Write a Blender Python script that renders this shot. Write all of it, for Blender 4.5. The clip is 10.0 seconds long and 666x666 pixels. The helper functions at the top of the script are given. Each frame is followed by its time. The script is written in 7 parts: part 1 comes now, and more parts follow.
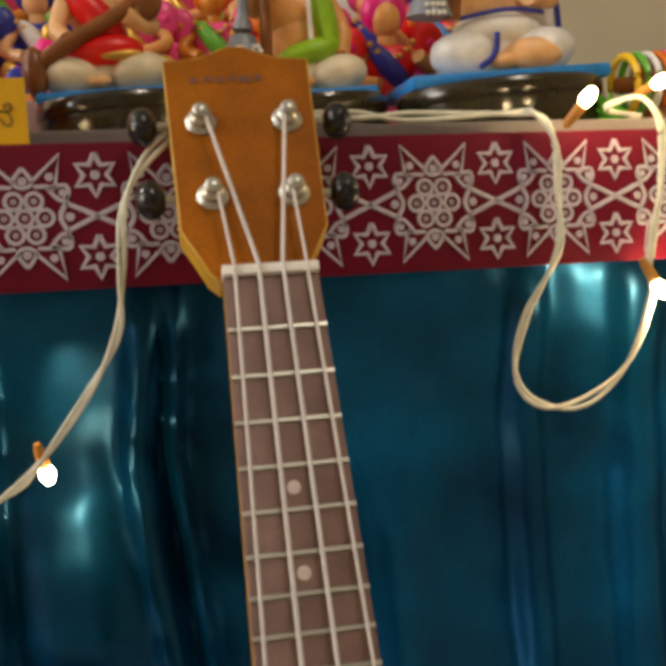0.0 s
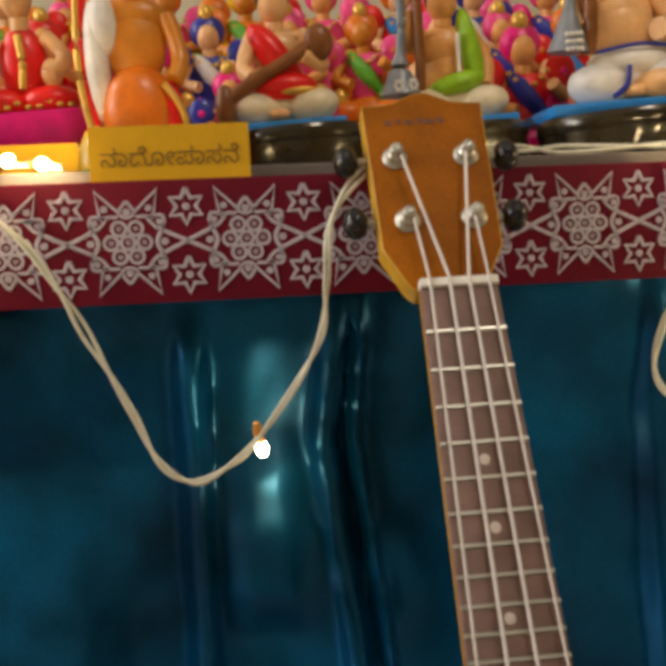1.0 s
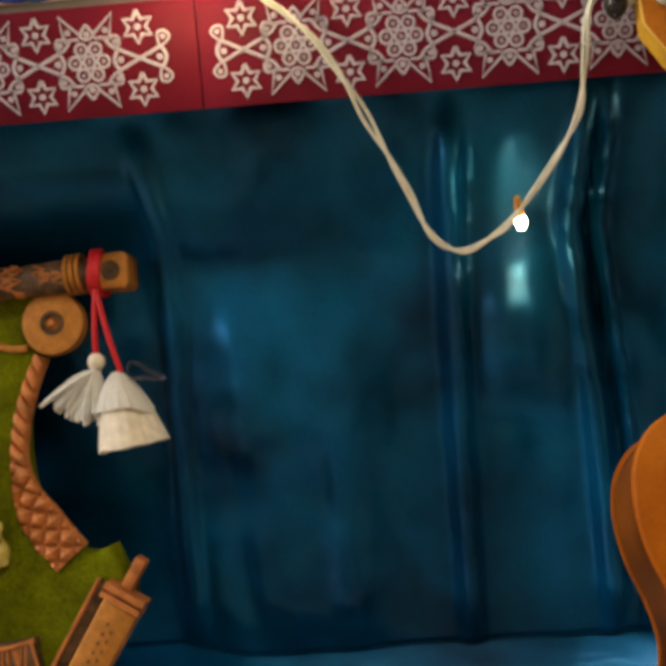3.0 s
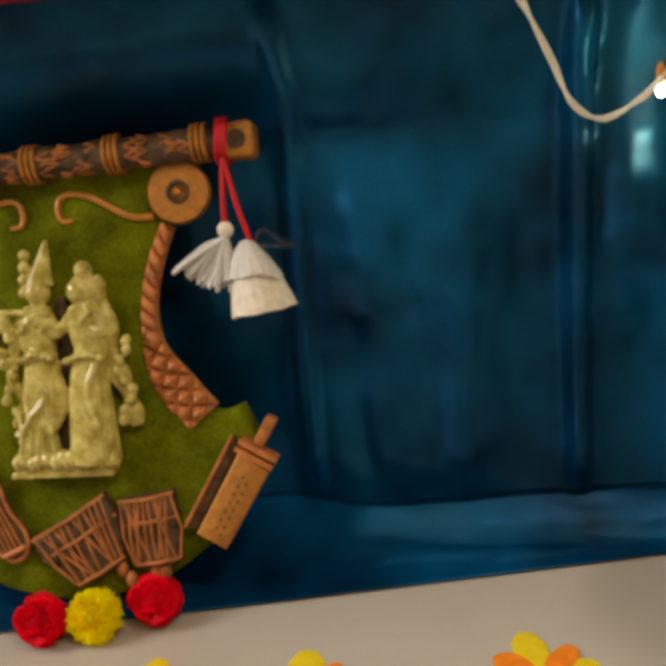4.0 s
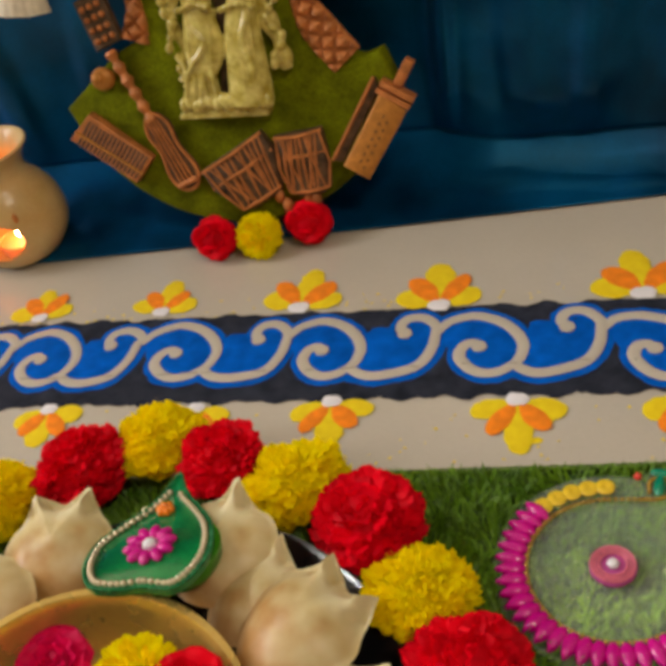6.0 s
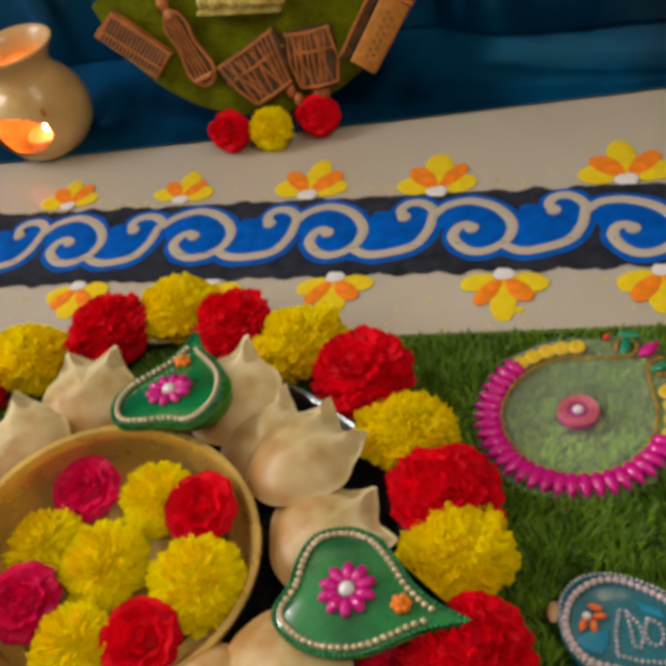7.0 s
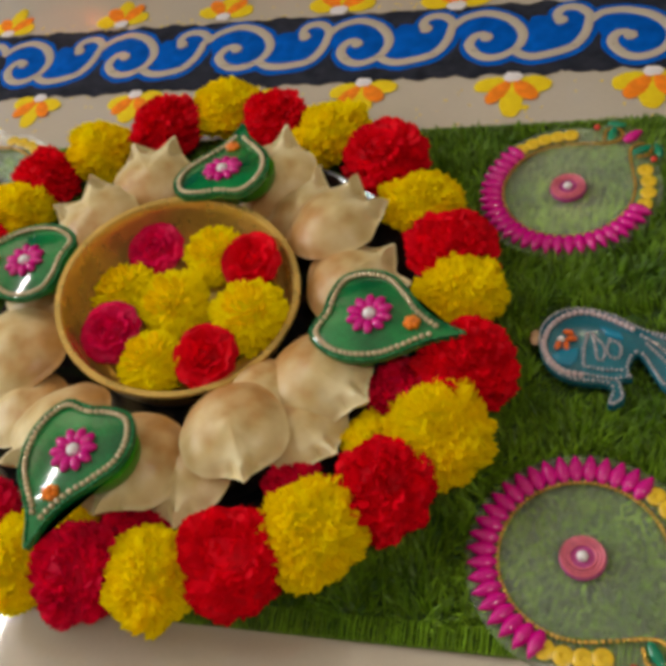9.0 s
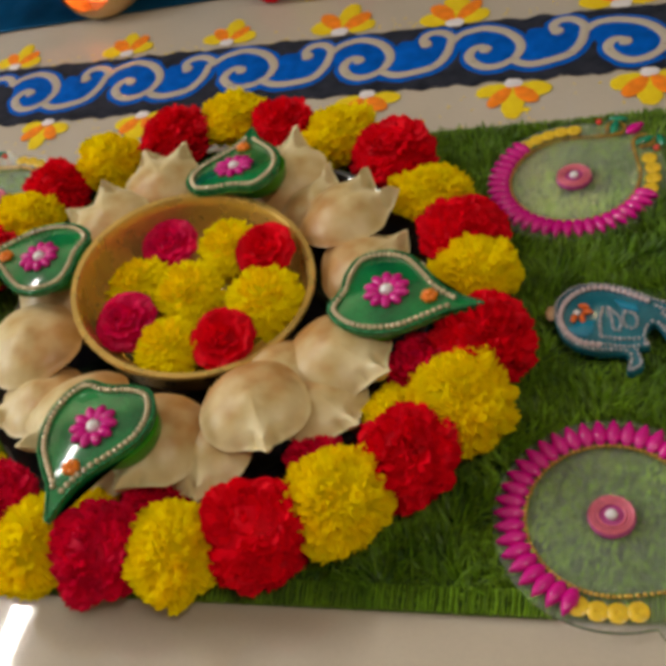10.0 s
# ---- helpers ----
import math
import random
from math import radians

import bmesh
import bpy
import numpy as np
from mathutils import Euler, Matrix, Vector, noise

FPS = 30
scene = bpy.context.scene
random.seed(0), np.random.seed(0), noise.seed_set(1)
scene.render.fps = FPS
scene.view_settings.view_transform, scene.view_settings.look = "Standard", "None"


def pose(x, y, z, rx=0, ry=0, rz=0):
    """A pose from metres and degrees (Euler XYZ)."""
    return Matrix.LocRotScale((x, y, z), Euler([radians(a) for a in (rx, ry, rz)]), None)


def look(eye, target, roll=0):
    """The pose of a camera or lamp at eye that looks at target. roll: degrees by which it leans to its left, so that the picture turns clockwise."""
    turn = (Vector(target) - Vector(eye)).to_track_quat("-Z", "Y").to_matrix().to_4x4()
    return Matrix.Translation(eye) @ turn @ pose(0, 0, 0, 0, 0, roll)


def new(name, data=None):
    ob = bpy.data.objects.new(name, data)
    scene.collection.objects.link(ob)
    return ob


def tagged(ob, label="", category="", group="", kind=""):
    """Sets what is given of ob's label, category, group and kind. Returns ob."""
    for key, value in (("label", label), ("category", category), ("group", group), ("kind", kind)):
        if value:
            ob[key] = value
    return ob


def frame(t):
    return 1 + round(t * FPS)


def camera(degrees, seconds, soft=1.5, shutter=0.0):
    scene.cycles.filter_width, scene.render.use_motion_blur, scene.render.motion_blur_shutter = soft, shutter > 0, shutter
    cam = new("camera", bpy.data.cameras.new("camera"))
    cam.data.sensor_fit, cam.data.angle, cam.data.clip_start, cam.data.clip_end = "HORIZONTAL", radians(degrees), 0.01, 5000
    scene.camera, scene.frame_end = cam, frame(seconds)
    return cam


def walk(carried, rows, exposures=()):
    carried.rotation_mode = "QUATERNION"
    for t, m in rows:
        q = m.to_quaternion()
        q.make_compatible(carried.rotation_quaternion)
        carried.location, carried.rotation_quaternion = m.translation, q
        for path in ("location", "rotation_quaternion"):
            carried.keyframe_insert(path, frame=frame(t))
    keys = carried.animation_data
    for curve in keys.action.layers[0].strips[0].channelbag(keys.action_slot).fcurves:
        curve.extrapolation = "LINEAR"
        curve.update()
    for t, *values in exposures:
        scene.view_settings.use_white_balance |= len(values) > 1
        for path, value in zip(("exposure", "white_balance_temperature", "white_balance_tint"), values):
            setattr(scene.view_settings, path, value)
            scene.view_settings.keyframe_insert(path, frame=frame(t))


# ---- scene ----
cam = camera(38.5, 10.0, soft=5.0)
PATH = [
    (0, (0.283, 0.204, 0.404), (0.657, 2.16, 0.213), -5.9),
    (0.5, (0.247, 0.168, 0.418), (0.545, 2.14, 0.265), -6.2),
    (1, (0.226, 0.134, 0.418), (0.433, 2.115, 0.236), -5.8),
    (1.5, (0.223, 0.117, 0.401), (0.374, 2.102, 0.21), -5.5),
    (2, (0.213, 0.101, 0.391), (0.261, 2.083, 0.132), -6.0),
    (2.5, (0.192, 0.086, 0.375), (0.132, 2.062, 0.069), -6.9),
    (3, (0.166, 0.068, 0.366), (0.002, 2.031, 0.017), -7.6),
    (3.2, (0.156, 0.06, 0.364), (-0.035, 2.015, -0.01), -7.8),
    (4.5, (0.071, 0.041, 0.395), (-0.18, 1.835, -0.452), -9.0),
    (5, (0.068, 0.021, 0.383), (-0.287, 1.704, -0.638), -11.4),
    (5.5, (0.076, -0.009, 0.415), (-0.343, 1.593, -0.707), -12.5),
    (5.7, (0.084, -0.013, 0.426), (-0.387, 1.528, -0.759), -13.8),
    (7, (0.123, -0.083, 0.448), (-0.443, 1.263, -0.918), -16.8),
    (7.5, (0.14, -0.113, 0.459), (-0.477, 1.145, -0.967), -19.4),
    (8, (0.158, -0.129, 0.471), (-0.488, 1.047, -1.013), -21.0),
    (8.5, (0.162, -0.157, 0.484), (-0.474, 0.973, -1.039), -20.9),
    (9, (0.157, -0.192, 0.488), (-0.469, 0.92, -1.052), -21.3),
    (9.5, (0.158, -0.213, 0.497), (-0.455, 0.947, -1.012), -21.1),
    (10, (0.142, -0.243, 0.457), (-0.463, 1.001, -0.987), -19.9),
]
EXPOSURES = [(0.0, 0.05), (1.0, 0.05), (2.5, 0.25), (3.2, 0.34), (4.5, 0.27), (5.5, 0.18), (7.0, 0.07), (8.0, -0.03), (10.0, -0.12)]
walk(cam, [(t, look(eye, target, roll)) for t, eye, target, roll in PATH], EXPOSURES)

# ---- world and light ----
world = bpy.data.worlds.new("world")
scene.world = world
world.use_nodes = True
wbg = world.node_tree.nodes["Background"]
wbg.inputs["Color"].default_value = (0.9, 0.85, 0.78, 1)
wbg.inputs["Strength"].default_value = 0.05


def area_lamp(name, eye, target, size, watts, colour):
    data = bpy.data.lights.new(name, "AREA")
    data.energy, data.size, data.color = watts, size, colour
    ob = new(name, data)
    ob.matrix_world = look(eye, target)
    return ob


# added fill from high front right; the ceiling carries no lamp there
area_lamp("front_fill_light", (1.10, -0.75, 2.55), (0.1, 0.4, 0.1), 0.5, 25.0, (1.0, 0.90, 0.76))
# low key from the left, set before the west wall, which has no opening
area_lamp("left_key_light", (-2.95, -0.10, 1.45), (0.0, 0.35, 0.1), 1.2, 68.0, (0.96, 0.96, 0.98))
tube_lamp = area_lamp("tube_lamp_light", (-2.08, 0.95, 2.545), (-2.08, 0.95, 0.0), 0.05, 36.0, (1.0, 0.97, 0.92))
tube_lamp.data.shape, tube_lamp.data.size_y = "RECTANGLE", 1.2


def bulb_light(name, place, watts, colour=(1.0, 0.75, 0.38)):
    data = bpy.data.lights.new(name, "POINT")
    data.energy, data.color, data.shadow_soft_size = watts, colour, 0.004
    ob = new(name, data)
    ob.location = place
    return ob


# ---- materials ----
def material(name, colour, rough=0.5, metal=0.0, vary=0.12, size=60.0, bump=0.15, fine=400.0, coat=0.0, second=None,
             sheen=0.0, through_light=0.0, per_piece=0.0, ior=1.45, scatter=0.0, leaf=0.0, spec=0.5):
    m = bpy.data.materials.new(name)
    m.use_nodes = True
    nt = m.node_tree
    b = nt.nodes["Principled BSDF"]
    b.inputs["Roughness"].default_value = rough
    b.inputs["Metallic"].default_value = metal
    b.inputs["Coat Weight"].default_value = coat
    b.inputs["Coat Roughness"].default_value = 0.12
    b.inputs["Sheen Weight"].default_value = sheen
    b.inputs["Transmission Weight"].default_value = through_light
    b.inputs["IOR"].default_value = ior
    b.inputs["Specular IOR Level"].default_value = spec
    if scatter:
        b.inputs["Subsurface Weight"].default_value = scatter
        b.inputs["Subsurface Radius"].default_value = (0.004, 0.002, 0.001)
        b.inputs["Subsurface Scale"].default_value = 1.0
    co = nt.nodes.new("ShaderNodeTexCoord")
    n1 = nt.nodes.new("ShaderNodeTexNoise")
    n1.inputs["Scale"].default_value = size
    n1.inputs["Detail"].default_value = 4
    nt.links.new(co.outputs["Object"], n1.inputs["Vector"])
    n2 = nt.nodes.new("ShaderNodeTexNoise")
    n2.inputs["Scale"].default_value = fine
    n2.inputs["Detail"].default_value = 3
    nt.links.new(co.outputs["Object"], n2.inputs["Vector"])
    ramp = nt.nodes.new("ShaderNodeValToRGB")
    c = Vector(colour)
    lo = c * (1 - vary)
    hi = Vector(second) if second else c * (1 + vary)
    ramp.color_ramp.elements[0].position, ramp.color_ramp.elements[1].position = 0.3, 0.7
    ramp.color_ramp.elements[0].color = (*lo, 1)
    ramp.color_ramp.elements[1].color = (*[min(1, v) for v in hi], 1)
    nt.links.new(n1.outputs["Fac"], ramp.inputs["Fac"])
    mix = nt.nodes.new("ShaderNodeMix")
    mix.data_type, mix.blend_type = "RGBA", "OVERLAY"
    mix.inputs["Factor"].default_value = min(1.0, vary * 1.6)
    nt.links.new(ramp.outputs["Color"], mix.inputs["A"])
    nt.links.new(n2.outputs["Color"], mix.inputs["B"])
    grey = nt.nodes.new("ShaderNodeRGBToBW")
    nt.links.new(n2.outputs["Color"], grey.inputs["Color"])
    nt.links.new(grey.outputs["Val"], mix.inputs["B"])
    last = mix.outputs["Result"]
    if per_piece:
        info = nt.nodes.new("ShaderNodeObjectInfo")
        isl = nt.nodes.new("ShaderNodeNewGeometry")
        add = nt.nodes.new("ShaderNodeMath")
        add.operation = "ADD"
        nt.links.new(info.outputs["Random"], add.inputs[0])
        nt.links.new(isl.outputs["Random Per Island"], add.inputs[1])
        frac = nt.nodes.new("ShaderNodeMath")
        frac.operation = "FRACT"
        nt.links.new(add.outputs[0], frac.inputs[0])
        rng = nt.nodes.new("ShaderNodeMapRange")
        rng.inputs["To Min"].default_value, rng.inputs["To Max"].default_value = 1 - per_piece, 1 + per_piece
        nt.links.new(frac.outputs[0], rng.inputs["Value"])
        hsv = nt.nodes.new("ShaderNodeHueSaturation")
        nt.links.new(rng.outputs["Result"], hsv.inputs["Value"])
        nt.links.new(last, hsv.inputs["Color"])
        last = hsv.outputs["Color"]
    nt.links.new(last, b.inputs["Base Color"])
    rr = nt.nodes.new("ShaderNodeMapRange")
    rr.inputs["To Min"].default_value, rr.inputs["To Max"].default_value = max(0.02, rough - 0.08), min(1, rough + 0.1)
    nt.links.new(n1.outputs["Fac"], rr.inputs["Value"])
    nt.links.new(rr.outputs["Result"], b.inputs["Roughness"])
    if leaf:
        tr = nt.nodes.new("ShaderNodeBsdfTranslucent")
        nt.links.new(last, tr.inputs["Color"])
        ms = nt.nodes.new("ShaderNodeMixShader")
        ms.inputs["Fac"].default_value = leaf
        nt.links.new(b.outputs["BSDF"], ms.inputs[1])
        nt.links.new(tr.outputs["BSDF"], ms.inputs[2])
        nt.links.new(ms.outputs["Shader"], nt.nodes["Material Output"].inputs["Surface"])
    if bump:
        bp = nt.nodes.new("ShaderNodeBump")
        bp.inputs["Strength"].default_value = bump
        bp.inputs["Distance"].default_value = 0.001
        nt.links.new(grey.outputs["Val"], bp.inputs["Height"])
        nt.links.new(bp.outputs["Normal"], b.inputs["Normal"])
    return m


def glow(name, colour, strength):
    m = bpy.data.materials.new(name)
    m.use_nodes = True
    b = m.node_tree.nodes["Principled BSDF"]
    b.inputs["Base Color"].default_value = (*colour, 1)
    b.inputs["Emission Color"].default_value = (*colour, 1)
    b.inputs["Emission Strength"].default_value = strength
    return m


# ---- mesh helpers ----
def thing(name, m, label, category, group="", kind=""):
    ob = new(name)
    ob.empty_display_size = 0.01
    ob.matrix_world = m
    return tagged(ob, label, category, group, kind)


def mesh_from(name, bm, *mats, smooth=True):
    me = bpy.data.meshes.new(name)
    bmesh.ops.recalc_face_normals(bm, faces=bm.faces)
    bm.to_mesh(me)
    bm.free()
    if smooth:
        me.shade_smooth()
        me.set_sharp_from_angle(angle=radians(40))
    for mt in mats:
        me.materials.append(mt)
    return me


def part(name, bm, mt, parent, label="", m=None, smooth=True):
    mats = mt if isinstance(mt, (list, tuple)) else [mt]
    me = bm if isinstance(bm, bpy.types.Mesh) else mesh_from(name, bm, *mats, smooth=smooth)
    ob = new(name, me)
    ob.parent = parent
    if m is not None:
        ob.matrix_local = m
    return tagged(ob, label)


def piece(name, me, parent, m):
    ob = new(name, me)
    ob.parent = parent
    ob.matrix_local = m
    return ob


def solid(name, bm, mt, m, label, category, group="", kind="", smooth=True):
    mats = mt if isinstance(mt, (list, tuple)) else [mt]
    ob = new(name, mesh_from(name, bm, *mats, smooth=smooth))
    ob.matrix_world = m
    return tagged(ob, label, category, group, kind)


def add_box(bm, size, m=None, bevel=0.0, mat=0):
    r = bmesh.ops.create_cube(bm, size=1.0)
    vs = r["verts"]
    for v in vs:
        v.co = Vector((v.co.x * size[0], v.co.y * size[1], v.co.z * size[2]))
    if bevel:
        es = list({e for v in vs for e in v.link_edges})
        rb = bmesh.ops.bevel(bm, geom=es, offset=bevel, segments=2, profile=0.6, affect="EDGES")
        vs = list({v for f in rb["faces"] for v in f.verts} | {v for v in vs if v.is_valid})
        vs = [v for v in vs if v.is_valid]
    fs = {f for v in vs for f in v.link_faces}
    for f in fs:
        f.material_index = mat
    if m is not None:
        for v in vs:
            v.co = m @ v.co
    return vs


def add_lathe(bm, profile, segs=32, m=None, mat=0, closed=False, wobble=None):
    rings = []
    for r, z in profile:
        ring = []
        for i in range(segs):
            a = 2 * math.pi * i / segs
            k = wobble(a, z) if wobble else 1.0
            co = Vector((r * k * math.cos(a), r * k * math.sin(a), z))
            ring.append(bm.verts.new(m @ co if m is not None else co))
        rings.append(ring)
    pairs = list(zip(rings, rings[1:]))
    if closed:
        pairs.append((rings[-1], rings[0]))
    for a, b in pairs:
        for i in range(segs):
            f = bm.faces.new((a[i], a[(i + 1) % segs], b[(i + 1) % segs], b[i]))
            f.material_index = mat
    if not closed:
        for ring in (rings[0], rings[-1]):
            try:
                bm.faces.new(ring).material_index = mat
            except ValueError:
                pass
    return [v for r in rings for v in r]


def add_ball(bm, radii, m=None, mat=0, u=16, v=10):
    prof = [(max(1e-5, math.sin(math.pi * i / v)), -math.cos(math.pi * i / v)) for i in range(v + 1)]
    prof[0] = (0.02, -1.0)
    prof[-1] = (0.02, 1.0)
    mm = Matrix.Diagonal((*radii, 1))
    return add_lathe(bm, prof, u, (m @ mm) if m is not None else mm, mat)


def smooth_path(points, n=8, closed=False):
    pts = [Vector(p) for p in points]
    out = []
    k = len(pts)
    rng = range(k) if closed else range(k - 1)
    for i in rng:
        p0 = pts[(i - 1) % k] if closed or i > 0 else pts[0] * 2 - pts[1]
        p1, p2 = pts[i], pts[(i + 1) % k]
        p3 = pts[(i + 2) % k] if closed or i + 2 < k else pts[-1] * 2 - pts[-2]
        for j in range(n):
            t = j / n
            out.append(0.5 * ((2 * p1) + (p2 - p0) * t + (2 * p0 - 5 * p1 + 4 * p2 - p3) * t * t + (3 * p1 - p0 - 3 * p2 + p3) * t ** 3))
    if not closed:
        out.append(pts[-1])
    return out


def add_tube(bm, pts, radius, segs=8, mat=0, closed=False, flat=1.0):
    """A round tube along a path; radius is a number or a function of 0..1."""
    pts = [Vector(p) for p in pts]
    n = len(pts)
    rings = []
    up = Vector((0, 0, 1))
    for i, p in enumerate(pts):
        d = (pts[(i + 1) % n] - pts[i - 1]) if closed or 0 < i < n - 1 else (pts[min(i + 1, n - 1)] - pts[max(i - 1, 0)])
        d.normalize()
        s = d.cross(up)
        if s.length < 0.1:
            s = d.cross(Vector((0, 1, 0)))
        s.normalize()
        w = s.cross(d)
        r = radius(i / max(1, n - 1)) if callable(radius) else radius
        rings.append([bm.verts.new(p + s * (r * math.cos(2 * math.pi * j / segs)) + w * (r * flat * math.sin(2 * math.pi * j / segs))) for j in range(segs)])
    pairs = list(zip(rings, rings[1:])) + ([(rings[-1], rings[0])] if closed else [])
    for a, b in pairs:
        for j in range(segs):
            bm.faces.new((a[j], a[(j + 1) % segs], b[(j + 1) % segs], b[j])).material_index = mat
    if not closed:
        bm.faces.new(rings[0]).material_index = mat
        bm.faces.new(rings[-1]).material_index = mat


def add_slab(bm, outline, z0, z1, bevel=0.0, mat=0, side_mat=None, m=None):
    """A flat piece with the given outline (x, y) from z0 to z1, its upper edge rounded by bevel."""
    c = sum((Vector((p[0], p[1], 0)) for p in outline), Vector()) / len(outline)

    def ring(inset, z):
        out = []
        k = len(outline)
        for i in range(k):
            p, a, b = Vector(outline[i][:2]), Vector(outline[i - 1][:2]), Vector(outline[(i + 1) % k][:2])
            t = b - a
            nrm = Vector((t.y, -t.x))
            if nrm.length > 1e-9:
                nrm.normalize()
            q = p - nrm * inset * sign
            co = Vector((q.x, q.y, z))
            out.append(bm.verts.new(m @ co if m is not None else co))
        return out

    area = sum(outline[i - 1][0] * outline[i][1] - outline[i][0] * outline[i - 1][1] for i in range(len(outline)))
    sign = 1.0 if area > 0 else -1.0
    rings = [ring(0, z0), ring(0, z1 - bevel)] if bevel else [ring(0, z0), ring(0, z1)]
    if bevel:
        rings += [ring(bevel * 0.35, z1 - bevel * 0.3), ring(bevel, z1)]
    sm = mat if side_mat is None else side_mat
    for a, b in zip(rings, rings[1:]):
        for i in range(len(a)):
            bm.faces.new((a[i], a[(i + 1) % len(a)], b[(i + 1) % len(a)], b[i])).material_index = sm
    top = bm.faces.new(rings[-1])
    top.material_index = mat
    bot = bm.faces.new(rings[0])
    bot.material_index = sm
    bmesh.ops.triangulate(bm, faces=[top, bot])


def add_ribbon(bm, pts, width, thick, mat=0, lift=Vector((0, 0, 1))):
    """A flat stroke of the given width laid along a path, raised by thick along lift; its edges slope."""
    pts = [Vector(p) for p in pts]
    n = len(pts)
    rows = []
    for i, p in enumerate(pts):
        d = pts[min(i + 1, n - 1)] - pts[max(i - 1, 0)]
        s = d.cross(lift)
        s.normalize()
        w = (width(i / (n - 1)) if callable(width) else width) * 0.5
        rows.append([bm.verts.new(p + s * w), bm.verts.new(p + s * w * 0.7 + lift * thick), bm.verts.new(p - s * w * 0.7 + lift * thick), bm.verts.new(p - s * w)])
    for a, b in zip(rows, rows[1:]):
        for j in range(3):
            bm.faces.new((a[j], a[j + 1], b[j + 1], b[j])).material_index = mat
    for r in (rows[0], rows[-1]):
        bm.faces.new(r).material_index = mat


def arc(cx, cy, r, a0, a1, n=16, z=0.0):
    return [(cx + r * math.cos(radians(a0 + (a1 - a0) * i / n)), cy + r * math.sin(radians(a0 + (a1 - a0) * i / n)), z) for i in range(n + 1)]


TILE = material("floor_tile_beige", (0.50, 0.44, 0.36), 0.06, vary=0.04, size=9, bump=0.01, per_piece=0.02, spec=0.65)
GROUT = material("grout", (0.25, 0.21, 0.17), 0.9, size=120)
PLASTER = material("cream_plaster", (0.62, 0.54, 0.38), 0.8, size=6, vary=0.05, bump=0.1)
tile_shader = TILE.node_tree.nodes["Principled BSDF"]
TILE.node_tree.links.remove(tile_shader.inputs["Roughness"].links[0])
tile_shader.inputs["Roughness"].default_value = 0.045
WHITE_PAINT = material("white_paint", (0.8, 0.78, 0.74), 0.7, size=5, vary=0.04)
SATIN = material("teal_satin", (0.0004, 0.038, 0.102), 0.34, 0.60, vary=0.5, size=9, bump=0.06, fine=900, second=(0.0006, 0.130, 0.325), spec=0.10, coat=0.20)
SATIN.node_tree.nodes["Principled BSDF"].inputs["Coat Roughness"].default_value = 0.30
MAROON = material("maroon_cloth", (0.135, 0.005, 0.018), 0.6, vary=0.2, size=30, bump=0.3, fine=1500, spec=0.15)
WHITE_PEN = material("white_thread", (0.52, 0.46, 0.54), 0.7, vary=0.08, size=200, bump=0.4, fine=1800)
BOARD = material("grey_board_edge", (0.16, 0.13, 0.12), 0.7, size=40)

# ---- room ----
T_FRONT = 0.623                       # front edge of the table
SLOPE = 3.2                           # the table hangs a little to one side
TABLE = pose(0, T_FRONT, 0, 0, SLOPE, 0)
TOP = 0.476                           # table top over the floor at x = 0


def plain_wall(name, size, place, mt, label):
    bm = bmesh.new()
    add_box(bm, size)
    return solid(name, bm, mt, Matrix.Translation(place), label, "wall", kind="structure", smooth=False)


plain_wall("wall_north", (6.0, 0.12, 2.6), (0, 2.06, 1.3), PLASTER, "cream plastered wall behind the display table")
plain_wall("wall_south", (6.0, 0.12, 2.6), (0, -3.06, 1.3), PLASTER, "cream plastered wall behind the viewer")
plain_wall("wall_east", (0.12, 5.0, 2.6), (3.06, -0.5, 1.3), PLASTER, "cream plastered side wall of the room")
plain_wall("wall_west", (0.12, 5.0, 2.6), (-3.06, -0.5, 1.3), PLASTER, "cream plastered side wall of the room")
bm = bmesh.new()
add_box(bm, (6.24, 5.24, 0.12))
solid("ceiling", bm, WHITE_PAINT, Matrix.Translation((0, -0.5, 2.66)), "white painted flat ceiling of the room", "ceiling", kind="structure", smooth=False)
tube = thing("tube_lamp", Matrix.Translation((-2.08, 0.95, 2.6)), "white batten tube lamp on the ceiling", "ceiling lamp")
bm = bmesh.new()
add_box(bm, (0.06, 1.26, 0.035), Matrix.Translation((0, 0, -0.0176)), 0.004)
part("batten", bm, WHITE_PAINT, tube)
for y in (-0.615, 0.615):
    bm = bmesh.new()
    add_box(bm, (0.03, 0.02, 0.028), Matrix.Translation((0, y, -0.049)), 0.003)
    part("end_cap", bm, WHITE_PAINT, tube)
bm = bmesh.new()
add_box(bm, (6.24, 5.24, 0.1))
floor = solid("floor", bm, GROUT, Matrix.Translation((0, -0.5, -0.052)), "glossy beige vitrified floor tiles with thin grout joints", "floor", kind="structure", smooth=False)

# cloth: hangs behind the table's edge, turns at the floor and runs out to a free edge
NX, NZ = 640, 150
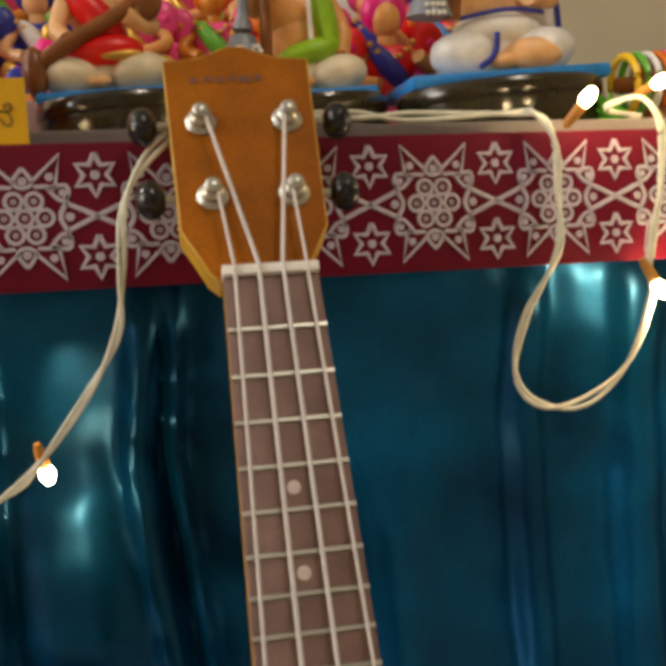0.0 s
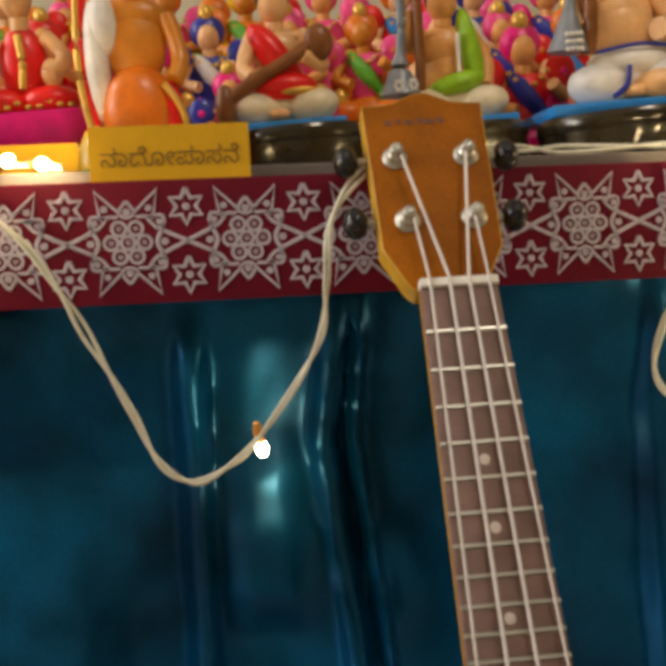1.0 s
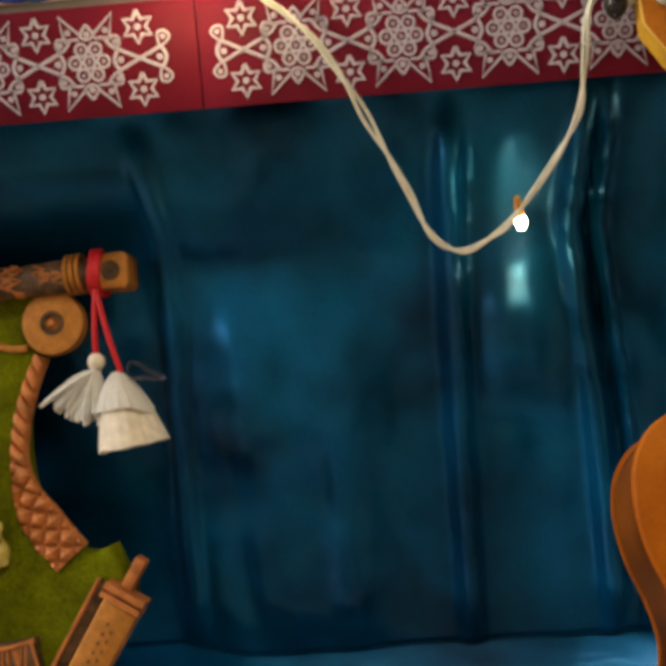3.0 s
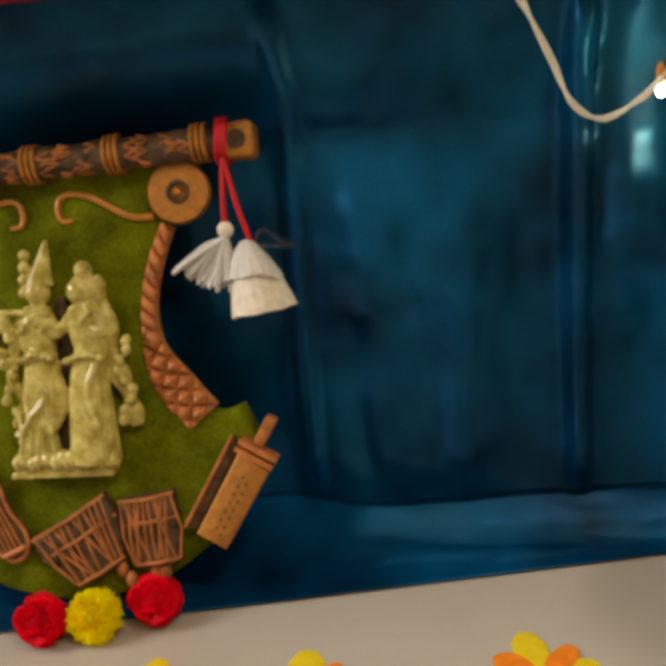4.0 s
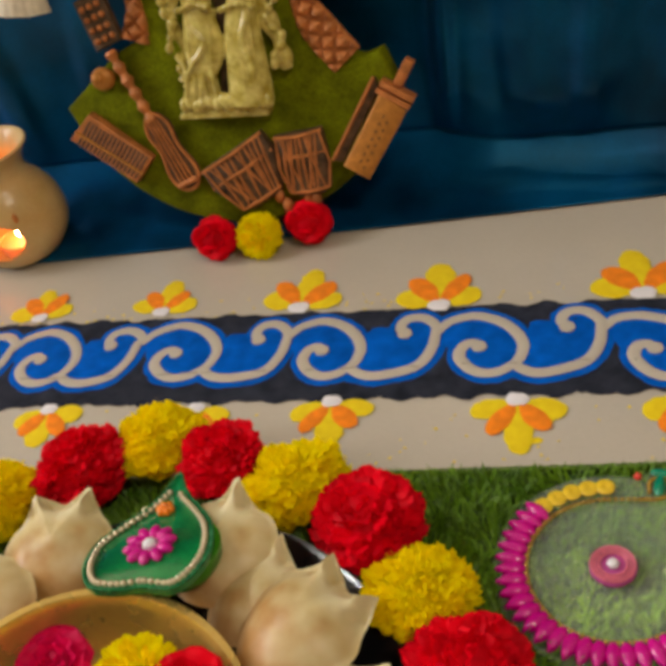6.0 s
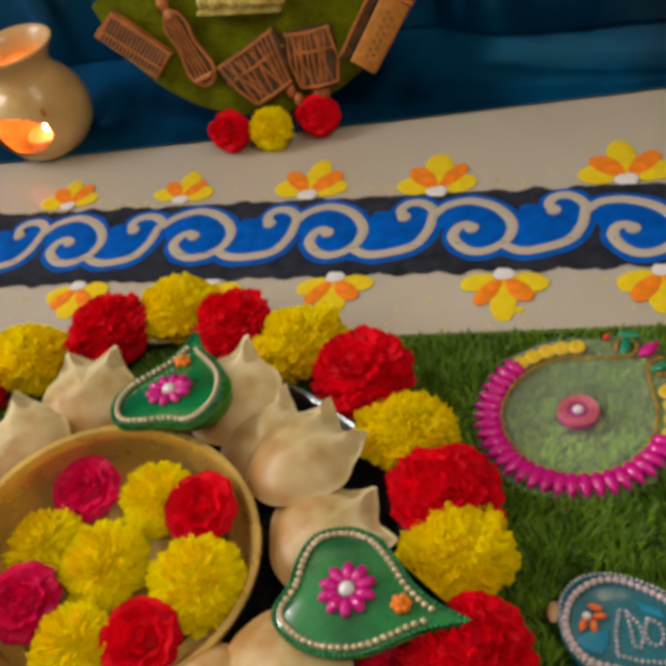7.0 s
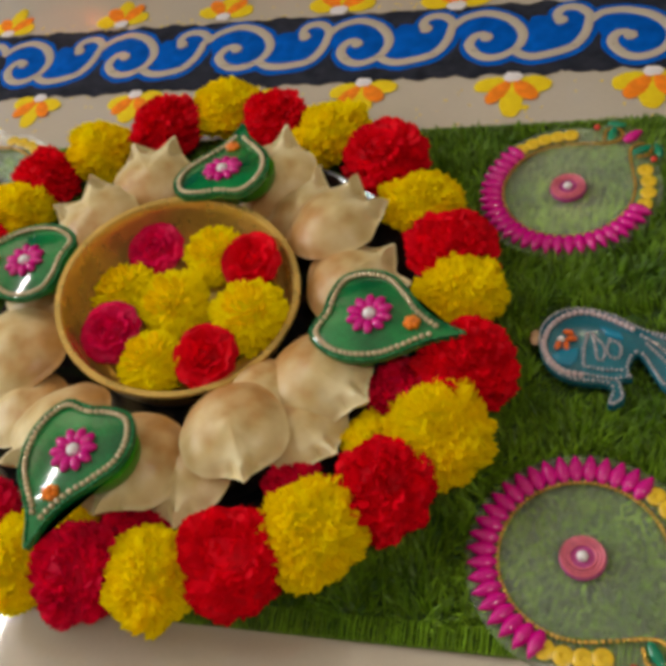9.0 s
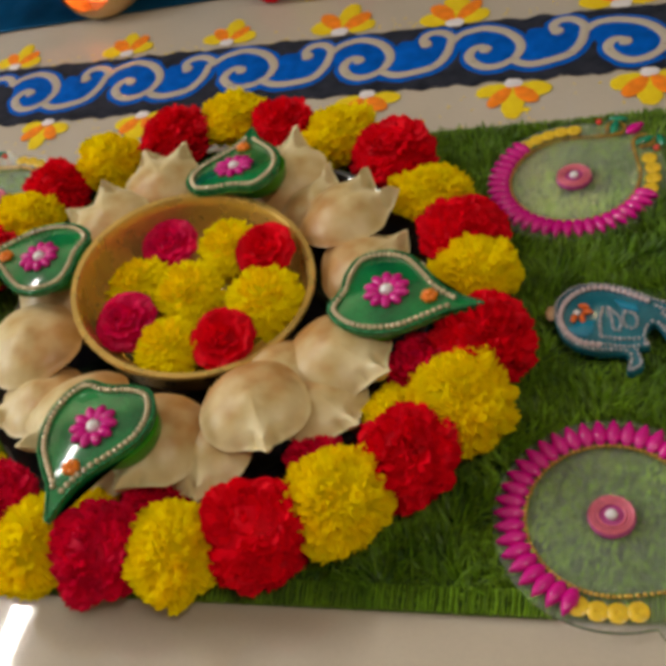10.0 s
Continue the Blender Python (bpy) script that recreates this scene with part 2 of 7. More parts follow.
# pleats: points (x, height) down the pleat, half width, how far it stands out
PLEATS = [(((0.2035, 0.40), (0.193, 0.25), (0.184, 0.03)), 0.0085, 0.0170), (((0.297, 0.40), (0.286, 0.31), (0.293, 0.20), (0.300, 0.03)), 0.0042, 0.0110),
          (((0.283, 0.40), (0.268, 0.31), (0.274, 0.20), (0.277, 0.03)), 0.0072, 0.0120), (((0.010, 0.41), (0.012, 0.34), (-0.004, 0.16), (-0.012, 0.03)), 0.0085, 0.0110),
          (((0.471, 0.40), (0.469, 0.29), (0.464, 0.03)), 0.0090, 0.0100), (((0.528, 0.40), (0.531, 0.28), (0.518, 0.03)), 0.0130, 0.0110),
          (((0.115, 0.22), (0.106, 0.12), (0.100, 0.03)), 0.0110, 0.0060), (((0.060, 0.31), (0.058, 0.2), (0.052, 0.03)), 0.0180, 0.0060),
          (((0.392, 0.30), (0.395, 0.2), (0.390, 0.03)), 0.0130, 0.0060), (((-0.31, 0.40), (-0.30, 0.2), (-0.32, 0.03)), 0.02, 0.01),
          (((-0.40, 0.40), (-0.42, 0.2), (-0.40, 0.03)), 0.016, 0.012), (((0.60, 0.40), (0.59, 0.2), (0.60, 0.03)), 0.018, 0.012), (((0.68, 0.40), (0.70, 0.03)), 0.018, 0.012)]
# panels that bulge: x from, x to, z upper, z lower, how far their lower part stands out
PANELS = [(0.022, 0.140, 0.318, 0.198, 0.012), (0.030, 0.125, 0.196, 0.050, 0.010), (0.020, 0.078, 0.392, 0.335, 0.011), (0.485, 0.530, 0.385, 0.300, 0.013),
          (0.495, 0.56, 0.215, 0.08, 0.010), (0.207, 0.258, 0.345, 0.235, 0.020), (0.275, 0.300, 0.222, 0.08, 0.007), (-0.02, 0.02, 0.20, 0.06, 0.008)]


def pleat_x(pts, z):
    for (xa, za), (xb, zb) in zip(pts, pts[1:]):
        if z >= zb:
            return xa + (xb - xa) * min(1.0, (za - z) / (za - zb)) if z <= za else xa
    return pts[-1][0]


def step01(v):
    v = max(0.0, min(1.0, v))
    return v * v * (3 - 2 * v)


def relief(x, z):
    """How far the cloth stands out towards the viewer."""
    h = 0.0
    for pts, w, d in PLEATS:
        u = (x - pleat_x(pts, z)) / w
        if abs(u) < 3:
            h += d * math.exp(-abs(u) ** 3.2) * step01((pts[0][1] - z) / 0.05)
    for xa, xb, za, zb, d in PANELS:
        wob = 0.010 * noise.noise(Vector((x * 18, za * 9, 2.0)))
        k = (za + wob - z) / (za - zb)
        if 0 < k < 1.45:
            side = step01((x - xa + 0.02) / 0.04) * step01((xb + 0.02 - x) / 0.04)
            h += d * side * (step01(k / 0.92) if k < 0.92 else 1.0) * (1.0 if k < 1.0 else step01((1.45 - k) / 0.45))
    h += 0.0080 * noise.noise(Vector((x * 12, z * 3.0, 1.3))) + 0.0050 * noise.noise(Vector((x * 26, z * 5.0, 5.0))) + 0.0024 * noise.noise(Vector((x * 40, z * 38, 9.0)))
    return h


def cloth_point(x, s):
    """s: 0 at the table, 1 at the foot of the hang, 2 at the free edge on the floor."""
    deep = 0.687 - 0.012 * max(0.0, min(1.0, (x - 0.05) / 0.2)) 
    lean_back = 0.026 * step01((0.03 - x) / 0.06)
    if s <= 1.0:
        z = 0.442 - 0.056 * x * (1 - s) + (0.032 - 0.442) * s
        k = min(1.0, s / 0.07)
        y = 0.634 + (deep - 0.634) * (k * k * (3 - 2 * k))
        y += lean_back * step01((0.39 - z) / 0.07) - 0.024 * step01((z - 0.30) / 0.09)
        y -= relief(x, z) * step01((s - 0.02) / 0.08) * min(1.0, (1.02 - s) * 8) * (1 - 0.6 * step01((-0.01 - x) / 0.03))
        y = max(y, 0.6335 + 0.006 * step01((0.41 - z) / 0.03))
        return Vector((x + 0.003 * noise.noise(Vector((x * 9, s * 2, 8))), y, z))
    k = s - 1.0
    edge = 0.613 + 0.0775 * (x + 0.06) if x > -0.06 else 0.613 + 0.055 * (x + 0.06)
    y0 = deep + lean_back + 0.004
    y = y0 + (edge - y0) * k
    bump = 0.003 * max(0.0, noise.noise(Vector((x * 11, k * 4, 3)))) + 0.0015 * abs(noise.noise(Vector((x * 25, k * 3, 6))))
    z = 0.003 + (0.034 - 0.003) * (1 - k) ** 2.2 + bump * math.sin(math.pi * min(1, k * 1.02)) + 0.0006
    return Vector((x, y, max(0.0022, z)))


drape = thing("drape", Matrix.Identity(4), "dark teal satin cloth hanging in creased folds to the floor", "cloth")
for name, s0, s1 in (("hanging_length", 0.0, 1.0), ("floor_flap", 1.0, 2.0)):
    bm = bmesh.new()
    rows = []
    for j in range(NZ // 2 + 1):
        s = s0 + (s1 - s0) * j / (NZ // 2)
        rows.append([bm.verts.new(cloth_point(-0.75 + 1.7 * i / NX, s)) for i in range(NX + 1)])
    for a, b in zip(rows, rows[1:]):
        for i in range(NX):
            bm.faces.new((a[i], a[i + 1], b[i + 1], b[i]))
    cloth = part(name, bm, SATIN, drape)
    md = cloth.modifiers.new("thick", "SOLIDIFY")
    md.thickness, md.offset = 0.0012, 1.0

# table
table = thing("display_table", TABLE, "low display table whose grey board edge shows above the maroon runner", "table")
bm = bmesh.new()
add_box(bm, (1.75, 0.62, 0.03), Matrix.Translation((0.1, 0.316, TOP - 0.015)), 0.002)
part("tabletop", bm, BOARD, table)
for x in (-0.7, 0.9):
    for y in (0.1, 0.58):
        bm = bmesh.new()
        h = TOP - 0.03 - 0.056 * x
        add_box(bm, (0.04, 0.04, h), Matrix.Translation((x, y, TOP - 0.03 - h / 2)), 0.003)
        part("leg", bm, BOARD, table)

# runner on the table's edge: two lengths with a gap, white pattern
PITCH, STAR0, ZC = 0.0588, 0.0081, 0.4388


def runner(x0, x1, label):
    t = thing("runner", TABLE, label, "runner", group="runners on the table edge")
    bm = bmesh.new()
    add_box(bm, (x1 - x0, 0.004, 0.061), Matrix.Translation(((x0 + x1) / 2, -0.003, ZC)), 0.0006)
    part("cloth_strip", bm, MAROON, t)
    return t


UP = Vector((0, -1, 0))
YF = -0.0053


def stroke(parent, name, paths, width=0.0016):
    bm = bmesh.new()
    for p in paths:
        add_ribbon(bm, p, width, 0.0004, lift=UP)
    part(name, bm, WHITE_PEN, parent)


def circle(cx, cz, r, n=14):
    return [(cx + r * math.sin(2 * math.pi * i / n), YF, cz + r * math.cos(2 * math.pi * i / n)) for i in range(n + 1)]


def star_path(cx, cz, r):
    pts = [(cx + (r if i % 2 == 0 else r * 0.52) * math.sin(math.pi * i / 6), YF, cz + (r if i % 2 == 0 else r * 0.52) * math.cos(math.pi * i / 6)) for i in range(13)]
    return pts


def line(*pts):
    return [(x, YF, z) for x, z in pts]


def drop_loop(x, z, dx, dz, length, half):
    """A teardrop loop whose point lies at (x, z) and whose round end lies along (dx, dz)."""
    n = math.hypot(dx, dz)
    dx, dz = dx / n, dz / n
    pts = [(0, 0), (0.45, 0.8), (0.8, 1.0), (1.0, 0.0), (0.8, -1.0), (0.45, -0.8), (0, 0)]
    return smooth_path(line(*[(x + dx * a * length - dz * b * half, z + dz * a * length + dx * b * half) for a, b in pts]), 4)


def medallion(parent, cx):
    """One flower of loops with four pointed corner leaves and paired side loops."""
    paths = [circle(cx, ZC, 0.0033)]
    dots = [circle(cx, ZC, 0.0009, 7)]
    for k in range(6):
        a = math.pi * k / 3 + math.pi / 6
        px, pz = cx + 0.0082 * math.sin(a), ZC + 0.0080 * math.cos(a)
        paths.append(circle(px, pz, 0.0034))
        dots.append(circle(px, pz, 0.0009, 7))
    for sx in (-1, 1):
        for sz in (-1, 1):
            paths.append(line((cx + sx * 0.0030, ZC + sz * 0.0142), (cx + sx * 0.0153, ZC + sz * 0.0258), (cx + sx * 0.0128, ZC + sz * 0.0118)))
            paths.append(smooth_path(line((cx + sx * 0.0128, ZC + sz * 0.0118), (cx + sx * 0.0090, ZC + sz * 0.0128), (cx + sx * 0.0045, ZC + sz * 0.0126)), 4))
            paths.append(circle(cx + sx * 0.0108, ZC + sz * 0.0168, 0.0010, 7))
            paths.append(drop_loop(cx + sx * 0.0100, ZC + sz * 0.0120, sx * 0.9, -sz * 0.30, 0.0086, 0.0031))
            paths.append(circle(cx + sx * 0.0158, ZC + sz * 0.0101, 0.0009, 7))
            paths.append(smooth_path(line((cx + sx * 0.0182, ZC + sz * 0.0092), (cx + sx * 0.0168, ZC + sz * 0.0062), (cx + sx * 0.0178, ZC + sz * 0.0050)), 4))
    for sz in (-1, 1):
        paths.append(drop_loop(cx, ZC + sz * 0.0205, 0, -sz, 0.0082, 0.0036))
        paths.append(circle(cx, ZC + sz * 0.0152, 0.0011, 7))
    stroke(parent, "medallion", paths, 0.00172)
    stroke(parent, "medallion_dot", dots, 0.0008)


def crossing(parent, cx, left=True, right=True):
    p = []
    for s in (-1, 1):
        p.append(line((cx - 0.0125, ZC + s * 0.0058), (cx, ZC), (cx + 0.0125, ZC - s * 0.0058)))
        p.append(circle(cx + s * 0.0112, ZC, 0.0010, 7))
        p.append(smooth_path(line((cx + s * 0.0125, ZC - 0.0058), (cx + s * 0.0150, ZC), (cx + s * 0.0125, ZC + 0.0058)), 4))
    stroke(parent, "crossing", p, 0.0021)


runner_a = runner(0.0418, 0.98, "maroon cloth runner with white star pattern on table edge")
runner_b = runner(-0.80, 0.0412, "second maroon cloth runner with the same white star pattern")
for k in range(-6, 14):
    cx = STAR0 + PITCH * k
    for owner, a, b in ((runner_a, 0.055, 0.97), (runner_b, -0.78, 0.03)):
        if a < cx < b:
            for s in (-1, 1):
                stroke(owner, "star", [star_path(cx, ZC + s * 0.0170, 0.0090), circle(cx, ZC + s * 0.0170, 0.0010, 7)], 0.0022)
            crossing(owner, cx)
        if a < cx + PITCH / 2 < b:
            medallion(owner, cx + PITCH / 2)


def end_loops(parent, cx, side):
    """Paired loops that close the pattern at the end of a runner."""
    paths = []
    for sz in (-1, 1):
        paths.append(drop_loop(cx + side * 0.0118, ZC + sz * 0.0052, side * 0.35, sz * 0.9, 0.0092, 0.0033))
        paths.append(circle(cx + side * 0.0140, ZC + sz * 0.0108, 0.0009, 7))
    stroke(parent, "end_loop", paths, 0.0014)


end_loops(runner_a, STAR0 + PITCH, -1)
end_loops(runner_b, STAR0, 1)

# ---- ukulele leaning against the table's edge ----
MAHOGANY = material("mahogany_satin", (0.35, 0.076, 0.002), 0.45, vary=0.22, size=35, bump=0.06, fine=700, spec=0.12, second=(0.42, 0.118, 0.004))
SIDE_WOOD = material("streaked_mahogany", (0.09, 0.021, 0.001), 0.45, vary=0.4, size=26, bump=0.06, fine=700, spec=0.2, second=(0.21, 0.058, 0.003))
HEADWOOD = material("mahogany_headstock", (0.31, 0.092, 0.002), 0.58, vary=0.25, size=30, bump=0.08, fine=600, spec=0.15)
PALE_EDGE = material("pale_wood_edge", (0.50, 0.27, 0.02), 0.45, vary=0.15, size=80)
ROSEWOOD = material("rosewood_board", (0.215, 0.128, 0.106), 0.6, vary=0.2, size=60, bump=0.12, fine=900)
NICKEL = material("nickel", (0.50, 0.49, 0.43), 0.34, 0.7, vary=0.06, size=200, bump=0.0)
BONE = material("white_nut", (0.80, 0.76, 0.68), 0.4, vary=0.05, size=200, bump=0.03)
STRING = material("white_nylon", (0.66, 0.60, 0.56), 0.35, vary=0.04, size=300, bump=0.0)
BLACK_PLASTIC = material("black_plastic", (0.012, 0.011, 0.012), 0.25, vary=0.2, size=90, bump=0.03)
HOLE_SHADE = material("hole_shade", (0.03, 0.015, 0.008), 0.8)
PEARL_DOT = material("pearl_inlay", (0.60, 0.50, 0.44), 0.35, vary=0.08, size=300, bump=0.0)
ENGRAVE = material("burnt_marking", (0.16, 0.05, 0.02), 0.6)


def ukulele():
    e_y = Vector((0.05223, 0.47881, 0.87636))
    e_z = Vector((0.0, -0.87756, 0.47946))
    e_x = e_y.cross(e_z)
    m = Matrix((e_x, e_y, e_z)).transposed().to_4x4()
    m.translation = (0.3295, 0.5565, 0.3955)
    t = thing("ukulele", m, "mahogany ukulele with rosewood fretboard leaning against the table edge", "ukulele")

    # body: two plates and a bent side
    def half(y):
        pts = [(-0.1715, 0.022), (-0.1735, 0.040), (-0.1815, 0.056), (-0.197, 0.0655), (-0.216, 0.0675), (-0.235, 0.0645), (-0.255, 0.0575), (-0.272, 0.0545),
               (-0.290, 0.0585), (-0.315, 0.073), (-0.340, 0.0835), (-0.362, 0.085), (-0.385, 0.077), (-0.402, 0.058), (-0.411, 0.03), (-0.413, 0.0)]
        return pts

    side = smooth_path([(x, y, 0) for y, x in half(0)], 4)
    outline = [(p.x, p.y) for p in side] + [(-p.x, p.y) for p in reversed(side[:-1])]
    bm = bmesh.new()
    add_slab(bm, outline, -0.0085, -0.0045, 0.0018)
    part("soundboard", bm, MAHOGANY, t)
    bm = bmesh.new()
    add_slab(bm, [(x * 0.985, (y + 0.29) * 0.985 - 0.29) for x, y in outline], -0.058, -0.0085)
    part("body_side", bm, SIDE_WOOD, t, "darker mahogany side with streaked grain")
    bm = bmesh.new()
    add_slab(bm, outline, -0.0615, -0.058, 0.0)
    part("back", bm, MAHOGANY, t)
    # no opening is cut: a dark disc carries the shade of the inside
    bm = bmesh.new()
    add_lathe(bm, [(0.0255, -0.0043), (0.0255, -0.0036), (0.001, -0.0037)], 40, Matrix.Translation((0, -0.247, 0)))
    part("sound_hole", bm, HOLE_SHADE, t)
    for k, r in enumerate((0.0275, 0.031, 0.0335)):
        bm = bmesh.new()
        n = 60
        pts = [(r * math.cos(2 * math.pi * i / n), -0.247 + r * math.sin(2 * math.pi * i / n), -0.0041) for i in range(n)]
        add_tube(bm, pts, 0.0008 if k != 1 else 0.0012, 5, closed=True)
        part("rosette_ring", bm, PALE_EDGE if k != 1 else ENGRAVE, t)
    # bridge
    bm = bmesh.new()
    add_box(bm, (0.074, 0.017, 0.006), Matrix.Translation((0, -0.348, -0.0012)), 0.0018)
    part("bridge", bm, ROSEWOOD, t)
    bm = bmesh.new()
    add_box(bm, (0.046, 0.0028, 0.004), Matrix.Translation((0, -0.346, 0.003)), 0.0006)
    part("saddle", bm, BONE, t)

    # neck and fretboard
    bm = bmesh.new()
    rings = []
    for y, w, d in ((0.004, 0.0178, 0.0165), (-0.04, 0.018, 0.0165), (-0.12, 0.0195, 0.018), (-0.158, 0.0202, 0.022), (-0.168, 0.0215, 0.036), (-0.176, 0.023, 0.05)):
        rings.append([bm.verts.new((w * math.cos(math.pi * i / 12), y, -0.0035 - d * math.sin(math.pi * i / 12))) for i in range(13)])
    for a, b in zip(rings, rings[1:]):
        for i in range(12):
            bm.faces.new((a[i], a[i + 1], b[i + 1], b[i]))
        bm.faces.new((a[0], b[0], b[12], a[12]))
    bm.faces.new(rings[0])
    bm.faces.new(rings[-1])
    part("neck", bm, HEADWOOD, t)
    bm = bmesh.new()
    add_slab(bm, [(-0.0177, -0.0015), (-0.0207, -0.184), (-0.010, -0.1855), (-0.004, -0.188), (0.004, -0.188), (0.010, -0.1855), (0.0207, -0.184), (0.0177, -0.0015)], -0.0045, -0.0007, 0.0004)
    part("fretboard", bm, ROSEWOOD, t)
    bm = bmesh.new()
    add_slab(bm, [(-0.0180, -0.0015), (-0.0211, -0.182), (0.0211, -0.182), (0.0180, -0.0015)], -0.0062, -0.0044)
    part("board_edge", bm, PALE_EDGE, t)
    bm = bmesh.new()
    add_box(bm, (0.0362, 0.0042, 0.0068), Matrix.Translation((0, 0.0006, -0.0016)), 0.0007)
    part("nut", bm, BONE, t)
    def fret_y(k):
        return -0.0038 - 0.3440 * (1 - 2 ** (-k / 12)) * (1.0 - 0.0040 * max(0, k - 6))

    for k in range(1, 13):
        y = fret_y(k)
        w = 0.0177 + (0.0207 - 0.0177) * (-y / 0.184)
        bm = bmesh.new()
        add_tube(bm, [(-w, y, -0.0004), (w, y, -0.0004)], 0.00105, 6)
        part("fret", bm, NICKEL, t)
    for k in (5, 7, 10):
        y = (fret_y(k) + fret_y(k - 1)) / 2
        bm = bmesh.new()
        add_lathe(bm, [(0.0024, -0.0009), (0.0024, -0.0005), (0.0016, -0.0004)], 18, Matrix.Translation((-0.0010, y, 0)))
        part("inlay_dot", bm, PEARL_DOT, t)

    # headstock with a crown-like upper edge
    c = -0.0035
    hp = [(0.0185, -0.001), (0.0192, 0.003), (0.0225, 0.0100), (0.0278, 0.0200), (0.0288, 0.0225), (0.0289, 0.0345), (0.0303, 0.1025), (0.0300, 0.1032), (0.0225, 0.1036), (0.0150, 0.1046), (0.0085, 0.1078), (0.0035, 0.1102)]
    outline = [(c + x, y) for x, y in hp] + [(c - x, y) for x, y in reversed(hp)]
    outline[0] = (0.0185, -0.001)
    outline[-1] = (-0.0185, -0.001)
    bm = bmesh.new()
    add_slab(bm, outline, -0.0175, -0.0052, 0.0008, side_mat=1)
    head = part("headstock", bm, [HEADWOOD, PALE_EDGE], t)
    # marking: not legible, plain bars
    for i, (x, w) in enumerate(((-0.018, 0.004), (-0.0125, 0.003), (-0.0075, 0.004), (-0.002, 0.003), (0.003, 0.005), (0.0085, 0.003))):
        bm = bmesh.new()
        add_box(bm, (w, 0.0028, 0.0003), Matrix.Translation((c + x, 0.0925 + 0.0006 * (i % 2), -0.0051)))
        part("marking", bm, ENGRAVE, head)
    posts = {(-1, 1): (-0.0205, 0.0715), (1, 1): (0.0145, 0.0715), (-1, 0): (-0.0185, 0.0365), (1, 0): (0.0135, 0.0365)}
    for (s, hi), (x, y) in posts.items():
        bm = bmesh.new()
        add_lathe(bm, [(0.0060, -0.0052), (0.0062, -0.0044), (0.0052, -0.0036), (0.0044, -0.0031), (0.0041, -0.0008), (0.0027, 0.0004), (0.0025, 0.0016), (0.0033, 0.0024), (0.0032, 0.0038), (0.0020, 0.0048), (0.0003, 0.0050)], 18, Matrix.Translation((x, y, 0)))
        peg = part("tuning_post", bm, NICKEL, t)
        bm = bmesh.new()
        add_tube(bm, [(x + s * 0.012, y + 0.004, -0.0125), (c + s * 0.036, y + 0.004, -0.0125)], 0.0018, 8)
        add_box(bm, (0.016, 0.012, 0.007), Matrix.Translation((x, y - 0.002, -0.021)), 0.001)
        part("gear", bm, NICKEL, t)
        bm = bmesh.new()
        add_ball(bm, (0.0062, 0.0082, 0.0075), Matrix.Translation((c + s * (0.0402 if hi else 0.0388), y + (0.0040 if hi else 0.0042), -0.0125)), u=18, v=12)
        part("button", bm, BLACK_PLASTIC, t, "black oval tuning button")
    # strings
    for i, (u0, s, hi) in enumerate(((-0.0135, -1, 0), (-0.0045, -1, 1), (0.0045, 1, 1), (0.0135, 1, 0))):
        x, y = posts[(s, hi)]
        bm = bmesh.new()
        r = (0.00070, 0.00085, 0.00080, 0.00062)[i]
        add_tube(bm, [(x - s * 0.0016, y - 0.001, 0.0024), (u0, 0.0022, 0.0022), (u0, -0.0014, 0.0021), (u0 * 1.62, -0.346, 0.0052), (u0 * 1.62, -0.352, 0.0025)], r, 6)
        add_tube(bm, [(x + 0.0024 * math.cos(a * 0.7), y + 0.0024 * math.sin(a * 0.7), 0.0016 + 0.00012 * a) for a in range(22)], 0.0005, 5)
        part("string", bm, STRING, t)


ukulele()

# ---- fairy lights ----
CORD = material("cream_cord", (0.66, 0.64, 0.52), 0.5, vary=0.1, size=150, bump=0.1)
CAP = material("amber_bulb_base", (0.45, 0.22, 0.04), 0.4, through_light=0.2)
BULB = glow("lit_bulb", (1.0, 0.80, 0.46), 26.0)


def cord(name, pts, bulbs, label, watts=0.11):
    t = thing(name, Matrix.Identity(4), label, "string lights", group="fairy lights on the table edge")
    path = smooth_path(pts, 14)
    n = len(path)
    for k in range(2):
        bm = bmesh.new()
        strand = []
        for i, p in enumerate(path):
            a = i * 0.16 + k * math.pi
            open_up = 0.00095 + 0.0010 * max(0.0, math.sin(i * 0.045 + 0.6)) ** 6
            strand.append(p + Vector((math.cos(a), 0.3 * math.sin(a), math.sin(a))) * open_up)
        add_tube(bm, strand, 0.00112, 7)
        part("wire", bm, CORD, t)
    for p, d, *power in bulbs:
        w_here = power[0] if power else watts
        reach = power[1] if len(power) > 1 else 0.0135
        d = Vector(d).normalized()
        q = d.to_track_quat("Z", "Y").to_matrix().to_4x4()
        q.translation = Vector(p) - d * 0.004
        bm = bmesh.new()
        add_lathe(bm, [(0.0015, -0.010), (0.0024, -0.006), (0.0027, 0.001), (0.0020, 0.0025)], 12, q)
        b = part("bulb_socket", bm, CAP, t)
        bm = bmesh.new()
        add_lathe(bm, [(0.0018, 0.0015), (0.0030, 0.004), (0.0032, 0.007), (0.0021, 0.0100), (0.0004, 0.0112)], 14, q)
        bb = part("bulb", bm, BULB, b)
        bulb_light("bulb_glow", Vector(p) + d * reach, w_here)
    return t


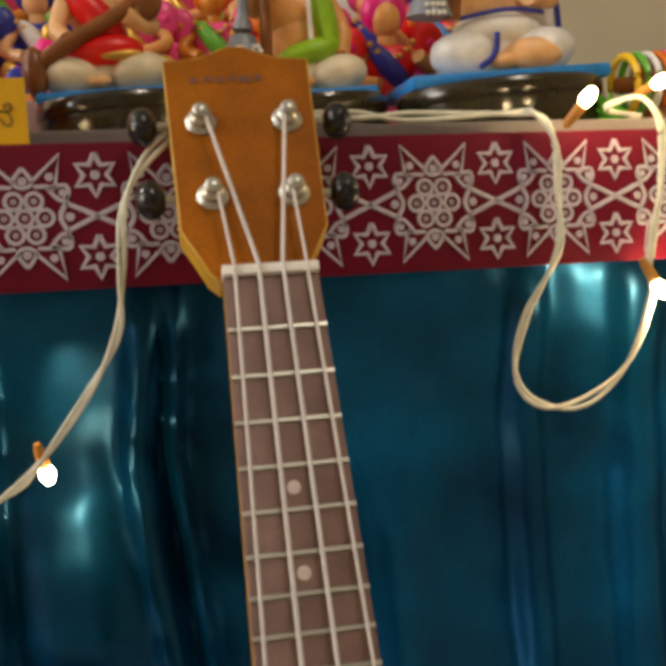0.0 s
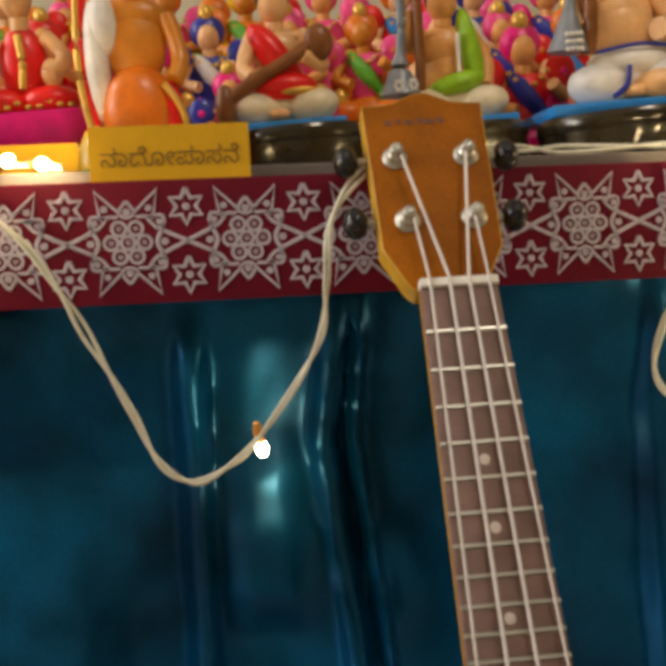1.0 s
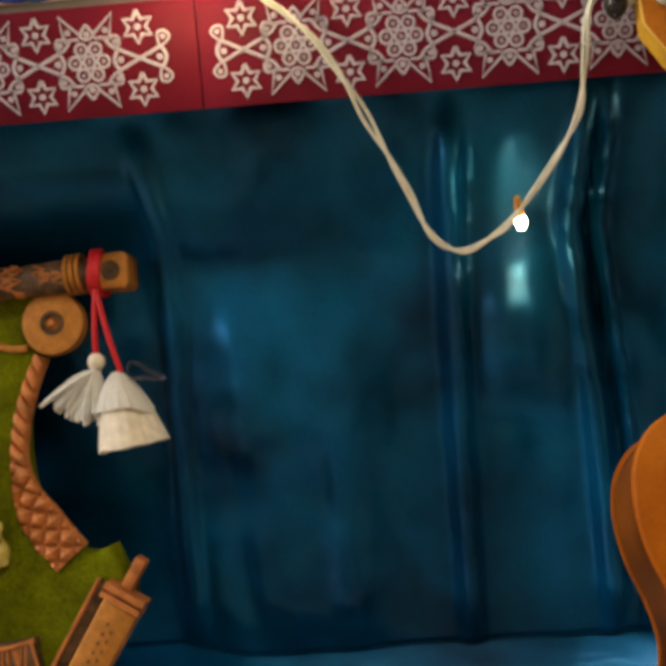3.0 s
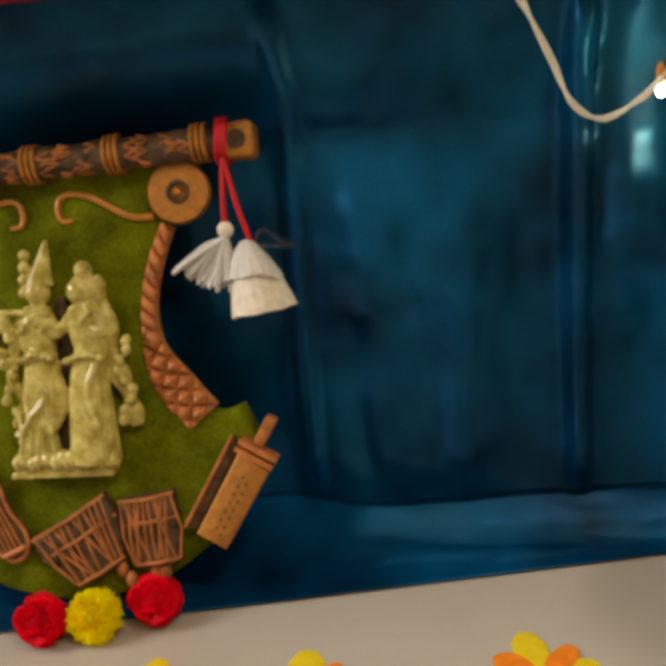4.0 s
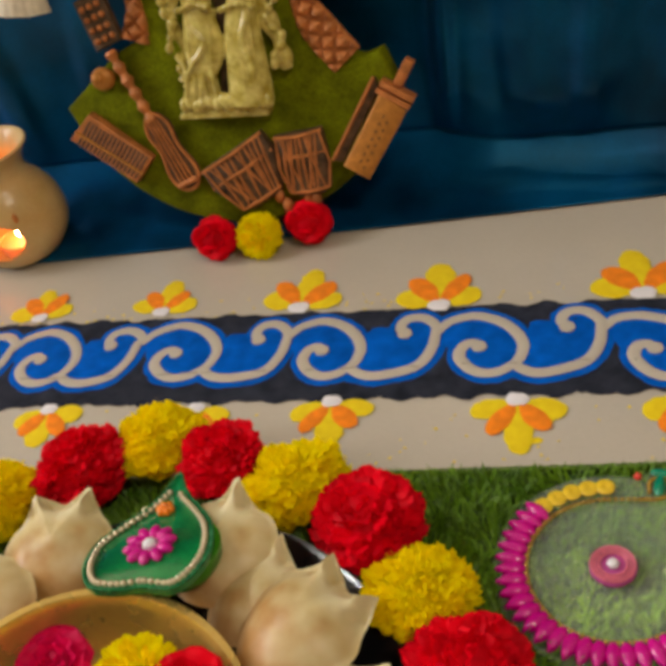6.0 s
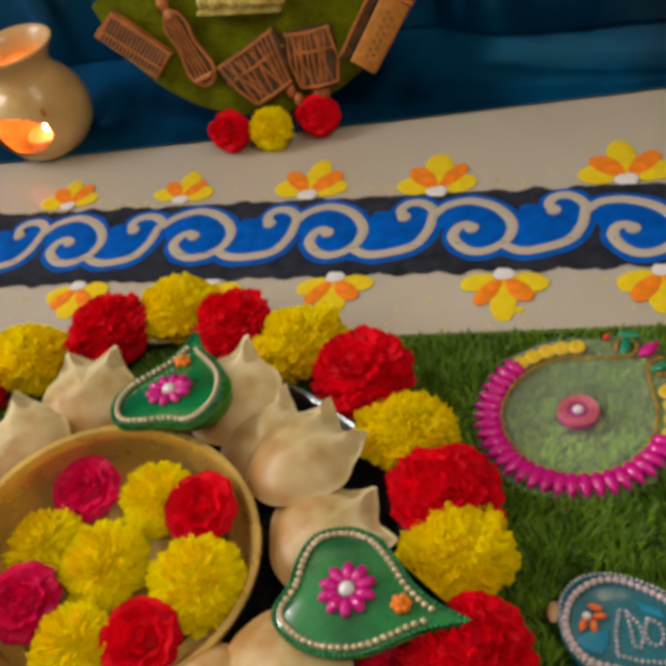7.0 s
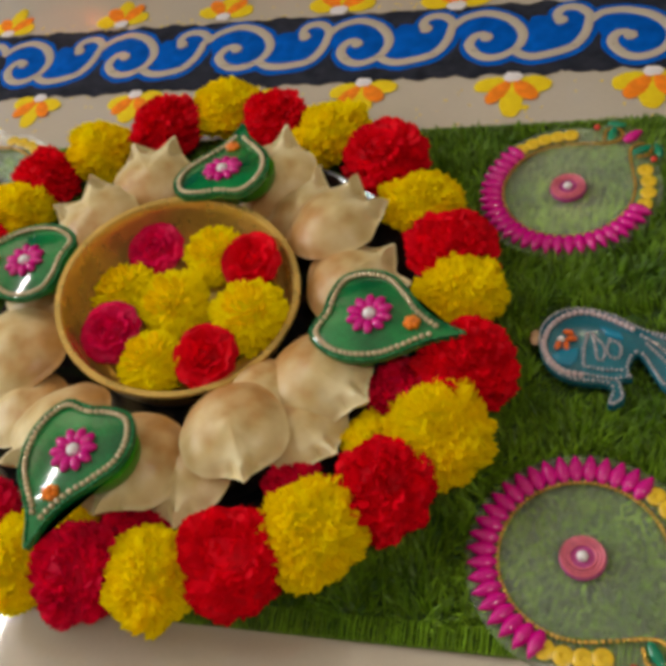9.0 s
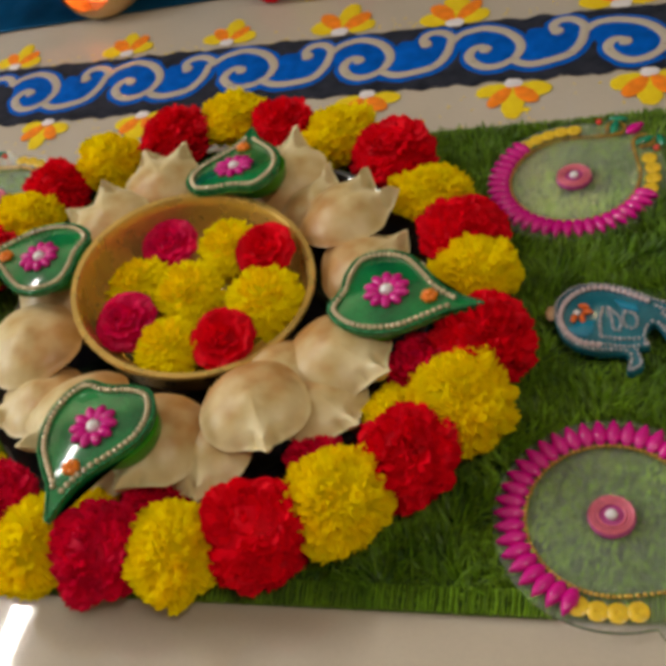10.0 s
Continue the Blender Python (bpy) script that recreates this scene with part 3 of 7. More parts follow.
cord("string_lights", [(0.330, 0.612, 0.462), (0.3000, 0.606, 0.4535), (0.2800, 0.604, 0.4301), (0.2745, 0.604, 0.4000), (0.2700, 0.606, 0.3760), (0.2570, 0.607, 0.3544), (0.2337, 0.607, 0.3272), (0.2187, 0.607, 0.3150),
                       (0.1985, 0.607, 0.3079), (0.1827, 0.607, 0.3201), (0.1731, 0.607, 0.3452), (0.1599, 0.607, 0.3760), (0.1477, 0.606, 0.4040), (0.1335, 0.606, 0.4307), (0.1182, 0.607, 0.4485), (0.1046, 0.609, 0.4607),
                       (0.098, 0.618, 0.4725), (0.102, 0.630, 0.4755), (0.130, 0.634, 0.4735), (0.150, 0.632, 0.4705)],
     [((0.2338, 0.612, 0.3215), (0.12, 0.45, -1), 0.06, 0.034), ((0.1240, 0.628, 0.4755), (0.3, -0.5, 0.1), 0.05), ((0.0860, 0.622, 0.4795), (-0.4, -0.8, -0.25), 0.15, 0.05), ((0.140, 0.629, 0.4730), (0.5, -0.6, -0.1), 0.03)],
     "cream cord of lit fairy lights looping over the maroon runner")
cord("string_lights", [(0.352, 0.6205, 0.4605), (0.385, 0.621, 0.458), (0.4096, 0.621, 0.4555), (0.4547, 0.617, 0.4530), (0.4640, 0.612, 0.4510), (0.4691, 0.607, 0.4385), (0.4686, 0.606, 0.4159), (0.4663, 0.606, 0.3894), (0.4492, 0.607, 0.3624), (0.4421, 0.608, 0.3401),
                       (0.4460, 0.608, 0.3260), (0.4578, 0.608, 0.3191), (0.4767, 0.608, 0.3199), (0.4970, 0.607, 0.3351), (0.5105, 0.606, 0.3640), (0.5101, 0.606, 0.3790), (0.5179, 0.606, 0.4114), (0.5215, 0.607, 0.4401), (0.516, 0.614, 0.4550), (0.506, 0.628, 0.4530), (0.53, 0.64, 0.4490)],
     [((0.4815, 0.600, 0.4535), (0.6, -0.5, 0.8)), ((0.5125, 0.604, 0.3690), (0.4, -0.2, -0.9), 0.26), ((0.530, 0.622, 0.462), (0.3, -0.8, 0.2), 0.08)],
     "cream cord with lit warm bulbs looping below the runner")

# ---- carved plaque standing against the drape ----
MOSS = material("olive_flock", (0.130, 0.140, 0.001), 0.9, spec=0.1, vary=0.5, size=30, bump=0.9, fine=420, second=(0.185, 0.215, 0.003))
COPPER = material("copper_paint", (0.52, 0.18, 0.05), 0.42, 0.15, vary=0.3, size=90, bump=0.3, fine=500)
BRONZE = material("dark_bronze_wood", (0.045, 0.03, 0.016), 0.5, vary=0.5, size=120, bump=0.6, fine=350, second=(0.16, 0.085, 0.04))
GILT = material("gilt_orange", (0.50, 0.20, 0.035), 0.4, 0.2, vary=0.2, size=140, bump=0.2)
IVORY = material("ivory_resin", (0.60, 0.45, 0.050), 0.24, vary=0.35, size=90, bump=0.45, fine=240, second=(0.78, 0.66, 0.20), coat=0.6)
RED_CORD = material("red_cord", (0.55, 0.006, 0.012), 0.55, vary=0.15, size=300, bump=0.4)
CREAM_SILK = material("cream_silk", (0.80, 0.71, 0.57), 0.6, vary=0.12, size=180, bump=0.5, fine=900, sheen=0.3)
WHITE_SILK = material("white_silk", (0.82, 0.80, 0.74), 0.7, vary=0.06, size=200, bump=0.15, fine=900, leaf=0.25)
PALE_THREAD = material("pale_thread", (0.6, 0.55, 0.58), 0.15, through_light=0.95, ior=1.1)

PLAQUE = Matrix.Translation((0, 0.615, 0.02)) @ pose(0, 0, 0, -14.5, 0, 0)
FACE = PLAQUE @ pose(0, 0, 0, 90, 0, 0)      # x right, y up the face, z out of it


def plaque():
    t = thing("carved_plaque", FACE, "green lute-shaped plaque with copper instruments standing against the drape", "plaque")
    cx, cy, r = -0.171, 0.1415, 0.1455
    right = [(-0.080, 0.300), (-0.079, 0.262), (-0.088, 0.240), (-0.097, 0.215), (-0.0985, 0.185), (-0.094, 0.158), (-0.080, 0.133), (-0.062, 0.121), (-0.045, 0.1245)]
    rp = [(p.x, p.y) for p in smooth_path([(x, y, 0) for x, y in right], 5)]
    low = [(p[0], p[1]) for p in arc(cx, cy, r, -19, -166, 40)]
    lp = [(-0.2720, 0.1350), (-0.2600, 0.1440)] + [(-0.330 - x, y) for x, y in reversed(rp) if y > 0.152]
    bm = bmesh.new()
    add_slab(bm, rp + low + lp, -0.018, 0.0, 0.003)
    part("board", bm, MOSS, t)
    bm = bmesh.new()
    add_box(bm, (0.060, 0.034, 0.016), Matrix.Translation((-0.163, -0.001, -0.026)), 0.003)
    part("rear_foot", bm, BRONZE, t)

    # round bar along the top with bindings
    for k, (a, b) in enumerate(((-0.318, -0.036),)):
        bm = bmesh.new()
        pts = [(a + (b - a) * i / 40, 0.3055 - 0.003 * i / 40, 0.008) for i in range(41)]
        add_tube(bm, pts, lambda s: 0.0108 + 0.0007 * math.sin(s * 37) + 0.0005 * math.sin(s * 91), 16)
        part("bar", bm, BRONZE, t)
    rnd = random.Random(4)
    for x0, x1 in ((-0.300, -0.235), (-0.215, -0.176), (-0.157, -0.118), (-0.096, -0.058)):
        bm = bmesh.new()
        for _ in range(16):
            x, a = rnd.uniform(x0, x1), rnd.uniform(30, 150)
            pts = [(x + 0.004 * math.sin(j * 1.3 + a), 0.304 + 0.0112 * math.cos(radians(a) + j * 0.12), 0.008 + 0.0112 * math.sin(radians(a) + j * 0.12)) for j in range(7)]
            add_tube(bm, pts, 0.0008, 5)
        part("bar_carving", bm, COPPER, t, "scratched copper-coloured carving")["kind"] = "stuff"
    for x in (-0.283, -0.2255, -0.166, -0.1085, -0.0487):
        for d in (-0.004, 0, 0.004):
            bm = bmesh.new()
            pts = [(x + d, 0.3035 + 0.0125 * math.cos(2 * math.pi * i / 20), 0.008 + 0.0125 * math.sin(2 * math.pi * i / 20)) for i in range(20)]
            add_tube(bm, pts, 0.0016, 6, closed=True)
            part("binding", bm, GILT, t)
    for s in (0, 1):
        x = -0.0235 if s == 0 else -0.325
        bm = bmesh.new()
        outer = [(x + dx, 0.302 + dy) for dx, dy in ((-0.0125, -0.0115), (0.0085, -0.0125), (0.0115, -0.0095), (0.0125, 0.009), (0.0095, 0.012), (-0.0115, 0.0115))]
        add_slab(bm, outer, -0.006, 0.017, 0.002)
        end = part("bar_end", bm, GILT, t)
        bm = bmesh.new()
        add_lathe(bm, [(0.0065, 0.0165), (0.0065, 0.0178), (0.0015, 0.0176)], 18, Matrix.Translation((x + 0.0005, 0.302, 0)))
        part("bar_hole", bm, BRONZE, end)
    # discs with dark eyes
    for x in (-0.0685, -0.2615):
        bm = bmesh.new()
        add_lathe(bm, [(0.0205, -0.004), (0.0218, 0.004), (0.0205, 0.0075), (0.012, 0.0085), (0.0075, 0.0085), (0.0068, 0.006), (0.0005, 0.006)], 36, Matrix.Translation((x, 0.2735, 0)))
        d = part("disc", bm, GILT, t)
        bm = bmesh.new()
        pts = [(x + 0.0068 * math.cos(2 * math.pi * i / 20), 0.2735 + 0.0068 * math.sin(2 * math.pi * i / 20), 0.0078) for i in range(20)]
        add_tube(bm, pts, 0.0018, 6, closed=True)
        part("disc_ring", bm, BRONZE, d)
        bm = bmesh.new()
        add_ball(bm, (0.0025, 0.003, 0.003), Matrix.Translation((x, 0.2735, 0.007)))
        part("disc_bead", bm, COPPER, d)
    # scrolls
    sc = [(-0.0885, 0.2595), (-0.100, 0.2600), (-0.1104, 0.2640), (-0.1215, 0.2715), (-0.1330, 0.2785), (-0.1450, 0.2815), (-0.1535, 0.2790), (-0.1560, 0.2700), (-0.1530, 0.2635), (-0.1460, 0.2632)]
    for mirror in (False, True):
        bm = bmesh.new()
        pts = smooth_path([((-0.334 - x - 0.003) if mirror else x, y, 0.001) for x, y in sc], 6)
        add_tube(bm, pts, lambda s: 0.0026 - 0.0006 * s, 8)
        part("scroll", bm, GILT, t)
    # braids: each made of slanting lobes, wide and latticed towards the foot
    spine = smooth_path([(-0.0800, 0.2530, 0), (-0.0900, 0.2330, 0), (-0.0985, 0.2080, 0), (-0.1015, 0.1830, 0), (-0.0980, 0.1600, 0), (-0.0880, 0.1400, 0), (-0.0720, 0.1185, 0)], 6)
    for mirror in (False, True):
        stop = len(spine) if not mirror else int(len(spine) * 0.74)
        bm = bmesh.new()
        dense = smooth_path(spine[:stop], 8)
        grid = []
        run = 0.0
        for i, p in enumerate(dense):
            q0, q1 = dense[max(0, i - 1)], dense[min(len(dense) - 1, i + 1)]
            d = (q1 - q0).normalized()
            run += (p - dense[i - 1]).length if i else 0.0
            k = i / (len(dense) - 1) * stop / len(spine)
            w = 0.0052 + 0.0010 * math.sin(k * 3) + 0.0090 * step01((k - 0.45) / 0.4)
            nrm = Vector((d.y, -d.x, 0))
            lat = step01((k - 0.48) / 0.12)
            row = []
            for j in range(17):
                v = 2 * j / 16 - 1
                plait = abs(math.sin(math.pi * (run / 0.0105 + 0.45 * v))) ** 0.30
                cross = min(abs(math.sin(math.pi * (run / 0.0150 + v * w / 0.0150))), abs(math.sin(math.pi * (run / 0.0150 - v * w / 0.0150)))) ** 0.4
                h = (plait * (1 - lat) + cross * lat) * (1 - abs(v) ** 4) ** 0.5
                co = p + nrm * (w * v) + Vector((0, 0, -0.0015 + 0.0075 * h))
                row.append(bm.verts.new(Vector((-0.334 - co.x, co.y, co.z)) if mirror else co))
            grid.append(row)
        for ra, rb in zip(grid, grid[1:]):
            for j in range(16):
                bm.faces.new((ra[j], ra[j + 1], rb[j + 1], rb[j]))
        part("braid", bm, COPPER, t, "plaited copper-coloured leather braid")

    # embracing couple, a plain relief figure
    bm = bmesh.new()

    def blob(x, y, rx, ry, rz, z=0.006, a=0):
        add_ball(bm, (rx * 1.14, ry * 1.10, rz * 1.1), Matrix.Translation((x, y, z)) @ Matrix.Rotation(radians(a), 4, "Z"), u=14, v=9)

    add_slab(bm, [(-0.211, 0.0895), (-0.137, 0.0855), (-0.1355, 0.0890), (-0.138, 0.0925), (-0.206, 0.0960), (-0.2105, 0.0935)], 0.0, 0.012, 0.001)
    def rod(pts, r, flat=0.8):
        path = smooth_path([(x, y, z) for x, y, z in pts], 6)
        add_tube(bm, path, r, 12, flat=flat)

    # flute player
    blob(-0.1760, 0.2170, 0.0078, 0.0092, 0.009)
    rod([(-0.1740, 0.2230, 0.006), (-0.1700, 0.2370, 0.006), (-0.1655, 0.2530, 0.006)], lambda k: 0.0102 - 0.0088 * k)
    for k in range(4):
        blob(-0.1850 + 0.0012 * k, 0.2180 + 0.0085 * k, 0.0036, 0.0040, 0.005, z=0.008)
    rod([(-0.1780, 0.2080, 0.006), (-0.1800, 0.1880, 0.007), (-0.1780, 0.1640, 0.007)], lambda k: 0.0095 + 0.0035 * math.sin(math.pi * k))
    rod([(-0.1770, 0.1720, 0.007), (-0.1850, 0.1420, 0.008), (-0.1830, 0.1150, 0.008), (-0.1790, 0.0980, 0.007)], lambda k: 0.0135 - 0.0065 * k)
    rod([(-0.1790, 0.1680, 0.009), (-0.1730, 0.1380, 0.011), (-0.1930, 0.1120, 0.011), (-0.2010, 0.0985, 0.008)], lambda k: 0.0120 - 0.0055 * k)
    rod([(-0.1930, 0.1930, 0.006), (-0.2030, 0.1640, 0.004), (-0.1970, 0.1400, 0.004), (-0.2040, 0.1180, 0.004)], lambda k: 0.0046 + 0.0012 * math.sin(k * 19))
    rod([(-0.1870, 0.2000, 0.008), (-0.1990, 0.1930, 0.010), (-0.2000, 0.2050, 0.013)], 0.0040)
    rod([(-0.1700, 0.2010, 0.008), (-0.1650, 0.1900, 0.011), (-0.1770, 0.2030, 0.014)], 0.0040)
    add_tube(bm, [(-0.2130, 0.2075, 0.014), (-0.1660, 0.2025, 0.014)], 0.0023, 8)
    # companion
    blob(-0.1460, 0.2150, 0.0085, 0.0095, 0.009)
    blob(-0.1420, 0.2280, 0.0058, 0.0070, 0.007)
    rod([(-0.1370, 0.2240, 0.005), (-0.1310, 0.2000, 0.004), (-0.1290, 0.1680, 0.004), (-0.1220, 0.1400, 0.004), (-0.1180, 0.1180, 0.004)], lambda k: 0.0062 + 0.0018 * math.sin(k * 23))
    rod([(-0.1470, 0.2060, 0.006), (-0.1450, 0.1880, 0.007), (-0.1440, 0.1690, 0.007)], lambda k: 0.0092 + 0.0030 * math.sin(math.pi * k))
    rod([(-0.1440, 0.1760, 0.007), (-0.1470, 0.1500, 0.008), (-0.1480, 0.1220, 0.008), (-0.1500, 0.0960, 0.007)], lambda k: 0.0110 + 0.0045 * math.sin(math.pi * k * 0.55) + 0.0030 * k)
    rod([(-0.1530, 0.1990, 0.009), (-0.1640, 0.1880, 0.012), (-0.1730, 0.1930, 0.012)], 0.0042)
    rod([(-0.1380, 0.1980, 0.009), (-0.1330, 0.1850, 0.011), (-0.1450, 0.1900, 0.014)], 0.0040)
    for k in range(6):
        rod([(-0.1520 + 0.0030 * k, 0.1680, 0.016), (-0.1560 + 0.0035 * k, 0.1350, 0.018), (-0.1640 + 0.0054 * k, 0.0990, 0.016)], 0.0015)
        rod([(-0.1860 + 0.0032 * k, 0.1680 - 0.002 * k, 0.017), (-0.1880 + 0.0036 * k, 0.1450, 0.019), (-0.1900 + 0.0030 * k, 0.1230, 0.017)], 0.0013)
    for k in range(5):
        blob(-0.1720 - 0.004 * k, 0.1990 - 0.0035 * abs(k - 2), 0.0022, 0.0022, 0.003, z=0.016)
        blob(-0.1510 + 0.0032 * k, 0.2000 - 0.003 * (2 - abs(k - 2)), 0.0020, 0.0020, 0.003, z=0.015)
    # carved jewellery, sash ends, hem frills and a braid
    rnd_c = random.Random(17)
    for k in range(9):
        blob(-0.2035 + 0.004 * math.sin(k * 1.9), 0.1960 - 0.0085 * k, 0.0030, 0.0042, 0.004, z=0.010, a=40 * math.sin(k))
        blob(-0.1215 + 0.005 * math.sin(k * 1.3 + 1), 0.1780 - 0.0068 * k, 0.0032, 0.0042, 0.004, z=0.009, a=-35 * math.cos(k))
    for k in range(8):
        blob(-0.2040 + 0.0055 * k, 0.1010 + 0.0018 * math.sin(k * 2.2), 0.0038, 0.0055, 0.005, z=0.012)
        blob(-0.1680 + 0.0048 * k, 0.0985 + 0.0015 * math.sin(k * 1.7), 0.0036, 0.0058, 0.005, z=0.013)
    for k in range(6):
        blob(-0.1900 + 0.0045 * k, 0.1765 - 0.0018 * abs(k - 2.5), 0.0028, 0.0026, 0.004, z=0.018)
        blob(-0.1575 + 0.0048 * k, 0.1725 - 0.0016 * abs(k - 2.5), 0.0028, 0.0026, 0.004, z=0.017)
    for k in range(5):
        rod([(-0.1980 + 0.0060 * k, 0.1350, 0.015), (-0.1960 + 0.0050 * k + rnd_c.uniform(-0.003, 0.003), 0.1200, 0.018), (-0.2020 + 0.0065 * k, 0.1020, 0.014)], 0.0017)
    rod([(-0.1860, 0.1600, 0.018), (-0.1760, 0.1450, 0.020), (-0.1900, 0.1300, 0.019), (-0.1990, 0.1150, 0.016)], 0.0022)
    rod([(-0.1380, 0.1640, 0.018), (-0.1450, 0.1450, 0.020), (-0.1400, 0.1250, 0.020), (-0.1440, 0.1050, 0.017)], 0.0022)
    # thin dark slab on the board between the two figures
    back = bmesh.new()
    add_slab(back, [(p.x, p.y) for p in smooth_path([(-0.1600, 0.2120, 0), (-0.1560, 0.1950, 0), (-0.1590, 0.1700, 0), (-0.1620, 0.1350, 0), (-0.1640, 0.1050, 0), (-0.1760, 0.0980, 0), (-0.1720, 0.1300, 0), (-0.1680, 0.1650, 0), (-0.1690, 0.1950, 0), (-0.1660, 0.2100, 0)], 4, closed=True)], 0.0005, 0.0022, 0.0008)
    part("dark_slab", back, BRONZE, t, "thin dark slab between the two relief figures")
    cr = part("couple_relief", bm, IVORY, t, "ivory-coloured moulded relief of an embracing couple")
    rm = cr.modifiers.new("fuse", "REMESH")
    rm.mode, rm.voxel_size, rm.use_smooth_shade = "VOXEL", 0.0009, True
    sm = cr.modifiers.new("soften", "SMOOTH")
    sm.factor, sm.iterations = 0.5, 2

    # long lute with pegs
    def at(x, y, a, z=0.0):
        return Matrix.Translation((x, y, z)) @ Matrix.Rotation(radians(a), 4, "Z")

    bm = bmesh.new()
    m = at(-0.2630, 0.1720, 15)
    add_slab(bm, [(-0.013, -0.021), (0.011, -0.020), (0.0135, 0.021), (-0.0125, 0.019)], 0.0, 0.008, 0.002, m=m)
    lute = part("lute_pegbox", bm, BRONZE, t)
    for i in range(3):
        for j in range(4):
            bm = bmesh.new()
            add_ball(bm, (0.0026, 0.0026, 0.0026), m @ Matrix.Translation((-0.007 + 0.007 * i, -0.014 + 0.0085 * j, 0.009)), u=10, v=6)
            part("peg", bm, COPPER, lute)
    bm = bmesh.new()
    pts = [Vector((-0.2600, 0.1480, 0.005)).lerp(Vector((-0.2370, 0.0900, 0.006)), i / 24) for i in range(25)]
    add_tube(bm, pts, lambda s: 0.0042 + 0.0012 * math.sin(s * 34), 10)
    part("lute_neck", bm, COPPER, t)
    bm = bmesh.new()
    body = smooth_path([(-0.0045, 0.034, 0), (-0.0105, 0.022, 0), (-0.0085, 0.004, 0), (-0.0125, -0.018, 0), (-0.0060, -0.031, 0), (0.0060, -0.031, 0), (0.0125, -0.018, 0), (0.0085, 0.004, 0), (0.0105, 0.022, 0), (0.0045, 0.034, 0)], 4, closed=True)
    m = at(-0.2265, 0.0620, 20)
    add_slab(bm, [(p.x, p.y) for p in body], 0.0, 0.007, 0.002, m=m)
    lb = part("lute_body", bm, BRONZE, t)
    for k in range(4):
        bm = bmesh.new()
        add_tube(bm, [m @ Vector((-0.0045 + 0.003 * k, 0.030, 0.0085)), m @ Vector((-0.006 + 0.004 * k, -0.026, 0.0085))], 0.0009, 6)
        part("lute_string", bm, COPPER, lb)
    bm = bmesh.new()
    add_tube(bm, [m @ (p + Vector((0, 0, 0.0065))) for p in body], 0.0016, 6, closed=True)
    add_tube(bm, [m @ Vector((-0.009, -0.026, 0.008)), m @ Vector((0.009, -0.026, 0.008))], 0.0024, 8)
    part("lute_rim", bm, COPPER, lb)
    # zither
    m = at(-0.2755, 0.0700, -38)
    bm = bmesh.new()
    add_slab(bm, [(-0.037, -0.013), (0.028, -0.016), (0.031, 0.012), (-0.031, 0.016)], 0.0, 0.009, 0.0015, m=m)
    z = part("zither", bm, COPPER, t)
    for k in range(16):
        bm = bmesh.new()
        x = -0.029 + 0.0036 * k
        add_tube(bm, [m @ Vector((x, -0.012, 0.0095)), m @ Vector((x + 0.0015, 0.011, 0.0095))], 0.0009, 5)
        part("zither_string", bm, BRONZE, z)
    bm = bmesh.new()
    add_tube(bm, [m @ Vector((-0.035, -0.0035, 0.010)), m @ Vector((0.030, -0.0045, 0.010))], 0.0014, 6)
    part("zither_bar", bm, GILT, z)
    bm = bmesh.new()
    add_ball(bm, (0.0105, 0.0095, 0.006), Matrix.Translation((-0.2725, 0.1270, 0.003)), u=14, v=8)
    add_ball(bm, (0.0055, 0.0050, 0.004), Matrix.Translation((-0.2745, 0.1290, 0.008)), u=12, v=8)
    part("gourd", bm, GILT, t)
    # drums: tilted big drum and small upright drum with lacing
    rnd = random.Random(8)
    for x, y, a, w0, w1, h in ((-0.1655, 0.0370, 27, 0.0315, 0.020, 0.050), (-0.1165, 0.0435, 5, 0.0200, 0.0165, 0.052)):
        m = at(x, y, a)
        bm = bmesh.new()
        prof = [(-w0, h / 2), (w0, h / 2), (w0 * 1.03, h * 0.1), (w1, -h * 0.42), (w1 * 0.6, -h / 2), (-w1 * 0.6, -h / 2), (-w1, -h * 0.42), (-w0 * 1.03, h * 0.1)]
        add_slab(bm, prof, 0.0, 0.010, 0.004, m=m)
        d = part("drum", bm, BRONZE, t)
        for k in range(12):
            bm = bmesh.new()
            x0 = -w0 * 0.9 + 1.8 * w0 * k / 11
            x1 = (x0 + rnd.uniform(-0.014, 0.014)) * w1 / w0
            add_tube(bm, [m @ Vector((x0, h * 0.46, 0.0095)), m @ Vector(((x0 + x1) / 2, 0, 0.0112)), m @ Vector((max(-w1, min(w1, x1)), -h * 0.40, 0.009))], 0.0011, 5)
            part("drum_lacing", bm, COPPER, d)
        for yy in (h * 0.47, h * 0.16, -h * 0.40):
            bm = bmesh.new()
            w = w0 if yy > 0 else w1
            add_tube(bm, [m @ Vector((-w, yy, 0.008)), m @ Vector((0, yy - 0.001, 0.0115)), m @ Vector((w, yy, 0.008))], 0.0015, 6)
            part("drum_hoop", bm, COPPER, d)
    for x, y in ((-0.1430, 0.018), (-0.1370, 0.010), (-0.1180, 0.0155), (-0.1120, 0.0140)):
        bm = bmesh.new()
        add_ball(bm, (0.0045, 0.0065, 0.004), Matrix.Translation((x, y, 0.004)), u=10, v=6)
        part("drum_foot", bm, COPPER, t)
    # reed organ box
    m = at(-0.0560, 0.0640, -34)
    bm = bmesh.new()
    add_slab(bm, [(-0.010, -0.034), (0.013, -0.034), (0.0145, 0.028), (-0.010, 0.030)], 0.0, 0.016, 0.0015, m=m)
    o = part("organ_box", bm, GILT, t)
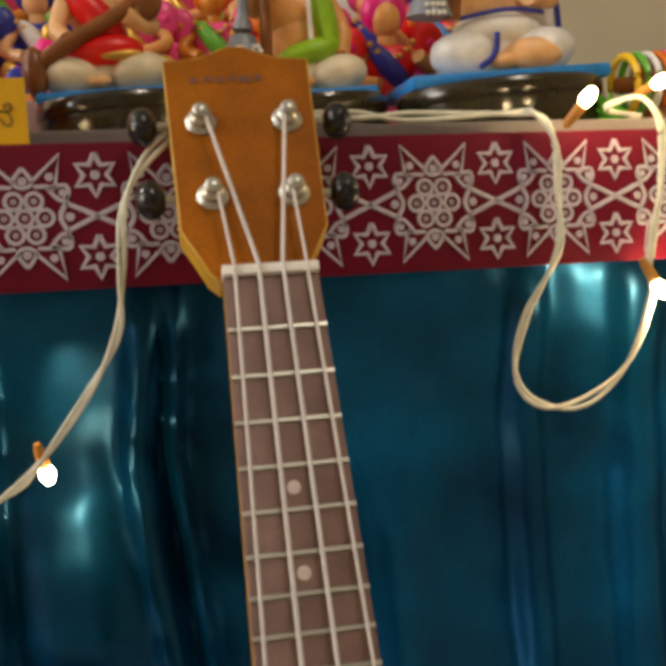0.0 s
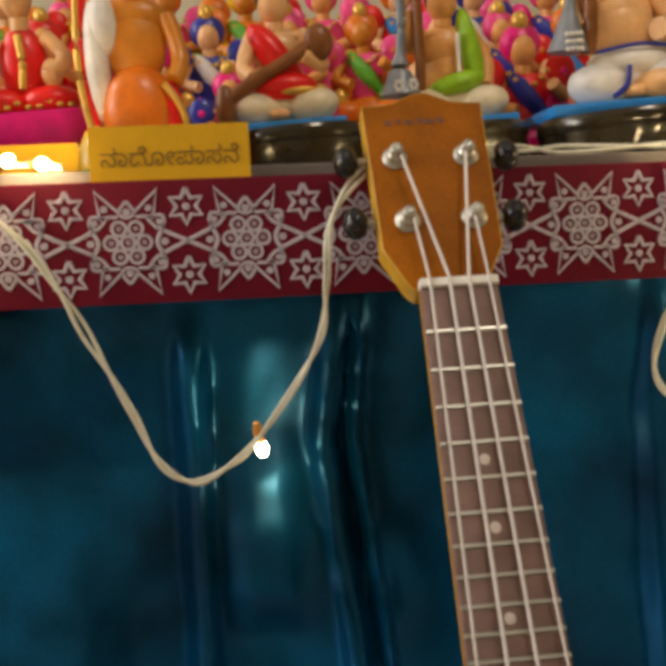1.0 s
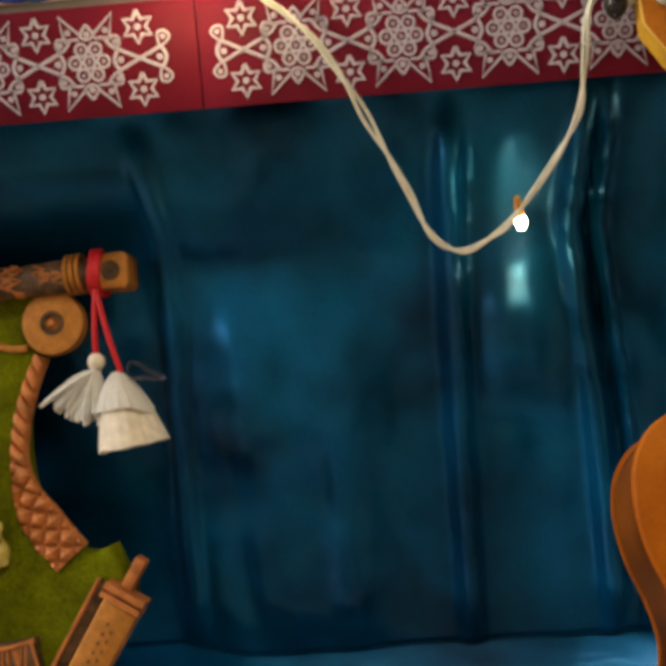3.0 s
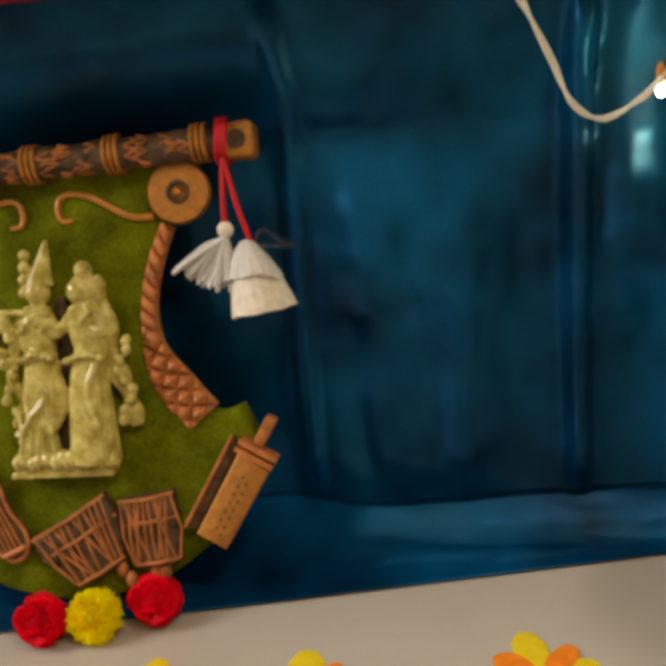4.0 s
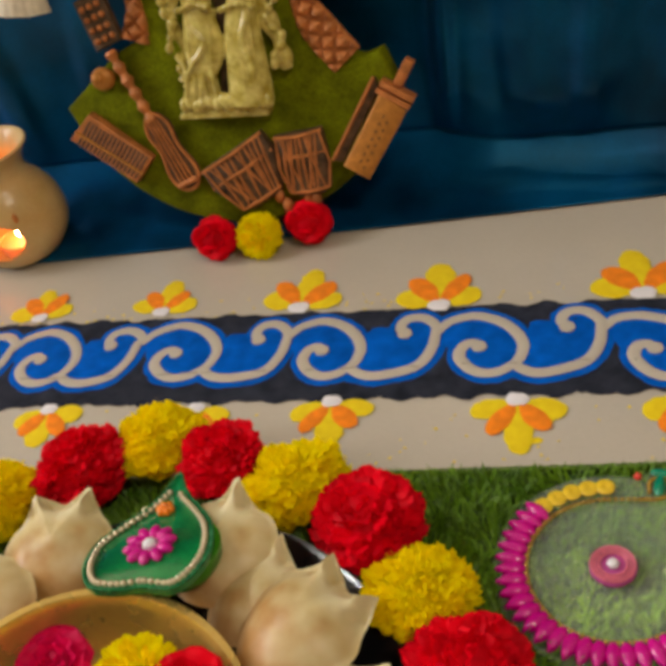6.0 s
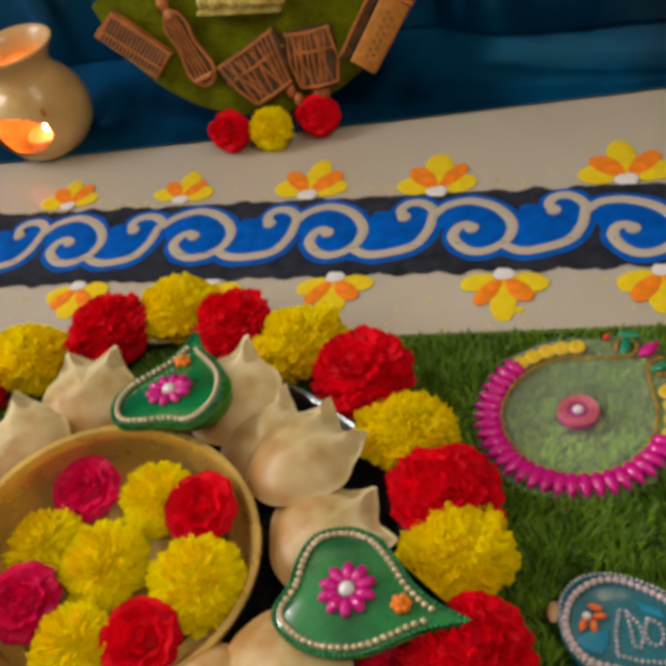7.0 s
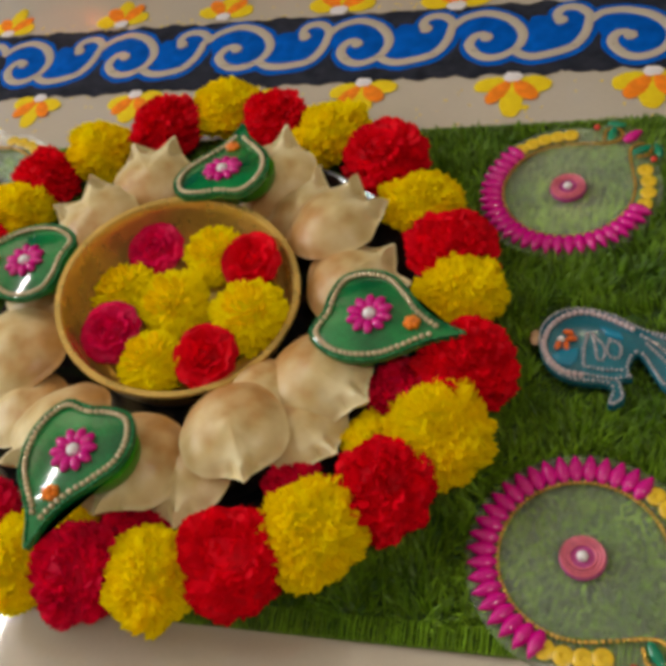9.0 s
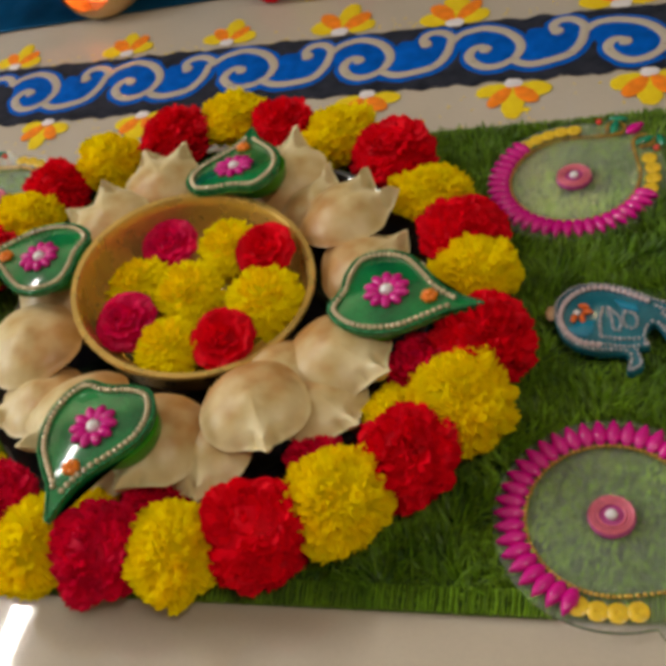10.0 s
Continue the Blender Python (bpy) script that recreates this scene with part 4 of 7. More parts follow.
    for k in range(14):
        bm = bmesh.new()
        add_box(bm, (0.0014, 0.0022, 0.0006), m @ Matrix.Translation((0.0005 + 0.0045 * (k % 2), 0.016 - 0.0033 * k, 0.0162)))
        part("organ_key", bm, BRONZE, o)
    bm = bmesh.new()
    add_slab(bm, [(-0.019, -0.036), (-0.012, -0.034), (-0.012, 0.030), (-0.019, 0.036)], 0.0, 0.009, 0.001, m=m)
    part("organ_bellows", bm, BRONZE, o)
    bm = bmesh.new()
    add_tube(bm, [m @ Vector((-0.0195, -0.036, 0.010)), m @ Vector((-0.0195, 0.037, 0.010))], 0.0014, 6)
    part("organ_edge", bm, COPPER, o)
    for yy in (0.031, 0.037):
        bm = bmesh.new()
        add_box(bm, (0.029, 0.0042, 0.017), m @ Matrix.Translation((0.001, yy, 0.0085)), 0.001)
        part("organ_lid", bm, COPPER, o)
    bm = bmesh.new()
    add_box(bm, (0.008, 0.022, 0.012), m @ Matrix.Translation((-0.001, 0.0500, 0.006)), 0.002)
    part("organ_handle", bm, COPPER, o)
    return t


plaque()


def tassel_pair(x, y, label, mirror=1):
    """Red cord tied round the bar with two cream tassels."""
    t = thing("tassel_pair", FACE, label, "tassel", group="tassels on the plaque")
    bm = bmesh.new()
    for d in (-0.0018, 0.0008, 0.003):
        pts = [(x + d + 0.0015 * math.sin(i * 0.6), 0.3025 + 0.0145 * math.cos(2 * math.pi * i / 18), 0.009 + 0.0145 * math.sin(2 * math.pi * i / 18)) for i in range(18)]
        add_tube(bm, pts, 0.0021, 7, closed=True)
    part("knot", bm, RED_CORD, t)
    ends = ((-0.003 * mirror, y, -1), (0.0125 * mirror, y - 0.010, 1))
    for dx, yy, s in ends:
        bm = bmesh.new()
        add_tube(bm, smooth_path([(x + 0.001, 0.290, 0.022), (x + dx * 0.5, (0.290 + yy) / 2, 0.023), (x + dx, yy, 0.021)], 6), 0.0019, 7)
        part("red_cord", bm, RED_CORD, t)
    bm = bmesh.new()
    add_ball(bm, (0.0056, 0.0060, 0.0056), Matrix.Translation((x - 0.0030 * mirror, y - 0.001, 0.021)), u=16, v=10)
    part("bead", bm, CREAM_SILK, t)
    rnd = random.Random(3)
    # frayed tassel
    bm = bmesh.new()
    for k in range(120):
        a = -0.10 + 1.22 * k / 119 + rnd.uniform(-0.05, 0.05)
        L = 0.0335 + rnd.uniform(-0.007, 0.005) + (0.006 if k > 110 else 0.0)
        q = Vector((x - 0.003 * mirror, y - 0.006, 0.021 + rnd.uniform(-0.004, 0.004)))
        e = q + Vector((-math.sin(a) * L * mirror, -math.cos(a) * L * 0.94, rnd.uniform(-0.006, 0.007)))
        bow = Vector((0.003 * mirror, 0.004, 0.002)) * math.sin(a) + Vector((rnd.uniform(-1, 1), rnd.uniform(-1, 1), 0)) * 0.0014
        add_tube(bm, smooth_path([q, q.lerp(e, 0.55) + bow, e], 3), 0.0012, 4)
    part("frayed_tassel", bm, WHITE_SILK, t, "white frayed thread ends")
    # full skirt tassel with a white collar over it
    m = Matrix.Translation((x + 0.0090 * mirror, y - 0.0100, 0.020)) @ Matrix.Rotation(radians(8 * mirror), 4, "Z") @ pose(0, 0, 0, -90, 0, 0)
    for name, mt, profile, hem, seed in (("tassel_skirt", CREAM_SILK, [(0.0024, 0.0), (0.0062, -0.004), (0.0118, -0.014), (0.0172, -0.028), (0.0205, -0.040), (0.0222, -0.0475), (0.0195, -0.0482), (0.001, -0.0440)], 0.05, 1.0),
                                         ("tassel_collar", WHITE_SILK, [(0.0030, 0.0012), (0.0074, -0.003), (0.0130, -0.012), (0.0176, -0.0225), (0.0190, -0.0260), (0.0176, -0.0255)], 0.24, 4.0)):
        bm = bmesh.new()
        n, rows = 64, []
        for r, z in profile:
            row = []
            for i in range(n):
                a = 2 * math.pi * i / n
                pleat = 1 + min(1, -z * 40) * (0.022 * math.sin(19 * a + seed) + 0.03 * noise.noise(Vector((math.cos(a) * 5, math.sin(a) * 5, seed)))) + 0.05 * math.sin(3 * a + seed) * min(1, -z * 25)
                drop = 1 + hem * noise.noise(Vector((math.cos(a) * 1.3, math.sin(a) * 1.3, seed + 0.4))) + 0.10 * hem * math.sin(31 * a)
                row.append(bm.verts.new(m @ Vector((r * pleat * math.cos(a), r * pleat * math.sin(a), z * drop))))
            rows.append(row)
        for ra, rb in zip(rows, rows[1:]):
            for i in range(n):
                bm.faces.new((ra[i], ra[(i + 1) % n], rb[(i + 1) % n], rb[i]))
        bm.faces.new(rows[0][::-1])
        part(name, bm, mt, t)
    # loop of pale thread standing off at the side, in a see-through material
    bm = bmesh.new()
    q = Vector((x + 0.0160 * mirror, y - 0.0125, 0.020))
    for w in (0.0, 0.0014):
        add_tube(bm, smooth_path([q + Vector((dx * mirror, dy - w, dz + w)) for dx, dy, dz in ((0, 0, 0), (0.003, 0.0085, 0.002), (0.0085, 0.0080, 0.003), (0.0160, 0.0020, 0.003), (0.0255, -0.0035, 0.002), (0.0120, -0.0020, 0.004), (0.001, -0.001, 0.001))], 4), 0.0008, 5)
    part("pale_thread", bm, PALE_THREAD, t)


tassel_pair(-0.0335, 0.2445, "two cream tassels tied with red cord at the plaque's bar")
tassel_pair(-0.3030, 0.2445, "two cream tassels tied with red cord at the bar's other end", -1)

# ---- powder drawing on the floor ----
BLACK_POWDER = material("black_powder", (0.014, 0.017, 0.029), 0.95, vary=0.35, size=70, bump=0.6, fine=900, second=(0.030, 0.033, 0.050), spec=0.2)
BLUE_POWDER = material("blue_powder", (0.0003, 0.092, 0.47), 0.95, vary=0.2, size=90, bump=0.6, fine=1000, spec=0.06)
YELLOW_POWDER = material("yellow_powder", (0.80, 0.56, 0.002), 0.95, vary=0.08, size=120, bump=0.6, fine=1000, second=(0.82, 0.62, 0.004))
ORANGE_POWDER = material("orange_powder", (0.85, 0.22, 0.004), 0.95, vary=0.15, size=120, bump=0.6, fine=1000)
WHITE_POWDER = material("white_powder", (0.74, 0.70, 0.72), 0.95, vary=0.06, size=120, bump=0.6, fine=1000)


def ragged(x0, x1, y0, y1, step, amp, seed):
    """Closed outline of a strip whose long sides waver."""
    n = int((x1 - x0) / step)
    lower = [(x0 + (x1 - x0) * i / n, y0 + amp * noise.noise(Vector((i * 0.21, seed, 0))) + 0.35 * amp * noise.noise(Vector((i * 1.1, seed, 5)))) for i in range(n + 1)]
    upper = [(x0 + (x1 - x0) * i / n, y1 - 0.010 * (x0 + (x1 - x0) * i / n) + amp * noise.noise(Vector((i * 0.19, seed, 9))) + 0.35 * amp * noise.noise(Vector((i * 1.3, seed, 14)))) for i in range(n + 1)]
    return lower + upper[::-1]


band = thing("rangoli_band", Matrix.Identity(4), "floor band of black and blue powder with beige scrolls", "rangoli")
bm = bmesh.new()
out = ragged(-0.62, 0.174, 0.4160, 0.5085, 0.003, 0.005, 2.0)
half_n = len(out) // 2
lo, hi = out[:half_n], out[half_n:][::-1]
prev = None
for (xa, ya), (xb, yb) in zip(lo, hi):
    col = [bm.verts.new((xa, ya + (yb - ya) * k / 12, (0.0006 if k in (0, 12) else 0.0012) + 0.0003 * noise.noise(Vector((xa * 150, k, 0))))) for k in range(13)]
    if prev:
        for k in range(12):
            bm.faces.new((prev[k], col[k], col[k + 1], prev[k + 1]))
    prev = col
part("black_powder", bm, BLACK_POWDER, band)

# one scroll: a hook, an arch and an inner curl, in metres from the hook's end; bare floor left between the powders
HOOK = [(0.0, 0.4795), (-0.0035, 0.4860), (-0.0015, 0.4935), (0.0055, 0.4970), (0.0135, 0.4955), (0.0205, 0.4890), (0.0225, 0.4830)]
ARCH = [(0.0225, 0.4800), (0.0300, 0.4905), (0.0400, 0.4958), (0.0510, 0.4972), (0.0660, 0.4905), (0.0770, 0.4790), (0.0825, 0.4660), (0.0810, 0.4540), (0.0770, 0.4465)]
CURL = [(0.0770, 0.4465), (0.0680, 0.4400), (0.0570, 0.4385), (0.0470, 0.4440), (0.0400, 0.4550), (0.0425, 0.4655), (0.0490, 0.4690), (0.0530, 0.4650)]
WELL = [(0.029, 0.484), (0.045, 0.491), (0.060, 0.487), (0.072, 0.476), (0.077, 0.462), (0.072, 0.447), (0.058, 0.440), (0.045, 0.446), (0.036, 0.456), (0.030, 0.468)]
# hook's end, stretch along the band, how far the scroll sinks or rises towards its curl
SCROLLS = [(-0.4770, 0.98, 0.0), (-0.3680, 1.02, 0.002), (-0.2586, 1.09, 0.003), (-0.1386, 0.96, 0.0), (-0.0295, 1.0, -0.002), (0.0819, 1.03, -0.010)]
BAND_END = 0.1705
JOINT_Y = 0.4450


def placed(pts, unit):
    x0, g, dy = unit
    return [(min(BAND_END, x0 + x * g), y + dy * max(0.0, min(1.0, (x - 0.01) / 0.04))) for x, y in pts]


def powder_stroke(parent, pts, width, name, mt, z, thick=0.0006):
    bm = bmesh.new()
    path = smooth_path([(x, y, z) for x, y in pts], 6)
    add_ribbon(bm, path, width, thick)
    part(name, bm, mt, parent)
    return path


def powder_patch(parent, pts, z, seed):
    bm = bmesh.new()
    ol = []
    for p in smooth_path([(x, y, 0) for x, y in pts], 6, closed=True):
        n = Vector((noise.noise(Vector((p.x * 260, p.y * 260, seed))), noise.noise(Vector((p.x * 260, p.y * 260, seed + 9))), 0))
        q = p + n * 0.0012
        ol.append((min(BAND_END, q.x), q.y))
    add_slab(bm, ol, 0.0008, z, 0.0003)
    part("blue_powder", bm, BLUE_POWDER, parent)


joint_spans = []
for k, unit in enumerate(SCROLLS):
    lines = [(placed(HOOK, unit), 0.0017), (placed(ARCH, unit), 0.0019), (placed(CURL, unit), 0.0021)]
    px, py = placed([ARCH[-1]], unit)[0]
    powder_patch(band, placed(WELL, unit), 0.00165, k * 3.1)
    if k + 1 < len(SCROLLS):
        nxt = SCROLLS[k + 1]
        xn = nxt[0]
        lines.append(([(px - 0.0005, py + 0.001), (px + 0.0050, py - 0.0052), (px + 0.0150, py - 0.0095), ((px + xn + 0.012) / 2 + 0.006, 0.4385 + 0.5 * unit[2]), (xn + 0.0120, 0.4455), (xn + 0.0205, 0.4620), (xn + 0.0225, 0.4830)], 0.0023))
        xr = unit[0] + 0.0825 * unit[1]
        powder_patch(band, [(xr + 0.0045, 0.4865), (xr + 0.003, 0.470), (px + 0.006, py + 0.003), (px + 0.016, py - 0.005), (xn + 0.010, 0.447), (xn + 0.019, 0.463), (xn + 0.0205, 0.484), (xn + 0.012, 0.492), (xn + 0.001, 0.483), (xn - 0.006, 0.479), (xn - 0.010, 0.4870)], 0.00160, k * 3.1 + 1.7)
    for i, (pts, z) in enumerate(lines):
        rough_edge = 4.0 + k * 2.3 + i
        powder_stroke(band, pts, lambda s, q=rough_edge: 0.0178 + 0.0026 * noise.noise(Vector((s * 9, q, 0))) + 0.0012 * noise.noise(Vector((s * 40, q, 3))), "blue_powder", BLUE_POWDER, 0.00112 + 0.00004 * i, 0.0004)
        path = powder_stroke(band, pts, lambda s: 0.0084 * (0.84 + 0.16 * math.sin(math.pi * s)), "scroll", TILE, z, 0.0004)
        run = []
        for p in path + [Vector((0, 9, 0))]:
            if abs(p.y - JOINT_Y) < 0.0036:
                run.append(p.x)
            elif run:
                joint_spans.append((min(run), max(run)))
                run = []
    for x, y in placed([HOOK[0], CURL[-1]], unit):
        bm = bmesh.new()
        add_lathe(bm, [(0.0054, 0.0018), (0.0050, 0.0027), (0.0005, 0.0028)], 18, Matrix.Translation((x, y, 0)))
        part("scroll_end", bm, TILE, band)
for a, b in joint_spans:
    bm = bmesh.new()
    add_box(bm, (max(0.002, b - a), 0.0007, 0.0004), Matrix.Translation(((a + b) / 2, JOINT_Y + 0.0006 * math.sin(a * 90), 0.0027)))
    part("tile_joint", bm, GROUT, band)


def petal_mesh(name, mt, length, width):
    bm = bmesh.new()
    n = 36
    rings = []
    for f, z in ((1.0, 0.0001), (0.90, 0.0005), (0.5, 0.0007)):
        rings.append([bm.verts.new((length * (0.5 + 0.5 * f * math.cos(a)), width * 0.5 * f * math.sin(a) * (1 + 0.15 * math.cos(a)), z)) for a in [2 * math.pi * i / n for i in range(n)]])
        for v in rings[-1]:
            v.co.x += 0.0013 * noise.noise(Vector((v.co.x * 190, v.co.y * 190, length * 900)))
            v.co.y += 0.0013 * noise.noise(Vector((v.co.x * 190, v.co.y * 190, width * 900 + 7)))
    for a, b in zip(rings, rings[1:]):
        for i in range(n):
            bm.faces.new((a[i], a[(i + 1) % n], b[(i + 1) % n], b[i]))
    bm.faces.new(rings[-1])
    return mesh_from(name, bm, mt)


PETAL_Y = petal_mesh("petal", YELLOW_POWDER, 0.030, 0.0205)
PETAL_T = petal_mesh("petal", YELLOW_POWDER, 0.0455, 0.0215)
PETAL_O = petal_mesh("petal", ORANGE_POWDER, 0.0335, 0.0165)
HEART_W = petal_mesh("flower_heart", WHITE_POWDER, 0.0165, 0.0135)


def powder_flower(x, y, up, scale, seed):
    rnd = random.Random(seed)
    t = thing("rangoli_flower", Matrix.Translation((x, y, 0.0006)) @ Matrix.Rotation(radians((0 if up else 180) + rnd.uniform(-6, 6)), 4, "Z") @ Matrix.Scale(scale, 4),
              "powder flower with yellow and orange petals and a white heart", "rangoli flower", group="powder flowers along the band")
    for a, me, z in ((90, PETAL_T, 0.0), (57, PETAL_O, 0.0005), (123, PETAL_O, 0.0006), (18, PETAL_Y, 0.0002), (162, PETAL_Y, 0.0003)):
        ang = radians(a + rnd.uniform(-5, 5))
        piece("petal", me, t, Matrix.Translation((0.004 * math.cos(ang), 0.001, z)) @ Matrix.Rotation(ang, 4, "Z") @ Matrix.Diagonal((rnd.uniform(0.92, 1.08), rnd.uniform(0.9, 1.12), 1, 1)))
    piece("flower_heart", HEART_W, t, Matrix.Translation((-0.0082, -0.003, 0.0012)))


for i, (x, y, s) in enumerate(((-0.585, 0.521, 0.8), (-0.467, 0.519, 0.82), (-0.338, 0.521, 0.85), (-0.2295, 0.521, 0.85), (-0.115, 0.518, 1.0), (-0.0080, 0.5125, 1.0), (0.1330, 0.515, 1.05))):
    powder_flower(x, y, True, s, i)
for i, (x, y, s) in enumerate(((-0.48, 0.411, 0.9), (-0.3827, 0.412, 0.9), (-0.2830, 0.411, 0.92), (-0.1680, 0.409, 0.88), (-0.0715, 0.412, 0.95), (0.0505, 0.4095, 1.02), (0.1545, 0.409, 1.0))):
    powder_flower(x, y, False, s * 0.87, 20 + i)
rnd = random.Random(12)
bm = bmesh.new()
for _ in range(220):
    x = rnd.uniform(-0.5, 0.17)
    y = rnd.choice((rnd.uniform(0.36, 0.415), rnd.uniform(0.51, 0.53)))
    add_box(bm, (rnd.uniform(0.0006, 0.002), rnd.uniform(0.0006, 0.002), 0.0006), pose(x, y, 0.0004, 0, 0, rnd.uniform(0, 90)))
for _ in range(5):
    add_ball(bm, (0.004, 0.0028, 0.0007), Matrix.Translation((rnd.uniform(-0.06, 0.07), rnd.uniform(0.375, 0.40), 0.0003)), u=10, v=6)
solid("spilt_powder", bm, YELLOW_POWDER, Matrix.Identity(4), "stray grains of yellow powder on the tiles", "powder", kind="stuff")

# ---- artificial grass mat ----
TURF = material("turf_backing", (0.03, 0.075, 0.008), 0.8, vary=0.3, size=60, bump=0.5)
BLADE = material("turf_blade", (0.092, 0.225, 0.004), 0.5, vary=0.3, size=25, bump=0.0, second=(0.190, 0.350, 0.012), per_piece=0.55, leaf=0.25)
MAT = pose(-0.145, 0.150, 0.0, 0, 0, 1.9)
MW, MD = 0.66, 0.388
grass_mat = thing("grass_mat", MAT, "green artificial grass mat lying on the tiled floor", "mat")


def mat_outline(inset, r=0.022):
    pts = []
    for cx, cy, a in ((MW / 2 - r, MD / 2 - r, 0), (-MW / 2 + r, MD / 2 - r, 90), (-MW / 2 + r, -MD / 2 + r, 180), (MW / 2 - r, -MD / 2 + r, 270)):
        pts += [(p[0], p[1]) for p in arc(cx, cy, r - inset, a, a + 90, 8)]
    return pts


bm = bmesh.new()
add_slab(bm, mat_outline(0), 0.0005, 0.005, 0.0015)
part("backing", bm, TURF, grass_mat)
gen = np.random.default_rng(5)
N = 62000
bx = gen.uniform(-MW / 2 + 0.001, MW / 2 - 0.001, N)
by = gen.uniform(-MD / 2 + 0.001, MD / 2 - 0.001, N)
wx, wy = bx * math.cos(radians(1.9)) - by * math.sin(radians(1.9)) - 0.145, bx * math.sin(radians(1.9)) + by * math.cos(radians(1.9)) + 0.150
keep = (np.hypot(wx + 0.128, wy - 0.144) > 0.1505) & ~((np.abs(bx) > MW / 2 - 0.02) & (np.abs(by) > MD / 2 - 0.02) & (np.hypot(np.abs(bx) - MW / 2 + 0.022, np.abs(by) - MD / 2 + 0.022) > 0.021))
bx, by, wx, wy = bx[keep], by[keep], wx[keep], wy[keep]
N = len(bx)
edge = np.minimum(MW / 2 - np.abs(bx), MD / 2 - np.abs(by))
field = np.array([noise.noise(Vector((x * 38, y * 38, 0))) for x, y in zip(bx, by)])
ang = field * 3.2 + gen.uniform(-1.2, 1.2, N) + 1.2
length = np.clip(edge / 0.012, 0.35, 1.0) * gen.uniform(0.010, 0.0165, N)
under = (np.hypot(wx - 0.103, wy - 0.281) < 0.062) | (np.hypot(wx - 0.129, wy - 0.012) < 0.062) | (np.hypot(wx + 0.378, wy - 0.291) < 0.062) | ((wx > 0.092) & (np.abs(wy - 0.142) < 0.034))
length = np.where(under, length * 0.38, length)
tilt = gen.uniform(0.35, 1.15, N)
wid = gen.uniform(0.0005, 0.00095, N)
dirx, diry = np.cos(ang), np.sin(ang)
sx, sy = -np.sin(ang), np.cos(ang)
verts = np.zeros((N, 5, 3))
base_z = 0.0048
for j, (f, wf) in enumerate(((0.0, 1.0), (0.0, -1.0), (0.55, 0.85), (0.55, -0.85), (1.0, 0.0))):
    h = length * f
    bend = tilt * (0.55 + 0.45 * f)
    verts[:, j, 0] = bx + dirx * h * np.sin(bend) + sx * wid * wf
    verts[:, j, 1] = by + diry * h * np.sin(bend) + sy * wid * wf
    verts[:, j, 2] = base_z + h * np.cos(bend)
idx = np.arange(N)[:, None] * 5
quads = np.concatenate([idx + 0, idx + 1, idx + 3, idx + 2], axis=1)
tris = np.concatenate([idx + 2, idx + 3, idx + 4], axis=1)
me = bpy.data.meshes.new("blades")
me.from_pydata(verts.reshape(-1, 3).tolist(), [], quads.tolist() + tris.tolist())
me.materials.append(BLADE)
blades = new("turf", me)
blades.parent = grass_mat
tagged(blades, "dense curled plastic grass blades", kind="stuff")
# ribbed edge towards the viewer
bm = bmesh.new()
for k in range(300):
    x = -MW / 2 + 0.02 + (MW - 0.04) * k / 299
    add_tube(bm, [(x, -MD / 2 - 0.0015, 0.0015), (x, -MD / 2 - 0.002, 0.004), (x + 0.0006 + 0.0008 * math.sin(k * 1.7), -MD / 2 + 0.003, 0.0070 + 0.0012 * math.sin(k * 2.9)), (x + 0.001, -MD / 2 + 0.010, 0.0085)], 0.0009, 4)
    if k % 1 == 0:
        add_tube(bm, [(x, MD / 2 + 0.0015, 0.0015), (x, MD / 2 + 0.002, 0.005), (x, MD / 2 - 0.004, 0.009)], 0.0010, 4)
part("ribbed_edge", bm, BLADE, grass_mat, "tightly ribbed grass edge")["kind"] = "stuff"
MAT_Z = 0.0125

# ---- black tray, brass bowl ----
BLACK_GLOSS = material("black_lacquer", (0.006, 0.006, 0.008), 0.12, vary=0.2, size=40, bump=0.02, coat=0.6)
BRASS = material("satin_brass", (0.76, 0.52, 0.15), 0.27, 0.65, vary=0.16, size=40, bump=0.06, fine=500)
CX, CY = -0.128, 0.144
bm = bmesh.new()
add_lathe(bm, [(0.002, 0.0), (0.120, 0.0), (0.138, 0.006), (0.150, 0.016), (0.1535, 0.0185), (0.1530, 0.0200), (0.1490, 0.0190), (0.136, 0.0085), (0.119, 0.003), (0.002, 0.003)], 72)
solid("tray", bm, BLACK_GLOSS, Matrix.Translation((CX, CY, MAT_Z - 0.003)), "round glossy black tray lying on the grass mat", "tray")
bm = bmesh.new()
BOWL = Matrix.Translation((-0.1275, 0.1457, 0.0599)) @ pose(0, 0, 0, 2.1, 11.6, 0) @ Matrix.Diagonal((0.966, 0.966, 0.76, 1)) @ Matrix.Translation((0, 0, -0.0698))
add_lathe(bm, [(0.002, 0.0150), (0.045, 0.0152), (0.062, 0.0210), (0.0725, 0.0370), (0.0770, 0.0600), (0.0792, 0.0672), (0.0812, 0.0692), (0.0806, 0.0716), (0.0772, 0.0716), (0.0758, 0.0692), (0.0745, 0.0600), (0.0700, 0.0390),
               (0.0600, 0.0245), (0.044, 0.0180), (0.002, 0.0178)], 80)
bowl = solid("bowl", bm, BRASS, BOWL, "satin brass bowl with floating flowers, standing on the tray", "bowl")
WATER = material("water", (0.9, 0.9, 0.85), 0.03, through_light=1.0, vary=0.01, bump=0.02, ior=1.33)
bm = bmesh.new()
add_lathe(bm, [(0.002, 0.0270), (0.050, 0.0300), (0.0600, 0.0375), (0.002, 0.0376)], 64)
w = solid("water", bm, WATER, Matrix.Translation((-0.130, 0.1457, 0.0)), "clear still water filling half the bowl", "water")
w.visible_shadow = False

